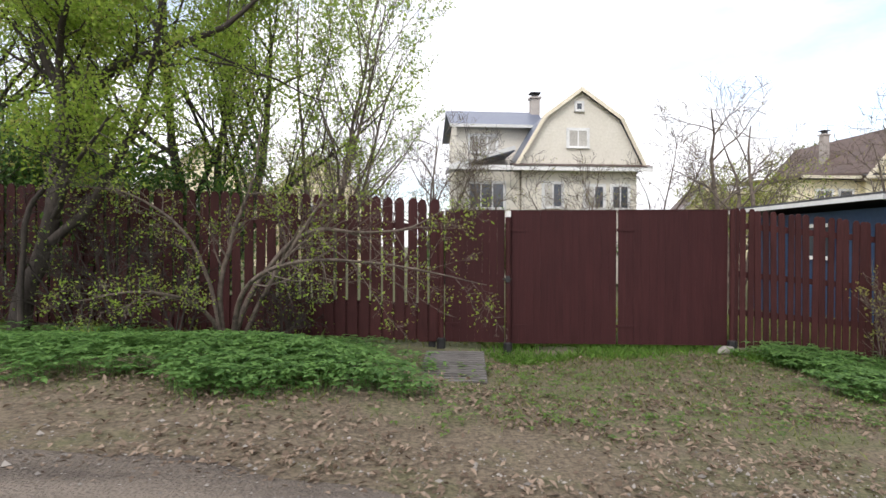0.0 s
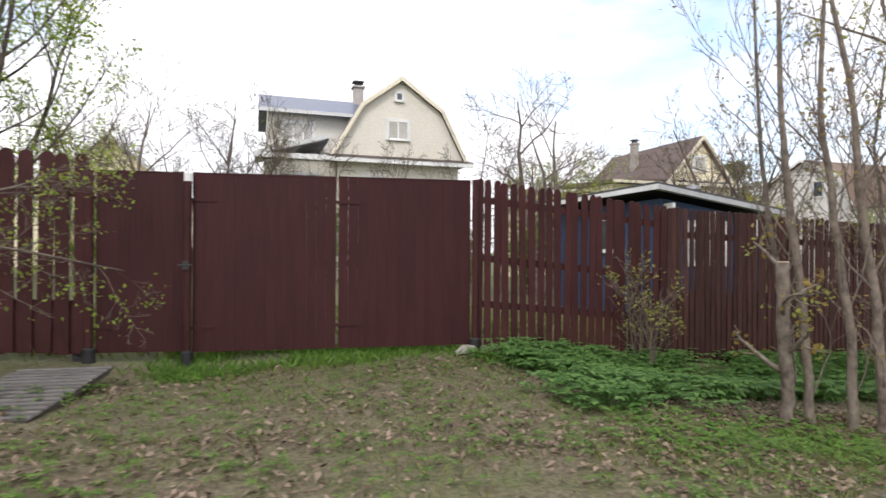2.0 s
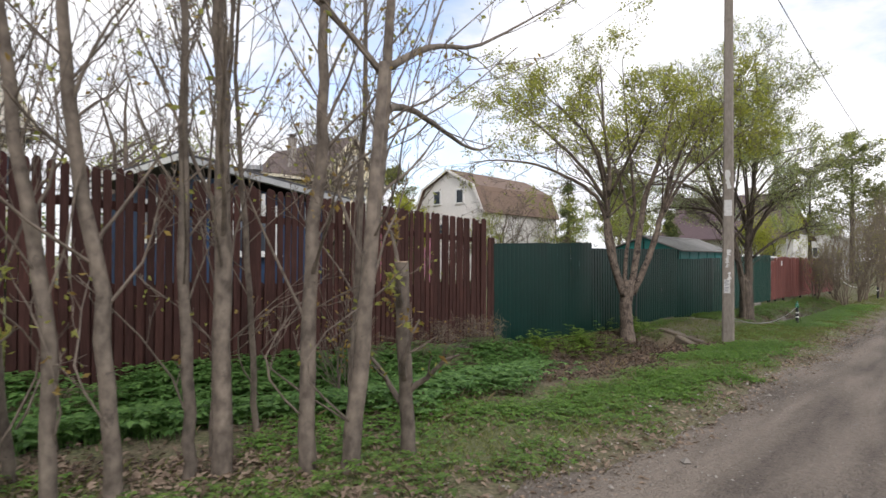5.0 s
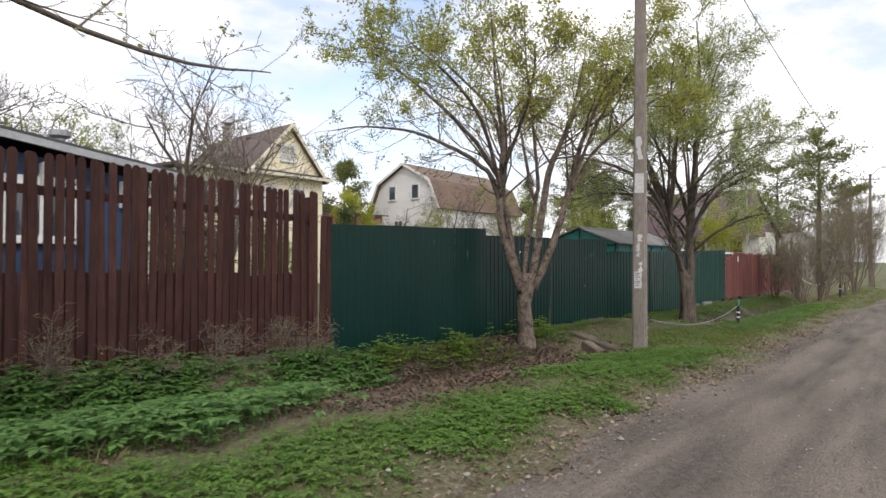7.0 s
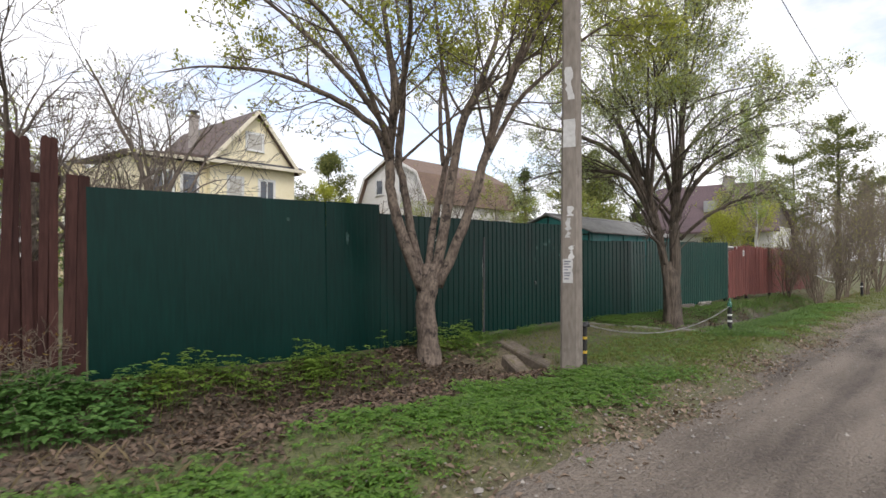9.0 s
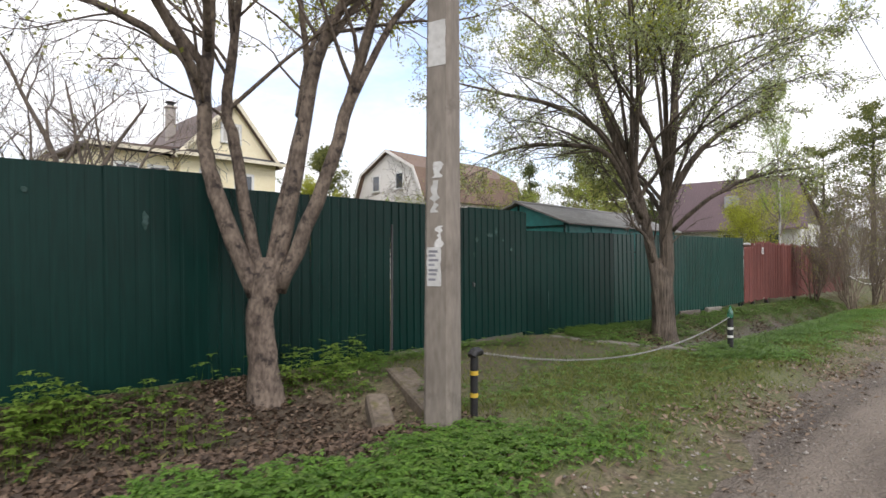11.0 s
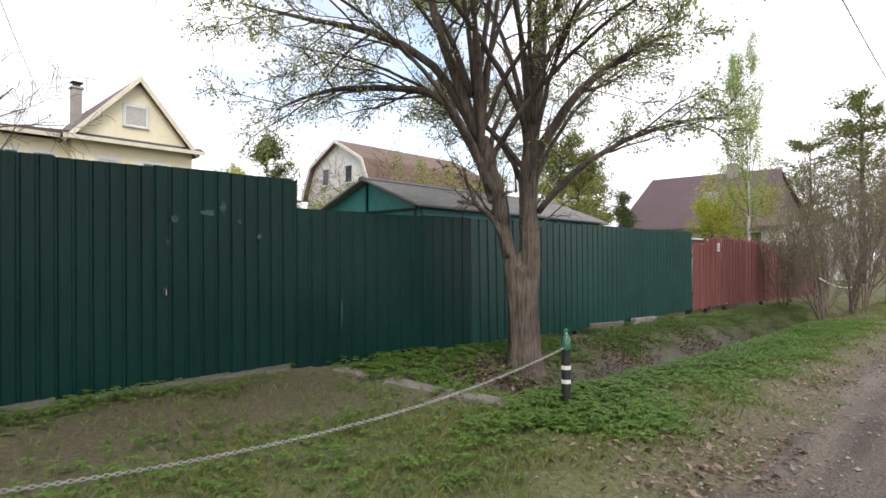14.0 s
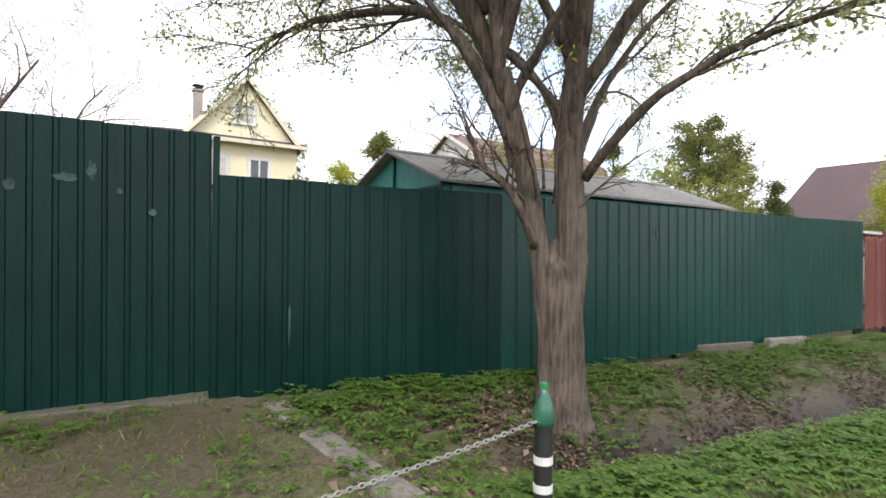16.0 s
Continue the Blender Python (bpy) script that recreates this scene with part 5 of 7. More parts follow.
class Grower:
    """Grows limbs as tapering tubes, and keeps the twig ends for leaves."""

    def __init__(self, seed):
        self.r = np.random.default_rng(seed)
        self.g, self.tips = Geo(), []

    def limb(self, p, d, length, r0, depth, steps=6, wander=0.16, rise=0.12, kids=(4, 4, 3), spread=(0.55, 1.0), shrink=(0.45, 0.7), k=(9, 6, 4, 3), bare=0.25, taper=0.3, thin=(0.42, 0.62), least=0.0028):
        r = self.r
        p, d = Vector(p), Vector(d).normalized()
        pts, rad = [p.copy()], [r0]
        for i in range(steps):
            d = (d + Vector(r.normal(0, wander, 3)) + Vector((0, 0, rise))).normalized()
            p = p + d * (length / steps)
            pts.append(p.copy())
            rad.append(max(least, r0 * (1 - (1 - taper) * (i + 1) / steps)))
        self.g.tube(pts, rad, k[min(depth, len(k) - 1)], cap=False)
        self.spawn(pts, rad, length, depth, dict(steps=max(3, steps - 1), wander=wander, rise=rise, kids=kids, spread=spread, shrink=shrink, k=k, bare=bare, taper=taper, thin=thin, least=least))
        return pts, rad

    def spawn(self, pts, rad, length, depth, kw):
        r, kids = self.r, kw["kids"]
        if depth >= len(kids):
            self.tips.extend(pts[1:])
            return
        n = len(pts) - 1
        for j in range(kids[depth]):
            s = kw["bare"] + (1 - kw["bare"]) * (j + r.uniform(0.1, 0.9)) / kids[depth]
            i = min(int(s * n), n - 1)
            q = pts[i].lerp(pts[i + 1], s * n - i)
            d = (pts[i + 1] - pts[i]).normalized()
            side = Vector(r.normal(0, 1, 3)).cross(d).normalized()
            a = r.uniform(*kw["spread"])
            nd = d * math.cos(a) + side * math.sin(a)
            ln = length * r.uniform(*kw["shrink"]) * (1.15 - 0.5 * s)
            self.limb(q, nd, ln, max(kw["least"], rad[i] * r.uniform(*kw["thin"])), depth + 1, **kw)

    def path(self, pts, radii, k=9, first=4, **kw):
        """A limb along given points, which then sends out branches."""
        P = [Vector(p) for p in pts]
        fine, rf = [], []
        m = len(P)
        for i in range(m - 1):
            p0, p1, p2, p3 = P[max(i - 1, 0)], P[i], P[i + 1], P[min(i + 2, m - 1)]
            for s in np.linspace(0, 1, 5)[:-1]:
                s = float(s)
                q = 0.5 * ((2 * p1) + (p2 - p0) * s + (2 * p0 - 5 * p1 + 4 * p2 - p3) * s * s + (3 * p1 - p0 - 3 * p2 + p3) * s ** 3)
                fine.append(q + Vector(self.r.normal(0, 0.006, 3)))
                rf.append((radii[i] + (radii[i + 1] - radii[i]) * s) * self.r.uniform(0.96, 1.04))
        fine.append(P[-1])
        rf.append(radii[-1])
        self.g.tube(fine, rf, k, cap=True)
        length = sum((fine[i + 1] - fine[i]).length for i in range(len(fine) - 1))
        opts = dict(steps=5, wander=0.16, rise=0.12, kids=(first, 4, 3), spread=(0.5, 0.95), shrink=(0.45, 0.7), k=(9, 5, 4, 3), bare=0.3, taper=0.3, thin=(0.42, 0.62), least=0.0028)
        opts.update(kw)
        self.spawn(fine, rf, length * 0.8, 0, opts)


def leaf_mesh(name, tips, rr, count, size, mat, jitter=0.1, clump=1, flat=0.5):
    """Small folded leaves round the twig points."""
    if not tips:
        return None
    T = np.array([tuple(p) for p in tips])
    c = T[rr.integers(0, len(T), count // clump)]
    c = np.repeat(c, clump, 0)[:count]
    m = len(c)
    c = c + rr.normal(0, jitter, (m, 3))
    u = rr.normal(0, 1, (m, 3))
    u /= np.linalg.norm(u, axis=1)[:, None]
    w = rr.normal(0, 1, (m, 3))
    w[:, 2] += flat
    w = np.cross(u, w)
    w /= np.linalg.norm(w, axis=1)[:, None] + 1e-9
    n = np.cross(u, w)
    s = size * rr.uniform(0.55, 1.25, (m, 1))
    V = np.stack([c - u * s * 0.6, c + w * s * 0.34 + n * s * 0.12, c + u * s * 0.6, c - w * s * 0.34 + n * s * 0.12], 1).reshape(-1, 3)
    i = np.arange(m)[:, None] * 4
    F = np.concatenate([i + np.array([[0, 1, 2]]), i + np.array([[0, 2, 3]])])
    me = bpy.data.meshes.new(name)
    me.from_pydata(V.tolist(), [], F.tolist())
    me.materials.append(mat)
    me.update()
    return me


def finish_tree(gr, label, category, bark, leaves=(), at=None, name="tree", group="", leaf_above=-9.0):
    t = thing(name, label, category, at, group)
    put("trunk", gr.g, bark, t, smooth=True)
    for mat, count, size, jit, clump, *above in leaves:
        lowest = above[0] if above else leaf_above
        me = leaf_mesh("crown", [p for p in gr.tips if p[2] > lowest], gr.r, count, size, mat, jit, clump)
        if me:
            new("crown", me).parent = t
    return t


def along(points, radii, n):
    """Points and radii spread evenly over n stations of a broken line."""
    t = np.linspace(0, len(points) - 1, n)
    q = np.arange(len(points))
    P = np.array(points, float)
    return list(zip(*(np.interp(t, q, P[:, k]).tolist() for k in range(3)))), np.interp(t, q, radii).tolist()


def bough(gr, start, az, reach, z1, r0, first, **kw):
    """A limb that leaves the trunk steeply, arches outwards and flattens towards its tip."""
    pts, rad = [], []
    for s in (0, 0.2, 0.4, 0.6, 0.8, 1.0):
        a = az + 0.25 * s * math.sin(az * 3.1)
        q = reach * s ** 1.25
        pts.append((start[0] + q * math.cos(a), start[1] + q * math.sin(a), start[2] + (z1 - start[2]) * (1 - (1 - s) ** 1.7)))
        rad.append(r0 * (1 - 0.86 * s))
    gr.path(pts, rad, 8, first, **kw)


# the forked tree before the green fence
gr = Grower(101)
bx, by = 19.0, 7.2
bz = ground_z(bx, by)
gr.g.trunk(*along([(bx + 0.02, by, bz - 0.25), (bx, by, bz + 0.05), (bx - 0.02, by, bz + 0.3), (bx - 0.05, by + 0.03, -0.2), (bx, by, 0.16), (bx + 0.02, by, 0.42)], [0.23, 0.172, 0.138, 0.13, 0.15, 0.10], 22), 20, (2, 3, 7), 0.10, 5)
for pts, rad in (
    ([(18.93, 7.25, 0.05), (18.68, 7.38, 0.78), (18.54, 7.45, 1.28), (18.5, 7.48, 1.74), (18.52, 7.46, 2.3), (18.53, 7.44, 2.9), (18.4, 7.5, 3.9), (18.2, 7.5, 5.4)], [0.115, 0.10, 0.088, 0.08, 0.07, 0.06, 0.04, 0.012]),
    ([(18.97, 7.3, 0.2), (18.95, 7.45, 0.7), (18.84, 7.55, 1.55), (18.78, 7.6, 1.94), (18.85, 7.6, 2.66), (18.95, 7.7, 3.6), (18.8, 7.9, 5.2)], [0.085, 0.078, 0.07, 0.066, 0.052, 0.036, 0.012]),
    ([(19.05, 7.3, 0.15), (19.28, 7.34, 1.11), (19.43, 7.26, 1.9), (19.5, 7.24, 2.3), (19.42, 7.3, 3.2), (19.3, 7.4, 4.6), (19.35, 7.5, 5.8)], [0.062, 0.055, 0.05, 0.046, 0.036, 0.024, 0.01]),
    ([(19.05, 7.15, 0.1), (19.24, 7.04, 1.3), (19.40, 6.94, 2.4), (19.58, 6.8, 2.95), (19.85, 6.65, 3.7), (20.1, 6.5, 4.9)], [0.10, 0.088, 0.075, 0.06, 0.042, 0.012]),
    ([(19.08, 7.1, 0.1), (19.33, 6.82, 0.95), (19.54, 6.65, 1.8), (19.75, 6.48, 2.8), (20.05, 6.3, 3.6), (20.5, 6.0, 4.6)], [0.098, 0.085, 0.075, 0.06, 0.042, 0.012]),
    ([(18.5, 7.47, 1.75), (18.42, 7.62, 2.25), (18.2, 7.78, 2.5), (17.9, 8.05, 2.75), (17.4, 8.7, 3.1), (16.8, 9.4, 3.2), (16.3, 9.9, 3.1)], [0.062, 0.055, 0.05, 0.044, 0.032, 0.02, 0.008]),
    ([(18.52, 7.46, 2.2), (18.1, 7.8, 2.95), (17.7, 8.3, 3.6), (17.2, 8.9, 4.25), (16.7, 9.5, 4.8)], [0.052, 0.045, 0.036, 0.024, 0.008]),
    ([(18.85, 7.62, 2.7), (18.9, 8.0, 3.7), (18.5, 8.6, 4.5), (18.1, 9.2, 5.2)], [0.045, 0.036, 0.026, 0.008]),
    ([(19.5, 6.68, 1.7), (19.8, 6.25, 2.7), (20.1, 5.85, 3.2), (20.45, 5.4, 3.7), (20.8, 5.0, 4.0)], [0.045, 0.04, 0.032, 0.022, 0.008]),
    ([(19.57, 6.63, 1.9), (19.65, 6.1, 3.2), (19.95, 5.55, 4.2), (20.2, 5.1, 5.0)], [0.042, 0.035, 0.024, 0.008]),
    ([(18.52, 7.45, 2.35), (18.15, 6.75, 3.2), (17.6, 6.2, 3.7), (17.0, 5.8, 4.0)], [0.045, 0.038, 0.026, 0.008]),
    ([(18.51, 7.47, 2.0), (17.9, 7.3, 2.8), (17.2, 7.2, 3.4), (16.3, 7.2, 3.8), (15.6, 7.1, 3.9)], [0.05, 0.042, 0.032, 0.022, 0.008]),
    ([(19.4, 7.3, 1.9), (19.9, 7.8, 2.9), (20.6, 8.4, 3.7), (21.2, 8.9, 4.1)], [0.045, 0.038, 0.026, 0.008]),
    ([(19.5, 6.9, 2.6), (20.2, 6.9, 3.5), (20.9, 7.0, 4.2), (21.6, 7.0, 4.6)], [0.042, 0.035, 0.024, 0.008]),
):
    gr.path(pts, [q * 0.84 for q in rad], 9, 6, kids=(11, 7, 4), shrink=(0.32, 0.56), thin=(0.28, 0.46), spread=(0.45, 1.0), rise=0.04, bare=0.42, wander=0.17, least=0.0038)
finish_tree(gr, "many-stemmed forked tree with sparse young leaves by the fence", "tree", M_BARK_FORK, [(M_LEAF_OLIVE, 7000, 0.05, 0.06, 3, 2.1), (M_LEAF_GOLD, 12000, 0.054, 0.07, 3, 3.4), (M_LEAF_OLIVE, 11000, 0.054, 0.07, 3, 3.4)])

# the old willow with a furrowed trunk
gr = Grower(102)
bx, by = 27.03, 6.65
bz = ground_z(bx, by)
gr.g.trunk(*along([(bx + 0.02, by, bz - 0.25), (bx + 0.01, by, bz + 0.06), (bx, by, bz + 0.35), (bx - 0.01, by + 0.01, -0.2), (bx - 0.02, by + 0.02, 0.15), (bx - 0.04, by + 0.04, 0.42)], [0.33, 0.24, 0.205, 0.19, 0.165, 0.03], 40), 36, (2, 5, 9, 13), 0.065, 6)
gr.g.trunk(*along([(bx - 0.16, by + 0.02, bz - 0.2), (bx - 0.15, by + 0.04, -0.4), (bx - 0.17, by + 0.1, 0.25), (bx - 0.26, by + 0.24, 1.15), (bx - 0.38, by + 0.40, 1.95)], [0.085, 0.072, 0.09, 0.095, 0.08], 40), 20, (2, 5, 8), 0.07, 7)
gr.g.trunk(*along([(bx + 0.03, by - 0.02, -0.4), (bx + 0.05, by - 0.06, 0.3), (bx + 0.03, by - 0.03, 1.35), (bx + 0.07, by - 0.1, 2.2)], [0.13, 0.13, 0.11, 0.085], 30), 20, (2, 5, 8), 0.07, 8)
WILLOW = dict(kids=(12, 7, 5), shrink=(0.30, 0.52), rise=0.01, thin=(0.30, 0.48), spread=(0.4, 0.9), bare=0.3, wander=0.16, least=0.0036)
for pts, rad in (
    ([(bx - 0.38, by + 0.4, 1.85), (bx - 0.58, by + 0.72, 2.8), (bx - 0.75, by + 1.0, 3.8), (bx - 0.9, by + 1.1, 5.4), (bx - 1.0, by + 1.2, 7.0)], [0.085, 0.07, 0.055, 0.035, 0.012]),
    ([(bx + 0.07, by - 0.1, 2.1), (bx + 0.12, by - 0.17, 3.1), (bx + 0.15, by - 0.2, 4.1), (bx + 0.2, by - 0.3, 5.8), (bx + 0.15, by - 0.2, 7.8)], [0.09, 0.08, 0.065, 0.04, 0.012]),
    ([(bx - 0.3, by + 0.25, 1.2), (bx - 0.75, by + 0.7, 2.35), (bx - 1.15, by + 1.25, 2.6), (bx - 1.7, by + 2.1, 2.62), (bx - 2.1, by + 2.75, 2.4)], [0.07, 0.06, 0.045, 0.03, 0.01]),
    ([(bx - 0.36, by + 0.4, 1.8), (bx - 0.7, by + 1.0, 2.95), (bx - 1.2, by + 1.8, 3.5), (bx - 1.75, by + 2.7, 3.8), (bx - 2.25, by + 3.5, 4.1)], [0.07, 0.06, 0.045, 0.03, 0.01]),
    ([(bx + 0.05, by - 0.05, 1.6), (bx + 0.38, by - 0.6, 2.5), (bx + 0.7, by - 1.05, 2.95), (bx + 1.0, by - 1.6, 3.2)], [0.07, 0.055, 0.04, 0.01]),
    ([(bx + 0.1, by - 0.15, 0.95), (bx + 0.16, by - 0.7, 1.45), (bx + 0.42, by - 1.2, 1.78), (bx + 0.8, by - 1.8, 2.0), (bx + 1.2, by - 2.2, 2.05)], [0.045, 0.04, 0.032, 0.022, 0.008]),
    ([(bx - 0.24, by + 0.1, 0.35), (bx - 0.5, by + 0.1, 0.8), (bx - 0.72, by + 0.25, 1.05), (bx - 0.85, by + 0.35, 1.5)], [0.04, 0.034, 0.024, 0.008]),
):
    gr.path(pts, rad, 9, 7, **WILLOW)
for i in range(26):
    low, mid = i % 3 == 0, i % 3 == 1
    left = i % 2
    zs = gr.r.uniform(0.9, 1.5) if low else gr.r.uniform(1.3, 2.6)
    bough(gr, (bx + (-0.26 - 0.09 * zs if left else 0.05), by + (0.1 + 0.17 * zs if left else -0.05), zs), i * 2.4 + 0.3, gr.r.uniform(2.3, 3.3) if low else gr.r.uniform(2.0, 3.2) if mid else gr.r.uniform(0.7, 1.8), gr.r.uniform(2.8, 3.7) if low else gr.r.uniform(3.8, 5.2) if mid else gr.r.uniform(5.6, 7.4), gr.r.uniform(0.034, 0.05), 6, **WILLOW)
for i in range(9):
    a = i * 2.4 + 1.0
    gr.limb((bx - 0.1 + 0.16 * math.cos(a), by + 0.1 + 0.16 * math.sin(a), gr.r.uniform(0.5, 1.4)), (math.cos(a), math.sin(a), gr.r.uniform(0.6, 1.6)), gr.r.uniform(0.8, 1.8), 0.016, 1, 6, 0.16, 0.03, (0, 5, 3), (0.4, 0.9), (0.3, 0.5), taper=0.2)
finish_tree(gr, "old willow with a deeply furrowed trunk and fine young leaves", "tree", M_BARK_ROUGH, [(M_LEAF_PALE, 40000, 0.044, 0.06, 3), (M_LEAF, 4000, 0.044, 0.06, 3), (M_LEAF_GOLD, 5000, 0.044, 0.06, 3), (M_LEAF_GOLD, 14000, 0.052, 0.08, 3, 4.0), (M_LEAF_PALE, 12000, 0.05, 0.08, 3, 4.0)], leaf_above=1.7)


# the row of saplings on the verge
def sapling(x, y, top, r, seed, height, leaves=240, kids=8, pollard=False):
    gr = Grower(seed)
    z = ground_z(x, y)
    tx, ty, tz = top
    m1 = ((x * 2 + tx) / 3 + gr.r.normal(0, 0.018), (y * 2 + ty) / 3 + gr.r.normal(0, 0.02), z + (tz - z) * 0.35)
    m2 = ((x + tx * 2) / 3 + gr.r.normal(0, 0.018), (y + ty * 2) / 3 + gr.r.normal(0, 0.02), z + (tz - z) * 0.68)
    e = (tx + (tx - x) * 0.5 + gr.r.normal(0, 0.2), ty + gr.r.normal(0, 0.2), tz + height)
    gr.path([(x, y, z - 0.15), (x + (m1[0] - x) * 0.2, y, z + 0.25), m1, m2, top, e], [r * 1.25, r * 1.02, r * 0.92, r * 0.78, r * 0.55, 0.008], 9, kids, kids=(kids + 8, 5, 3), shrink=(0.18, 0.46), bare=0.36, rise=0.10, thin=(0.18, 0.34), wander=0.11, spread=(0.4, 0.85))
    gr.path([(x + 0.03, y, z + 0.3), (x + gr.r.normal(0, 0.2), y + gr.r.normal(0, 0.2), z + 0.8), (x + gr.r.normal(0, 0.35), y + gr.r.normal(0, 0.35), z + 1.3)], [0.008, 0.006, 0.003], 5, 4, kids=(4, 2), shrink=(0.2, 0.4), bare=0.3)
    if pollard:
        gr.g.tube([(tx, ty, tz - 0.05), (tx + 0.01, ty, tz + 0.32), (tx + 0.02, ty, tz + 0.36), (tx + 0.03, ty, tz + 0.8)], [r * 0.8, r * 0.9, r * 0.75, r * 0.7], 9)
        gr.g.tube([(tx, ty, tz + 0.3), (tx - 0.09, ty + 0.02, tz + 0.42), (tx - 0.1, ty + 0.02, tz + 0.66)], [r * 0.6, r * 0.55, r * 0.5], 8)
    finish_tree(gr, "slender grey-brown sapling with opening leaf buds", "tree", M_SAPLING, [(M_LEAF_OLIVE, leaves // 2, 0.038, 0.06, 3), (M_LEAF_RUST, leaves // 2, 0.038, 0.05, 3)], group="saplings on the verge")


for i, (x, y, top, r, ht) in enumerate((
    (6.86, 5.30, (6.45, 5.30, 2.9), 0.052, 2.6), (7.08, 5.05, (6.85, 5.2, 2.9), 0.05, 2.8), (7.36, 4.97, (7.05, 5.1, 2.9), 0.055, 2.6),
    (7.80, 5.0, (7.72, 5.05, 2.8), 0.045, 2.6), (7.99, 4.97, (7.95, 5.0, 2.8), 0.072, 2.6), (8.42, 4.66, (8.6, 4.75, 2.8), 0.066, 2.4),
    (8.60, 4.42, (8.86, 4.35, 2.6), 0.070, 2.8), (8.72, 4.62, (9.1, 4.9, 2.7), 0.035, 2.2), (7.0, 5.6, (6.7, 5.75, 2.7), 0.038, 2.4),
    (8.67, 5.75, (8.5, 5.8, 2.8), 0.03, 2.0), (8.1, 5.35, (8.3, 5.5, 2.8), 0.028, 2.2))):
    sapling(x, y, top, r * 0.84, 200 + i, ht, pollard=i in (4, 5))


gr = Grower(220)
for pts, rad in (
    ([(8.80, 4.36, 1.95), (9.6, 4.85, 2.2), (11.3, 5.6, 2.2), (12.9, 6.5, 2.65)], [0.032, 0.026, 0.018, 0.006]),
    ([(8.83, 4.36, 2.25), (9.4, 4.5, 2.6), (10.45, 4.8, 3.0), (12.5, 5.2, 4.2)], [0.03, 0.024, 0.016, 0.006]),
    ([(8.82, 4.36, 2.2), (8.5, 4.9, 2.9), (8.0, 5.5, 3.5), (7.5, 6.0, 3.9)], [0.026, 0.02, 0.014, 0.006]),
):
    gr.path(pts, rad, 6, 9, kids=(9, 4, 2), shrink=(0.2, 0.4), rise=0.04, thin=(0.25, 0.42), wander=0.1)
gr.g.tube([(8.62, 4.44, ground_z(8.62, 4.44) - 0.1), (8.72, 4.40, 0.9), (8.82, 4.36, 2.3)], [0.05, 0.045, 0.04], 8)
finish_tree(gr, "forked sapling with long side branches over the verge", "tree", M_SAPLING, [(M_LEAF_OLIVE, 420, 0.045, 0.05, 3)], group="saplings on the verge")


def cut_stem(x, y, tip, r, seed):
    """A sapling sawn off at chest height, with shoots below the cut."""
    gr = Grower(seed)
    z = ground_z(x, y)
    gr.path([(x, y, z - 0.15), (x + 0.01, y, z + 0.2), ((x + tip[0]) / 2, (y + tip[1]) / 2, (z + tip[2]) / 2), tip], [r * 1.2, r, r * 0.95, r * 0.92], 10, 5, kids=(6, 3), shrink=(0.35, 0.6), bare=0.35, rise=0.05)
    t = finish_tree(gr, "sapling sawn off at chest height with side shoots", "tree", M_SAPLING, [(M_LEAF_RUST, 90, 0.055, 0.04, 4), (M_LEAF_OLIVE, 70, 0.055, 0.04, 4)], name="cut_sapling")
    put("cut_face", Geo().tube([(tip[0], tip[1], tip[2]), (tip[0], tip[1], tip[2] + 0.008)], [r * 0.9, r * 0.86], 10), M_CUT, t, "pale sawn cut face")


cut_stem(6.63, 5.36, (6.48, 5.28, 1.17), 0.06, 301)
cut_stem(9.2, 4.5, (9.08, 4.45, 0.93), 0.055, 302)


def loose_tree(label, x, y, height, seed, bark, leaves, r0=0.12, kids=(7, 5, 4), spread=(0.5, 0.95), shrink=(0.4, 0.62), rise=0.1, lean=(0, 0), stems=1, category="tree", bare=0.25, name="tree", least=0.0035, wander=0.16):
    gr = Grower(seed)
    z = ground_z(x, y)
    for s in range(stems):
        d = (lean[0] + gr.r.normal(0, 0.05 + 0.14 * (stems > 1)), lean[1] + gr.r.normal(0, 0.05 + 0.14 * (stems > 1)), 1)
        gr.limb((x + gr.r.normal(0, 0.05 * (stems > 1)), y + gr.r.normal(0, 0.05 * (stems > 1)), z - 0.2), d, height * gr.r.uniform(0.8, 1.0), r0 * gr.r.uniform(0.8, 1.1), 0, 8, wander * 0.5, rise, kids, spread, shrink, bare=bare, taper=0.15, least=least)
    return finish_tree(gr, label, category, bark, leaves, name=name)


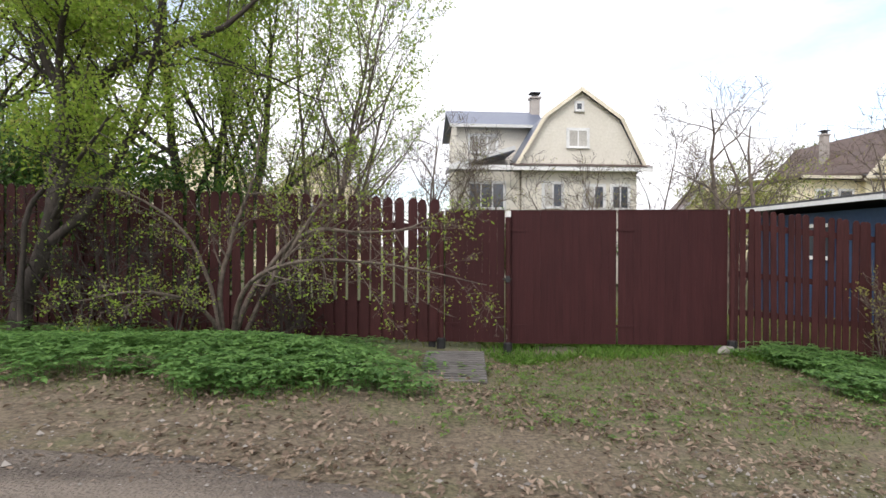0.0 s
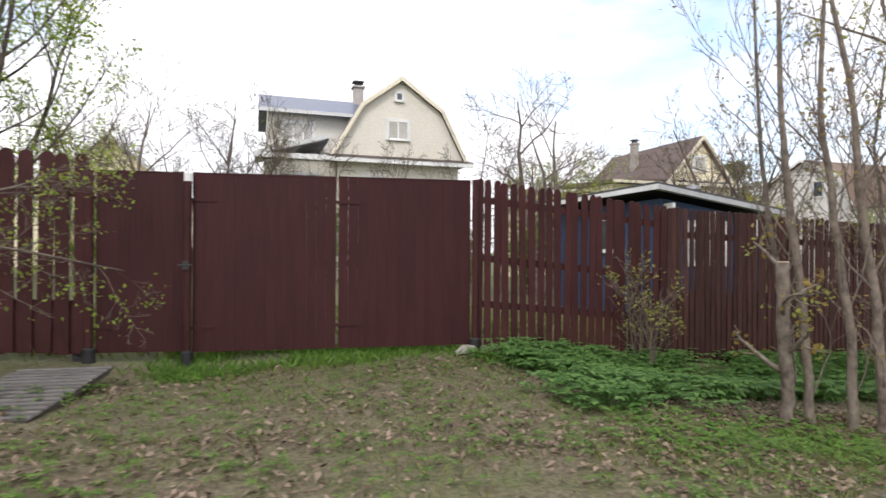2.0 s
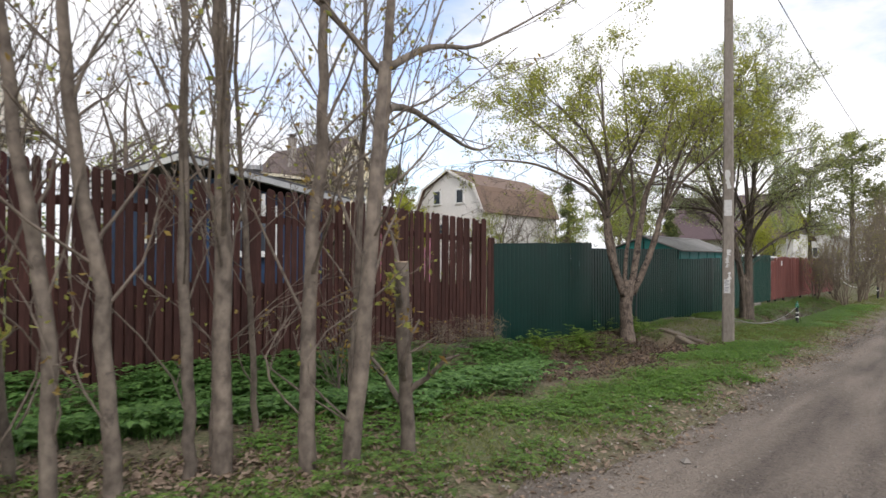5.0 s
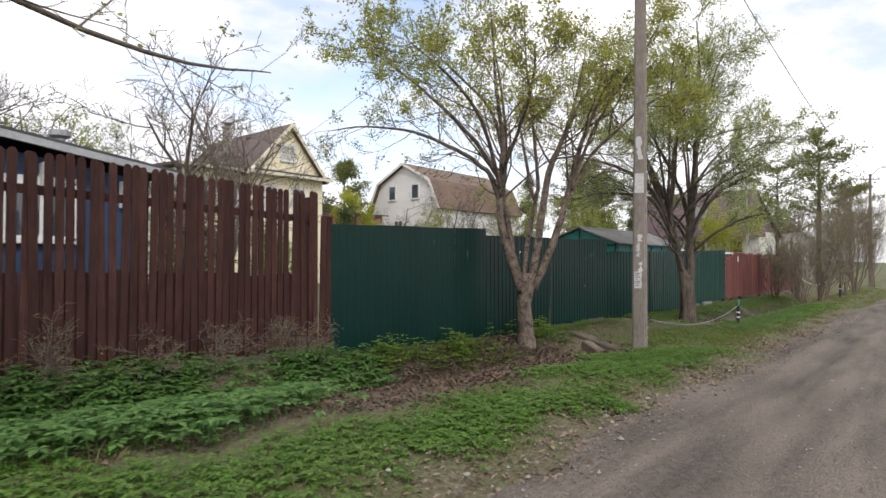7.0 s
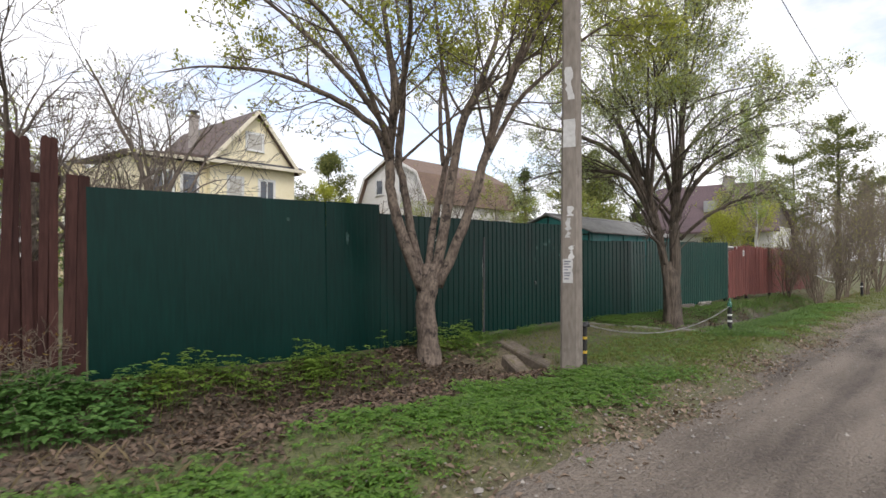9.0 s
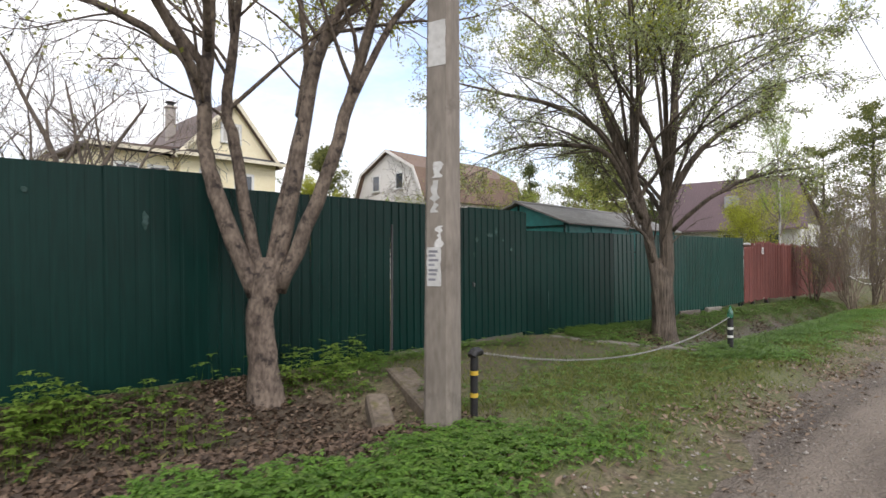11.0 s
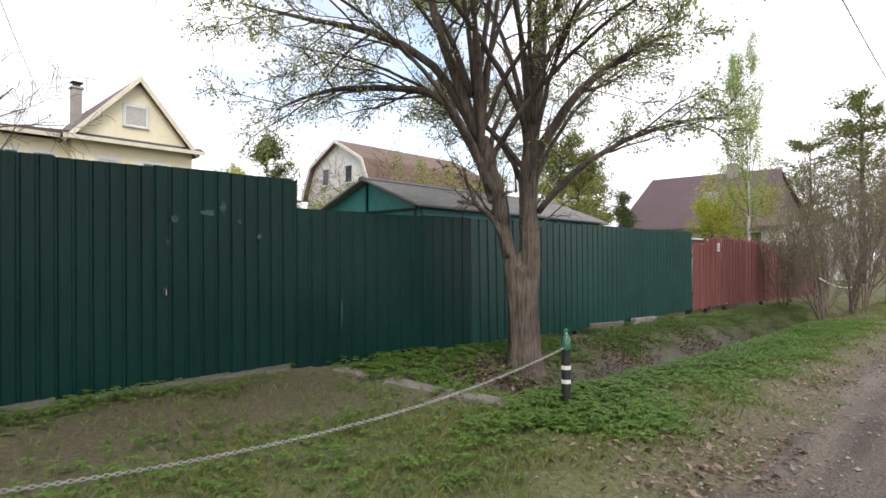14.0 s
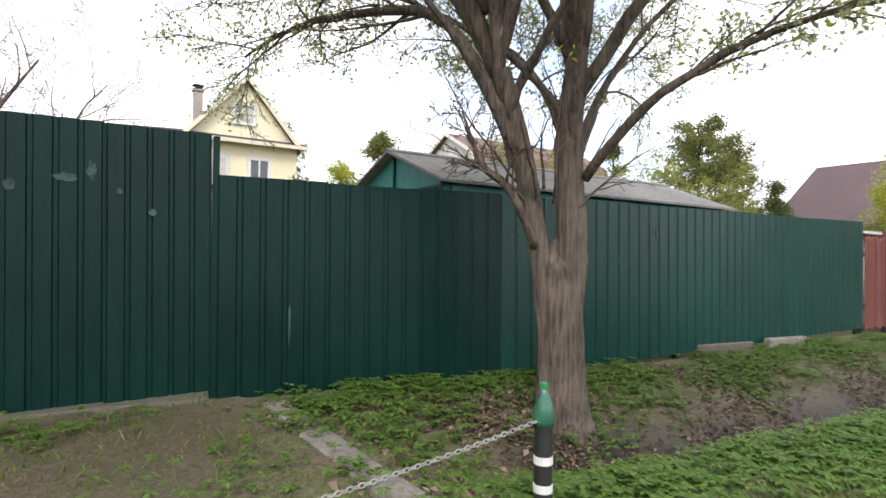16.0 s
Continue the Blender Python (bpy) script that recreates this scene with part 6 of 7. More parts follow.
# trees and shrubs before and behind the brown fence
def fence_shrub():
    """Arching stems before the picket fence, some hanging far out over the boards."""
    gr = Grower(401)
    x, y = -3.03, 8.3
    z = ground_z(x, y)
    for pts, rad in (
        ([(x, y, z - 0.1), (x + 0.3, y - 0.1, z + 0.7), (x + 0.8, y - 0.2, z + 1.4), (x + 1.3, y - 0.3, z + 1.72), (x + 1.95, y - 0.35, z + 1.68), (x + 2.65, y - 0.4, z + 1.75), (x + 3.1, y - 0.4, z + 2.0)], [0.05, 0.043, 0.036, 0.03, 0.023, 0.016, 0.006]),
        ([(x + 0.05, y, z - 0.1), (x + 0.2, y - 0.3, z + 0.6), (x + 0.6, y - 0.7, z + 1.1), (x + 1.4, y - 0.9, z + 1.3), (x + 2.6, y - 0.9, z + 1.2), (x + 3.7, y - 0.8, z + 0.95)], [0.045, 0.04, 0.03, 0.024, 0.015, 0.006]),
        ([(x - 0.05, y, z - 0.1), (x - 0.1, y - 0.1, z + 0.8), (x + 0.1, y - 0.2, z + 1.6), (x + 0.4, y - 0.2, z + 2.5), (x + 0.5, y - 0.1, z + 3.4)], [0.045, 0.038, 0.03, 0.02, 0.006]),
        ([(x - 0.1, y, z - 0.1), (x - 0.2, y - 0.2, z + 0.9), (x - 0.55, y - 0.3, z + 1.7), (x - 1.2, y - 0.4, z + 2.2), (x - 1.9, y - 0.4, z + 2.3)], [0.034, 0.028, 0.022, 0.014, 0.005]),
        ([(x, y - 0.05, z - 0.1), (x - 0.2, y - 0.5, z + 0.6), (x - 0.7, y - 1.0, z + 0.9), (x - 1.5, y - 1.2, z + 0.8)], [0.035, 0.028, 0.02, 0.006]),
        ([(x + 0.1, y, z - 0.1), (x + 0.6, y - 0.2, z + 0.9), (x + 1.3, y - 0.3, z + 2.0), (x + 1.9, y - 0.3, z + 2.7)], [0.04, 0.032, 0.022, 0.006]),
    ):
        gr.path(pts, rad, 7, 8, kids=(17, 7, 4), shrink=(0.2, 0.42), rise=0.02, spread=(0.5, 1.1), thin=(0.3, 0.5))
    finish_tree(gr, "arching bare-stemmed shrub breaking into leaf before the fence", "shrub", M_BARK, [(M_LEAF, 3300, 0.042, 0.07, 6), (M_LEAF_OLIVE, 1100, 0.036, 0.06, 4)], name="shrub")


fence_shrub()
gr = Grower(402)
x, y = -6.37, 8.95
z = ground_z(x, y)
for pts, rad in (
    ([(x, y, z - 0.2), (x + 0.1, y - 0.05, z + 0.6), (-6.0, 8.9, 1.45), (-5.54, 8.85, 3.1), (-5.04, 8.8, 4.16), (-4.19, 8.6, 4.5), (-3.1, 8.4, 4.85), (-2.2, 8.2, 5.6)], [0.17, 0.14, 0.125, 0.10, 0.085, 0.06, 0.04, 0.012]),
    ([(-5.95, 8.9, 1.7), (-5.85, 9.0, 2.8), (-5.76, 9.0, 3.85), (-6.09, 9.0, 4.7), (-6.3, 9.0, 5.8), (-6.2, 8.9, 7.4)], [0.10, 0.09, 0.08, 0.065, 0.045, 0.012]),
    ([(-5.9, 8.85, 1.6), (-5.3, 8.75, 2.1), (-4.82, 8.7, 2.8), (-4.3, 8.6, 4.0), (-4.0, 8.5, 5.6), (-3.7, 8.4, 7.0)], [0.075, 0.068, 0.06, 0.05, 0.035, 0.012]),
    ([(x + 0.2, y - 0.3, z - 0.1), (-6.06, 8.6, 1.9), (-5.7, 8.5, 2.5), (-5.2, 8.3, 3.3), (-4.9, 8.2, 4.4)], [0.045, 0.04, 0.034, 0.026, 0.008]),
    ([(-5.5, 8.85, 3.2), (-5.4, 8.3, 4.2), (-4.9, 7.7, 5.0), (-4.2, 7.3, 5.6)], [0.06, 0.05, 0.036, 0.01]),
):
    gr.path(pts, rad, 9, 8, kids=(12, 6, 4), shrink=(0.28, 0.5), rise=0.02, thin=(0.3, 0.5))
finish_tree(gr, "leaning dark-trunked tree in fresh bright green leaf", "tree", M_BARK_DARK, [(M_LEAF, 27000, 0.055, 0.13, 4), (M_LEAF_OLIVE, 6000, 0.05, 0.12, 4)], leaf_above=2.4)

loose_tree("tall tree in fresh spring leaf behind the brown fence", -4.3, 11.6, 7.5, 411, M_BARK_DARK, [(M_LEAF, 38000, 0.062, 0.14, 4), (M_LEAF_OLIVE, 10000, 0.055, 0.12, 4)], 0.15, (11, 6, 4), stems=3)
loose_tree("tall tree in fresh spring leaf behind the brown fence", -8.6, 11.5, 8.5, 412, M_BARK_DARK, [(M_LEAF, 26000, 0.075, 0.14, 4), (M_LEAF_OLIVE, 9000, 0.065, 0.12, 4)], 0.18, (11, 6, 4), stems=2)
loose_tree("slender tree in young leaf behind the brown fence", -2.1, 11.0, 6.6, 413, M_BARK, [(M_LEAF, 5500, 0.055, 0.08, 4), (M_LEAF_PALE, 3500, 0.05, 0.08, 3)], 0.065, (12, 6, 4), stems=4, shrink=(0.24, 0.45))
loose_tree("dark spreading tree behind the brown fence", -11.5, 10.5, 9, 414, M_BARK_DARK, [(M_LEAF, 15000, 0.09, 0.14, 4)], 0.2, (9, 5, 4), stems=2)
for i, (x, y, hgt) in enumerate(((-4.7, 8.75, 2.2), (-5.5, 8.95, 2.4), (-3.9, 8.6, 1.9), (-2.3, 8.5, 1.4))):
    loose_tree("tangle of fine dark twigs against the brown fence", x, y, hgt, 418 + 100 * i, M_BARK_DARK, [(M_LEAF, 500, 0.042, 0.06, 4)], 0.022, (9, 6, 4), (0.4, 1.1), (0.36, 0.6), 0.0, stems=4, category="shrub", name="shrub", bare=0.1)
loose_tree("thicket of thin dark stems by the fence", -7.4, 8.9, 3.0, 415, M_BARK_DARK, [(M_LEAF_OLIVE, 1200, 0.05, 0.06, 3)], 0.05, (9, 5, 3), stems=5, category="shrub", name="shrub", shrink=(0.4, 0.6))
loose_tree("low leafy shrub against the brown fence", 6.75, 7.45, 1.5, 416, M_BARK, [(M_LEAF_OLIVE, 340, 0.05, 0.05, 3)], 0.016, (5, 4, 2), stems=5, category="shrub", name="shrub")
loose_tree("thin leafless shoots by the brown fence", 10.2, 6.6, 1.3, 417, M_BARK, [(M_LEAF_RUST, 90, 0.05, 0.05, 3)], 0.014, (5, 3), stems=6, category="shrub", name="shrub")
for i, (x, y, hgt) in enumerate(((11.2, 7.6, 0.75), (12.1, 7.6, 0.7), (12.9, 7.62, 0.8), (13.7, 7.65, 0.75), (14.4, 7.65, 0.7))):
    loose_tree("tangle of dry tan twigs at the foot of the fence", x, y, hgt, 480 + i, M_TWIG, [(M_LEAF_RUST, 60, 0.03, 0.04, 2)], 0.005, (6, 5, 3), (0.5, 1.2), (0.45, 0.75), 0.0, stems=3, category="shrub", name="shrub", bare=0.1, least=0.0022)

for i, (x, y, hgt) in enumerate(((-9.0, 11.2, 3.6), (-7.4, 11.0, 3.4), (-5.8, 10.8, 3.2), (-4.4, 10.6, 3.0), (-10.4, 12.5, 4.0))):
    loose_tree("thick dark leafy bush close behind the brown fence", x, y, hgt, 430 + i, M_BARK_DARK, [(M_HERB, 5200, 0.09, 0.18, 4), (M_LEAF_OLIVE, 1300, 0.06, 0.12, 3)], 0.04, (8, 6, 3), (0.4, 1.1), (0.36, 0.6), 0.06, stems=4, category="bush", name="bush", bare=0.08)
for i, (x, y, hgt) in enumerate(((-3.0, 24.0, 2.8), (1.4, 23.6, 2.6), (4.4, 24.2, 2.6), (7.4, 23.8, 2.7), (10.2, 24.0, 2.6), (12.8, 22.5, 2.6), (15.6, 22.0, 2.8), (18.8, 21.5, 2.6), (22.5, 22.0, 2.6), (-6.4, 23.0, 3.2))):
    loose_tree("rounded garden bush with young olive leaves", x, y, hgt, 450 + i, M_BARK_DARK, [(M_HERB, 1500, 0.13, 0.16, 4), (M_LEAF_OLIVE, 1800, 0.10, 0.16, 3)], 0.03, (8, 6, 3), (0.4, 1.1), (0.4, 0.62), 0.04, stems=5, category="bush", name="bush", bare=0.06)
needle_tree_late = [(-8.6, 15.0, 5.6, 613), (-11.2, 14.2, 6.4, 614)]

# garden trees behind the fences
BARE = [
    (11.3, 19.0, 7.6, 0.14, 501), (6.0, 21.5, 5.2, 0.07, 502), (9.3, 22.0, 6.6, 0.08, 503), (15.5, 28.0, 7.4, 0.12, 504), (18.0, 30.0, 7.0, 0.12, 505),
    (1.0, 25.0, 7.2, 0.1, 506), (-1.5, 22.0, 7.4, 0.1, 507), (15.8, 14.6, 5.6, 0.13, 508), (18.4, 17.0, 5.0, 0.1, 509), (-0.5, 28.0, 8.0, 0.1, 518),
    (33.5, 26.0, 5.6, 0.1, 512), (40.5, 27.0, 7.0, 0.1, 514), (46.5, 29.5, 6.4, 0.1, 515), (52.0, 30.0, 6.4, 0.1, 516), (3.6, 24.0, 5.6, 0.08, 517), (19.8, 21.4, 8.6, 0.15, 531), (21.2, 23.0, 7.6, 0.12, 532)]
for x, y, hgt, r0, seed in BARE:
    loose_tree("bare garden fruit tree just breaking bud", x, y, hgt, seed, M_BARK, [(M_LEAF_OLIVE, 500, 0.05, 0.05, 2)], r0, (7, 7, 5), (0.55, 1.15), (0.36, 0.6), 0.02, bare=0.2, wander=0.26, least=0.0065, stems=3)
for x, y, hgt, r0, seed in ((41.0, 22.0, 5.5, 0.12, 521), (46.0, 20.0, 5.0, 0.12, 522), (53.0, 22.0, 5.5, 0.12, 523), (36.5, 25, 4.2, 0.1, 524), (20.5, 34.0, 5.5, 0.12, 525), (-4.5, 26, 5.5, 0.12, 526), (16.2, 24.2, 5.6, 0.12, 527), (14.4, 25.0, 4.6, 0.12, 528)):
    loose_tree("garden tree with a haze of olive young leaves", x, y, hgt, seed, M_BARK, [(M_LEAF_OLIVE, 3200, 0.09, 0.12, 4), (M_LEAF, 900, 0.09, 0.12, 4)], r0, (8, 6, 4), (0.5, 1.0), (0.4, 0.64), 0.08, stems=2)


def needle_tree(label, x, y, height, seed, mat, pine=True, wide=0.3):
    """A conifer: straight trunk, whorled boughs, each with many small needle clumps."""
    gr = Grower(seed)
    z = ground_z(x, y) - max(0, (math.hypot(x - 15, y - 5) - 60) * 0.004)
    gr.g.tube([(x, y, z - 0.3), (x + 0.1, y, z + height * 0.5), (x, y, z + height)], [height * 0.018, height * 0.012, 0.02], 8)
    tips, first = [], 0.38 if pine else 0.12
    for i in range(int(height * (3.2 if pine else 4.5))):
        s = first + (1 - first) * gr.r.uniform(0, 1)
        ln = height * wide * ((1 - ((s - first) / (1 - first) - 0.25) ** 2 * 1.1) if pine else (1.04 - s) * 1.05) * gr.r.uniform(0.6, 1.05)
        a = gr.r.uniform(0, 6.28)
        d = Vector((math.cos(a), math.sin(a), 0.25 if pine else -0.12))
        p0 = Vector((x, y, z + height * s))
        pts = [p0, p0 + d * ln * 0.5, p0 + d * ln + Vector((0, 0, ln * (0.12 if pine else -0.05)))]
        gr.g.tube(pts, [0.05, 0.035, 0.012], 4, cap=False)
        for u in np.linspace(0.3 if pine else 0.1, 1, 7):
            q = pts[0].lerp(pts[2], float(u))
            for _ in range(5 if pine else 4):
                tips.append(q + Vector(gr.r.normal(0, 0.14 * ln ** 0.5 + 0.06, 3) * (1, 1, 0.5)))
    gr.tips = tips
    finish_tree(gr, label, "tree", M_BARK_DARK, [(mat, min(10000, len(tips) * 13), 0.17 if pine else 0.13, 0.17, 4)])


for x, y, hgt, seed, pine in ((74, 9.0, 14.2, 601, True), (80, 13.5, 12.5, 602, True), (52.6, 28.0, 9.6, 603, False), (41.5, 40.0, 9.8, 604, True), (60, 21.5, 6.8, 605, False), (58.5, 25.8, 11.0, 606, True),
                              (63, 27, 10.4, 607, True), (34.5, 45.0, 11.0, 608, True), (31.5, 27.8, 4.8, 609, False), (92, 8, 11, 610, True), (70, 30, 10, 611, True)):
    needle_tree("dark green pine behind the gardens" if pine else "dark green spruce behind the gardens", x, y, hgt, seed, M_NEEDLE if pine else M_SPRUCE, pine)

for x, y, hgt, seed in needle_tree_late:
    needle_tree("dark green spruce behind the brown fence", x, y, hgt, seed, M_SPRUCE, False)

gr = Grower(620)
x, y = 45.6, 9.0
stem, girth = gr.limb((x, y, ground_z(x, y) - 0.3), (0.01, 0, 1), 9.6, 0.068, 0, 9, 0.03, 0.2, (34, 7, 4), (0.5, 1.0), (0.16, 0.32), taper=0.08, bare=0.3)
birch = finish_tree(gr, "white-trunked birch with drooping twigs in new leaf", "tree", M_TWIG, [(M_LEAF, 9000, 0.055, 0.10, 3), (M_LEAF_PALE, 6000, 0.055, 0.10, 3)])
put("bark", Geo().tube(stem, [q * 1.06 for q in girth], 10), M_BIRCH, birch, "white birch bark", smooth=True)
loose_tree("bushy garden tree in bright yellow-green leaf", 50.2, 11.4, 4.8, 621, M_BARK, [(M_LEAF_GOLD, 15000, 0.08, 0.16, 4)], 0.07, (9, 6, 4), (0.4, 1.0), (0.4, 0.62), 0.05, stems=4)
loose_tree("garden larch in bright yellow-green leaf", 37.2, 31.8, 6.6, 622, M_BARK, [(M_LEAF_GOLD, 9000, 0.12, 0.16, 4)], 0.1, (12, 6, 3), (0.6, 1.1), (0.25, 0.42), 0.02, stems=2)
for x, y, hgt, seed in ((38.6, 5.3, 3.6, 631), (40.5, 5.0, 3.2, 632), (43.0, 5.0, 4.2, 633), (46.5, 4.6, 5.0, 634), (50, 4.4, 5.5, 635), (55, 4.8, 5.0, 636), (42, 7.0, 2.6, 637), (45.5, 6.6, 2.8, 638), (62, 4.2, 6.0, 639)):
    loose_tree("dense tan leafless roadside shrub", x, y, hgt, seed, M_TWIG, [(M_LEAF_OLIVE, 700, 0.05, 0.05, 2)], 0.03, (8, 6, 4), (0.3, 0.8), (0.4, 0.62), 0.1, stems=7, category="shrub", name="shrub", bare=0.12)

# ---- ground cover ----


def herb_patch(name, label, boxes, count, mat, height=(0.08, 0.26), leaf=0.05, seed=1):
    """Low plants, each a few stalks that carry three to five toothed leaflets."""
    r = np.random.default_rng(seed)
    areas = np.array([(b2[1] - b2[0]) * (b2[3] - b2[2]) * b2[4] for b2 in boxes])
    which = r.choice(len(boxes), count, p=areas / areas.sum())
    B = np.array(boxes)[which]
    x = B[:, 0] + (B[:, 1] - B[:, 0]) * r.uniform(0, 1, count)
    y = B[:, 2] + (B[:, 3] - B[:, 2]) * r.uniform(0, 1, count)
    x = x + 0.22 * np.sin(y * 5.1 + x) + r.normal(0, 0.16, count)
    y = y + 0.16 * np.sin(x * 3.7) + 0.08 * np.sin(x * 9.1 + 1) + r.normal(0, 0.10, count)
    y = np.where((y > 7.9) & (x > 4.4), 7.8 - r.uniform(0, 0.5, count), y)
    keep = (np.sin(x * 2.3 + np.sin(y * 3.1)) + np.sin(y * 2.9 + 1.7 * np.sin(x * 1.1)) + r.normal(0, 0.8, count)) > -1.0
    x, y = x[keep], y[keep]
    n = len(x)
    h = r.uniform(*height, n)
    c = np.stack([x + r.normal(0, 0.03, n), y + r.normal(0, 0.03, n), land(x, y) + h], 1)
    V, F = [], []
    k = 5
    a0 = r.uniform(0, 6.28, n)
    for j in range(k):
        a = a0 + j * 2 * math.pi / k + r.normal(0, 0.2, n)
        s = leaf * r.uniform(0.7, 1.35, n)
        dx, dy = np.cos(a), np.sin(a)
        drop = r.uniform(-0.5, 0.15, n) * s
        p0 = c + np.stack([dx * s * 0.12, dy * s * 0.12, 0 * s], 1)
        p2 = c + np.stack([dx * s * 1.45, dy * s * 1.45, drop], 1)
        m1 = c + np.stack([dx * s * 0.7 - dy * s * 0.42, dy * s * 0.7 + dx * s * 0.42, drop * 0.3 + 0.1 * s], 1)
        m2 = c + np.stack([dx * s * 0.7 + dy * s * 0.42, dy * s * 0.7 - dx * s * 0.42, drop * 0.3 + 0.1 * s], 1)
        V.append(np.stack([p0, m2, p2, m1], 1).reshape(-1, 3))
        i = np.arange(n)[:, None] * 4 + j * n * 4
        F += [i + np.array([[0, 1, 2]]), i + np.array([[0, 2, 3]])]
    base = len(V) * n * 4
    foot = np.stack([x, y, land(x, y) - 0.01], 1)
    V.append(np.stack([foot, foot + [0.006, 0, 0], c], 1).reshape(-1, 3))
    F.append(base + np.arange(n)[:, None] * 3 + np.array([[0, 1, 2]]))
    stuff(name, np.concatenate(V), np.concatenate(F), mat, label, "plants")


herb_patch("ground_elder", "thick dark green ground elder on the bank", [(-9, -4, 5.5, 8.5, 1.0), (-4.0, -2.4, 4.9, 8.3, 1.0), (-2.4, -1.0, 4.6, 8.2, 1.1), (-1.0, -0.45, 4.9, 6.9, 0.7)], 11500, M_HERB, (0.06, 0.25), 0.052, 1)
herb_patch("ground_elder", "dark green ground elder along the foot of the fence", [(4.7, 6.0, 5.6, 7.9, 1.2), (6.0, 8.5, 6.1, 7.9, 1.2), (8.5, 13.2, 5.8, 8.0, 1.0), (13.2, 14.9, 6.8, 8.0, 0.9), (10.0, 12.8, 5.2, 5.9, 0.5)], 11500, M_HERB, (0.06, 0.24), 0.052, 2)
herb_patch("ground_elder", "light green ground elder in the ditch and on the verge", [(14.9, 19.2, 7.62, 7.9, 0.6), (15.0, 19.0, 7.0, 7.6, 0.14), (19.4, 20.6, 6.9, 7.7, 0.5), (24.9, 27.5, 5.0, 7.7, 0.32), (27, 36.5, 6.6, 7.8, 0.7), (25, 36, 4.6, 5.3, 0.6), (36, 44, 6.2, 7.6, 0.6), (24.0, 26.0, 4.4, 5.3, 0.7), (25.0, 28.5, 6.3, 7.7, 0.25), (24.6, 27.2, 7.55, 7.8, 1.2)], 11500, M_HERB_LIGHT, (0.02, 0.12), 0.036, 3)
herb_patch("clover", "dense low bright green weeds carpeting the verge", [(15.2, 19.5, 3.85, 4.95, 1.3), (12.5, 15.2, 3.7, 4.6, 1.1), (10.0, 12.5, 3.8, 4.8, 0.55), (19.5, 21.5, 4.0, 4.7, 0.4), (24.5, 37, 4.0, 5.2, 0.9), (8.5, 11, 4.7, 5.8, 0.6), (4.6, 7.0, 4.6, 5.5, 0.5)], 17500, M_CLOVER, (0.012, 0.07), 0.028, 5)
herb_patch("celandine", "bright bushy weeds in clumps at the ditch edge", [(17.15, 17.6, 7.1, 7.45, 2.4), (16.0, 16.4, 7.25, 7.5, 2.0), (18.1, 18.5, 7.0, 7.3, 1.2), (19.2, 20.0, 7.0, 7.6, 0.5), (15.1, 15.5, 7.0, 7.4, 1.2), (18.2, 20.6, 7.6, 7.85, 0.4)], 620, M_LEAF_GOLD_HERB, (0.05, 0.34), 0.042, 6)
herb_patch("nettle", "scattered small green weeds on the trodden ground", [(-2, 5, 4.2, 7.8, 0.16), (20, 24.6, 4.2, 6.5, 0.3), (20.5, 27.2, 7.4, 7.8, 1.2), (4, 20, 3.7, 4.8, 0.5)], 6000, M_HERB_LIGHT, (0.02, 0.10), 0.03, 4)


def grass_patch(name, label, boxes, count, mat, height=(0.04, 0.12), seed=1, width=0.006, behind=False):
    r = np.random.default_rng(seed)
    areas = np.array([(b2[1] - b2[0]) * (b2[3] - b2[2]) * b2[4] for b2 in boxes])
    which = r.choice(len(boxes), count, p=areas / areas.sum())
    B = np.array(boxes)[which]
    x = B[:, 0] + (B[:, 1] - B[:, 0]) * r.uniform(0, 1, count)
    y = B[:, 2] + (B[:, 3] - B[:, 2]) * r.uniform(0, 1, count)
    x = x + 0.22 * np.sin(y * 5.1 + x) + r.normal(0, 0.16, count)
    y = y + 0.16 * np.sin(x * 3.7) + 0.08 * np.sin(x * 9.1 + 1) + r.normal(0, 0.10, count)
    if not behind:
        y = np.where((y > 7.9) & (x > 4.4), 7.8 - r.uniform(0, 0.5, count), y)
    keep = (np.sin(x * 3.3 + 2 * np.sin(y * 2.1)) + np.sin(y * 4.9 + 1.7 * np.sin(x * 1.3)) + r.normal(0, 0.9, count)) > -0.7
    x, y = x[keep], y[keep]
    n = len(x)
    h = r.uniform(*height, n)
    a = r.uniform(0, 6.28, n)
    b3 = r.normal(0, 0.5, (n, 2)) * h[:, None]
    z = land(x, y) - 0.005
    wv = np.stack([np.cos(a), np.sin(a)], 1) * width
    V = np.stack([np.stack([x - wv[:, 0], y - wv[:, 1], z], 1), np.stack([x + wv[:, 0], y + wv[:, 1], z], 1), np.stack([x + b3[:, 0] * 0.4 + wv[:, 0] * 0.7, y + b3[:, 1] * 0.4 + wv[:, 1] * 0.7, z + h * 0.6], 1), np.stack([x + b3[:, 0], y + b3[:, 1], z + h], 1)], 1).reshape(-1, 3)
    i = np.arange(n)[:, None] * 4
    stuff(name, V, np.concatenate([i + np.array([[0, 1, 2]]), i + np.array([[0, 2, 3]])]), mat, label, "grass")


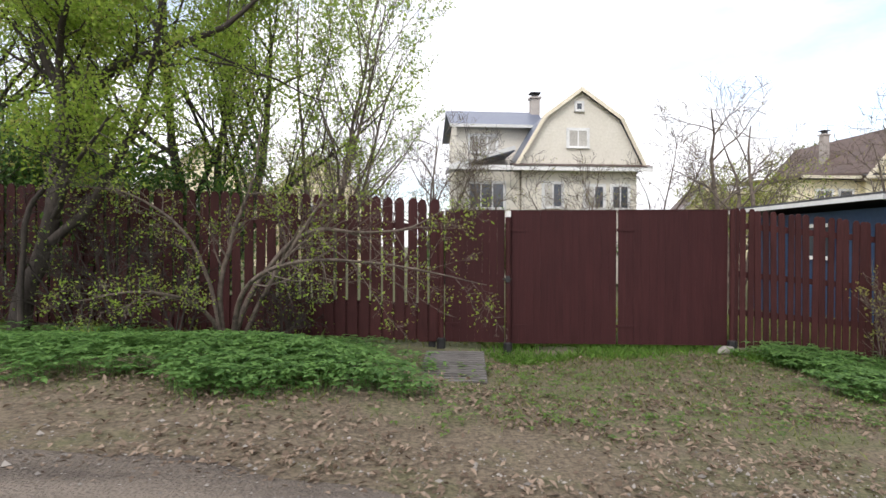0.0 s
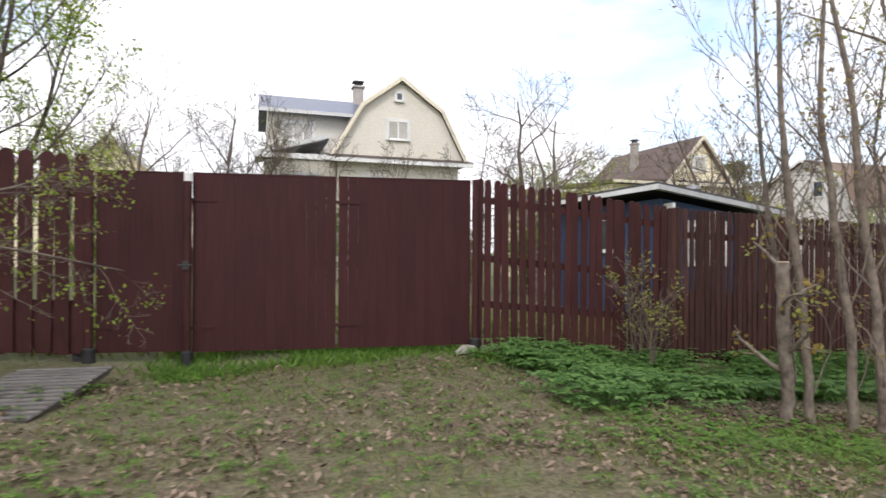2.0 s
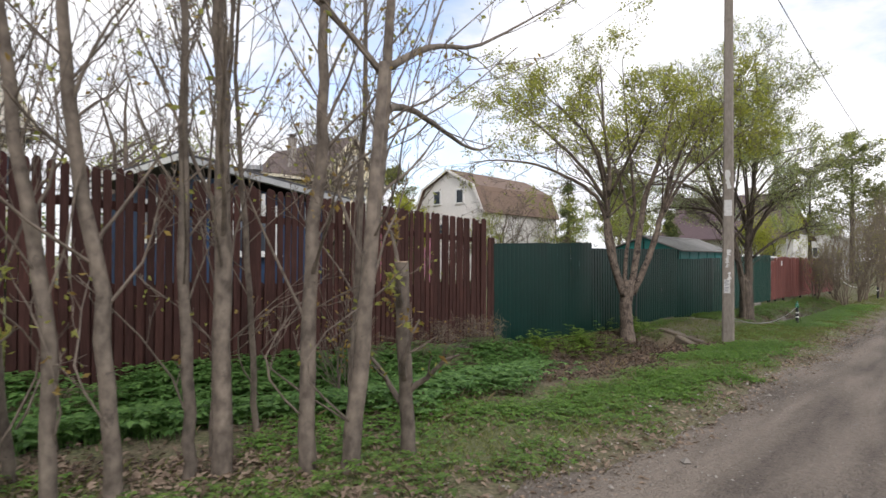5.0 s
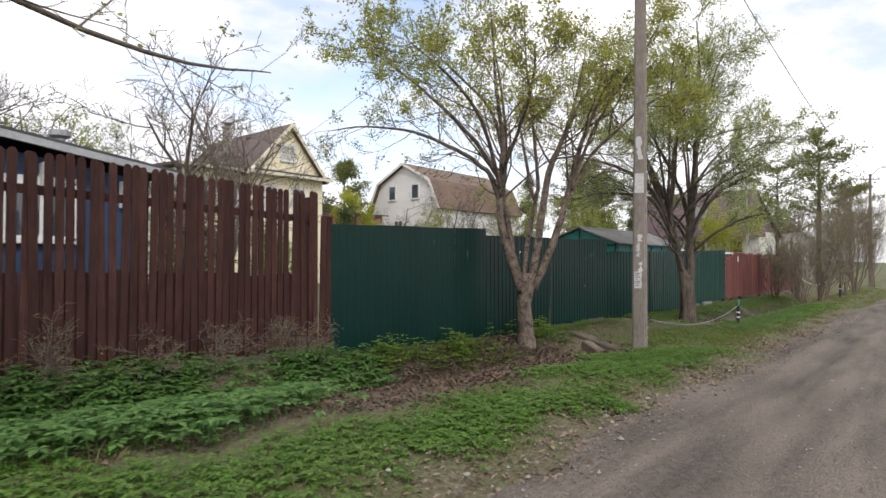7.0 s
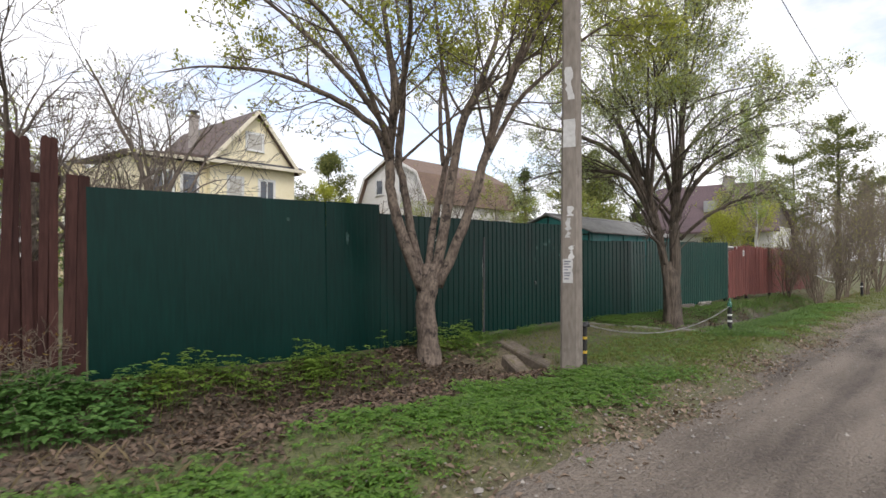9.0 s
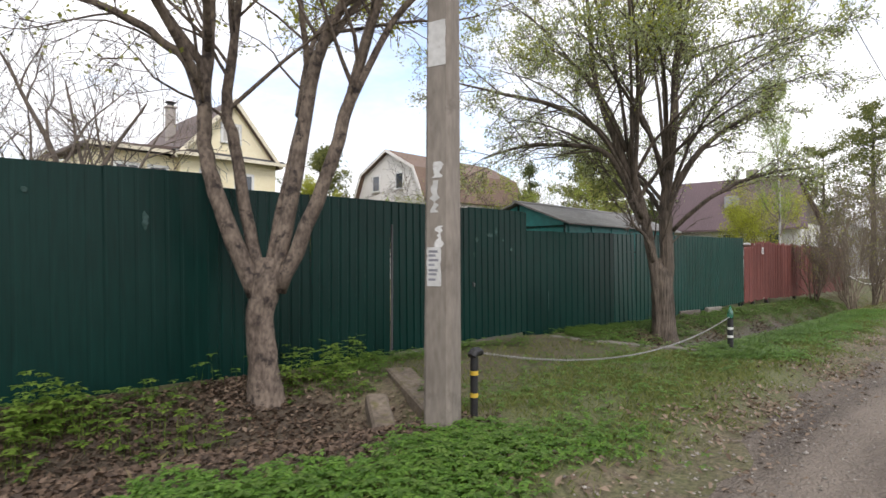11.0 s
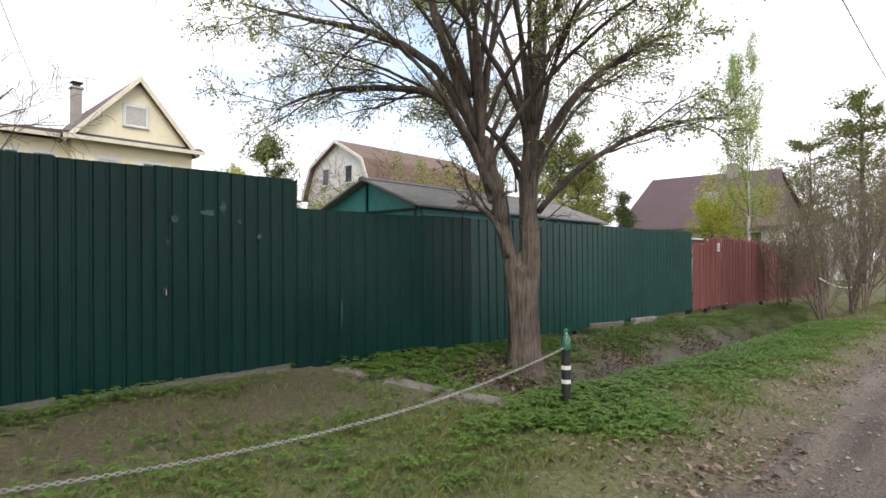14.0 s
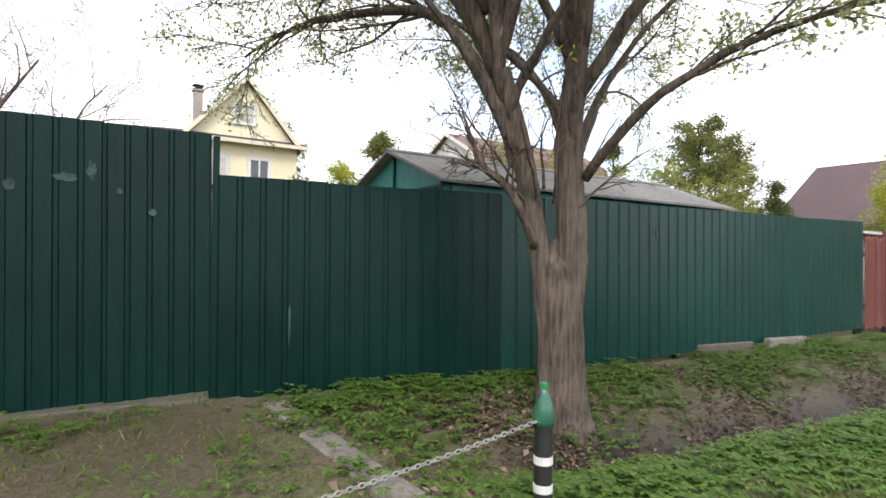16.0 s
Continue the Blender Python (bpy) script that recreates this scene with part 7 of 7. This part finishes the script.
grass_patch("grass", "short green grass on the verge and before the gates", [(4.5, 11, 3.65, 5.4, 1.0), (11, 20, 3.6, 4.8, 0.8), (20, 36, 3.65, 5.4, 1.0), (20.2, 24.6, 5.6, 7.6, 0.5), (0.9, 4.6, 7.2, 8.6, 0.9), (0.2, 5.0, 4.2, 7.2, 0.3), (19.8, 25, 4.0, 6.0, 1.5), (36, 60, 3.0, 6.5, 0.5), (25, 36, 4.2, 5.3, 0.8), (-8, -1, 4.3, 5.2, 0.3)], 125000, M_GRASS, (0.02, 0.07), 1, 0.0042)
grass_patch("grass", "fresh green grass under the brown gates", [(0.9, 4.5, 7.7, 9.2, 1.0), (4.6, 7.2, 7.7, 9.4, 0.5)], 9000, M_CLOVER, (0.04, 0.13), 8, 0.008)
grass_patch("grass", "long lawn grass behind the fences", [(-8, 15, 8.8, 14, 1.0)], 14000, M_GRASS, (0.1, 0.3), 2, 0.014, True)
grass_patch("dry_grass", "dry straw-coloured grass among the weeds", [(8, 15.5, 4.9, 6.4, 0.4), (15.5, 19.5, 5.0, 7.4, 0.12), (11.5, 14.5, 4.6, 5.4, 0.8), (12.5, 14.8, 7.5, 7.95, 3.0), (36, 50, 4.6, 7.4, 0.8)], 3000, M_DRYGRASS, (0.03, 0.15), 3, 0.0026)


def litter(name, label, boxes, count, size, seed, mat=M_LITTER):
    r = np.random.default_rng(seed)
    areas = np.array([(b2[1] - b2[0]) * (b2[3] - b2[2]) * b2[4] for b2 in boxes])
    B = np.array(boxes)[r.choice(len(boxes), count, p=areas / areas.sum())]
    x = B[:, 0] + (B[:, 1] - B[:, 0]) * r.uniform(0, 1, count)
    y = B[:, 2] + (B[:, 3] - B[:, 2]) * r.uniform(0, 1, count)
    x = x + 0.22 * np.sin(y * 5.1 + x) + r.normal(0, 0.16, count)
    y = y + 0.16 * np.sin(x * 3.7) + 0.08 * np.sin(x * 9.1 + 1) + r.normal(0, 0.10, count)
    y = np.where((y > 7.9) & (x > 4.4), 7.8 - r.uniform(0, 0.5, count), y)
    keep = (np.sin(x * 1.9 + 2 * np.sin(y * 1.3)) + np.sin(y * 2.7 + 1.3 * np.sin(x * 1.7)) + r.normal(0, 0.9, count)) > -0.8
    x, y = x[keep], y[keep]
    n = len(x)
    c = np.stack([x, y, land(x, y) + r.uniform(0.012, 0.03, n)], 1)
    a = r.uniform(0, 6.28, n)
    s = size * r.uniform(0.5, 1.3, n)
    u = np.stack([np.cos(a), np.sin(a), r.normal(0, 0.35, n)], 1) * s[:, None]
    w = np.stack([-np.sin(a), np.cos(a), r.normal(0, 0.35, n)], 1) * (s * r.uniform(0.5, 0.85, n))[:, None]
    up = np.zeros((n, 3))
    up[:, 2] = s * r.uniform(0.0, 0.5, n)
    V = np.stack([c - u, c - w * 0.8 + up, c - u * 0.05, c + w * 0.8 + up, c + u], 1).reshape(-1, 3)
    i = np.arange(n)[:, None] * 5
    F = np.concatenate([i + np.array([[0, 1, 2]]), i + np.array([[0, 2, 3]]), i + np.array([[1, 4, 2]]), i + np.array([[2, 4, 3]])])
    stuff(name, V, F, mat, label, "leaf litter")


litter("leaf_litter", "brown dead leaves strewn over the gate yard", [(-7, 5.5, 2.6, 5.6, 1.0), (-0.5, 5, 5.6, 7.6, 0.55), (5, 9.6, 3.7, 5.6, 0.8), (7.2, 9.5, 4.6, 5.8, 1.2)], 20000, 0.027, 1)
litter("leaf_litter", "brown dead leaves lying in the ditch", [(5.5, 13.0, 5.2, 6.6, 0.5), (13.0, 15.0, 4.8, 6.9, 0.6), (14.8, 19.4, 4.95, 7.85, 1.5), (26.0, 36, 5.5, 6.5, 0.45), (25.2, 34, 6.4, 7.6, 0.6)], 40000, 0.027, 2, M_LITTER_DARK)
litter("leaf_litter", "brown dead leaves under the old willow", [(24.9, 30, 5.0, 7.7, 1.0), (18.5, 20, 5.6, 7.6, 0.8)], 5000, 0.03, 4)
litter("leaf_litter", "brown dead leaves drifted along the lane edge", [(4, 26, 3.1, 4.1, 0.8), (7, 10.5, 3.9, 5.4, 0.6), (26, 34, 3.1, 3.9, 0.4)], 9500, 0.028, 3)


def pebbles():
    r = np.random.default_rng(9)
    n = 11000
    x = r.uniform(-6, 36, n)
    y = np.where(r.uniform(0, 1, n) < 0.5, r.uniform(0.2, 3.7, n), r.normal(3.3, 0.35, n))
    c = np.stack([x, y, land(x, y) + 0.042], 1)
    s = 0.0062 * np.exp(r.normal(0, 0.5, n))[:, None]
    O = np.array([(1, 0, 0), (0, 1, 0), (-1, 0, 0), (0, -1, 0), (0, 0, 0.8), (0, 0, -0.6)])
    V = (c[:, None, :] + O[None] * s[:, None] * r.uniform(0.6, 1.4, (n, 6, 1))).reshape(-1, 3)
    f = np.array([(0, 1, 4), (1, 2, 4), (2, 3, 4), (3, 0, 4), (1, 0, 5), (2, 1, 5), (3, 2, 5), (0, 3, 5)])
    F = (np.arange(n)[:, None, None] * 6 + f[None]).reshape(-1, 3)
    stuff("pebbles", V, F, M_PEBBLE, "small grey stones scattered on the dirt lane", "gravel")


pebbles()
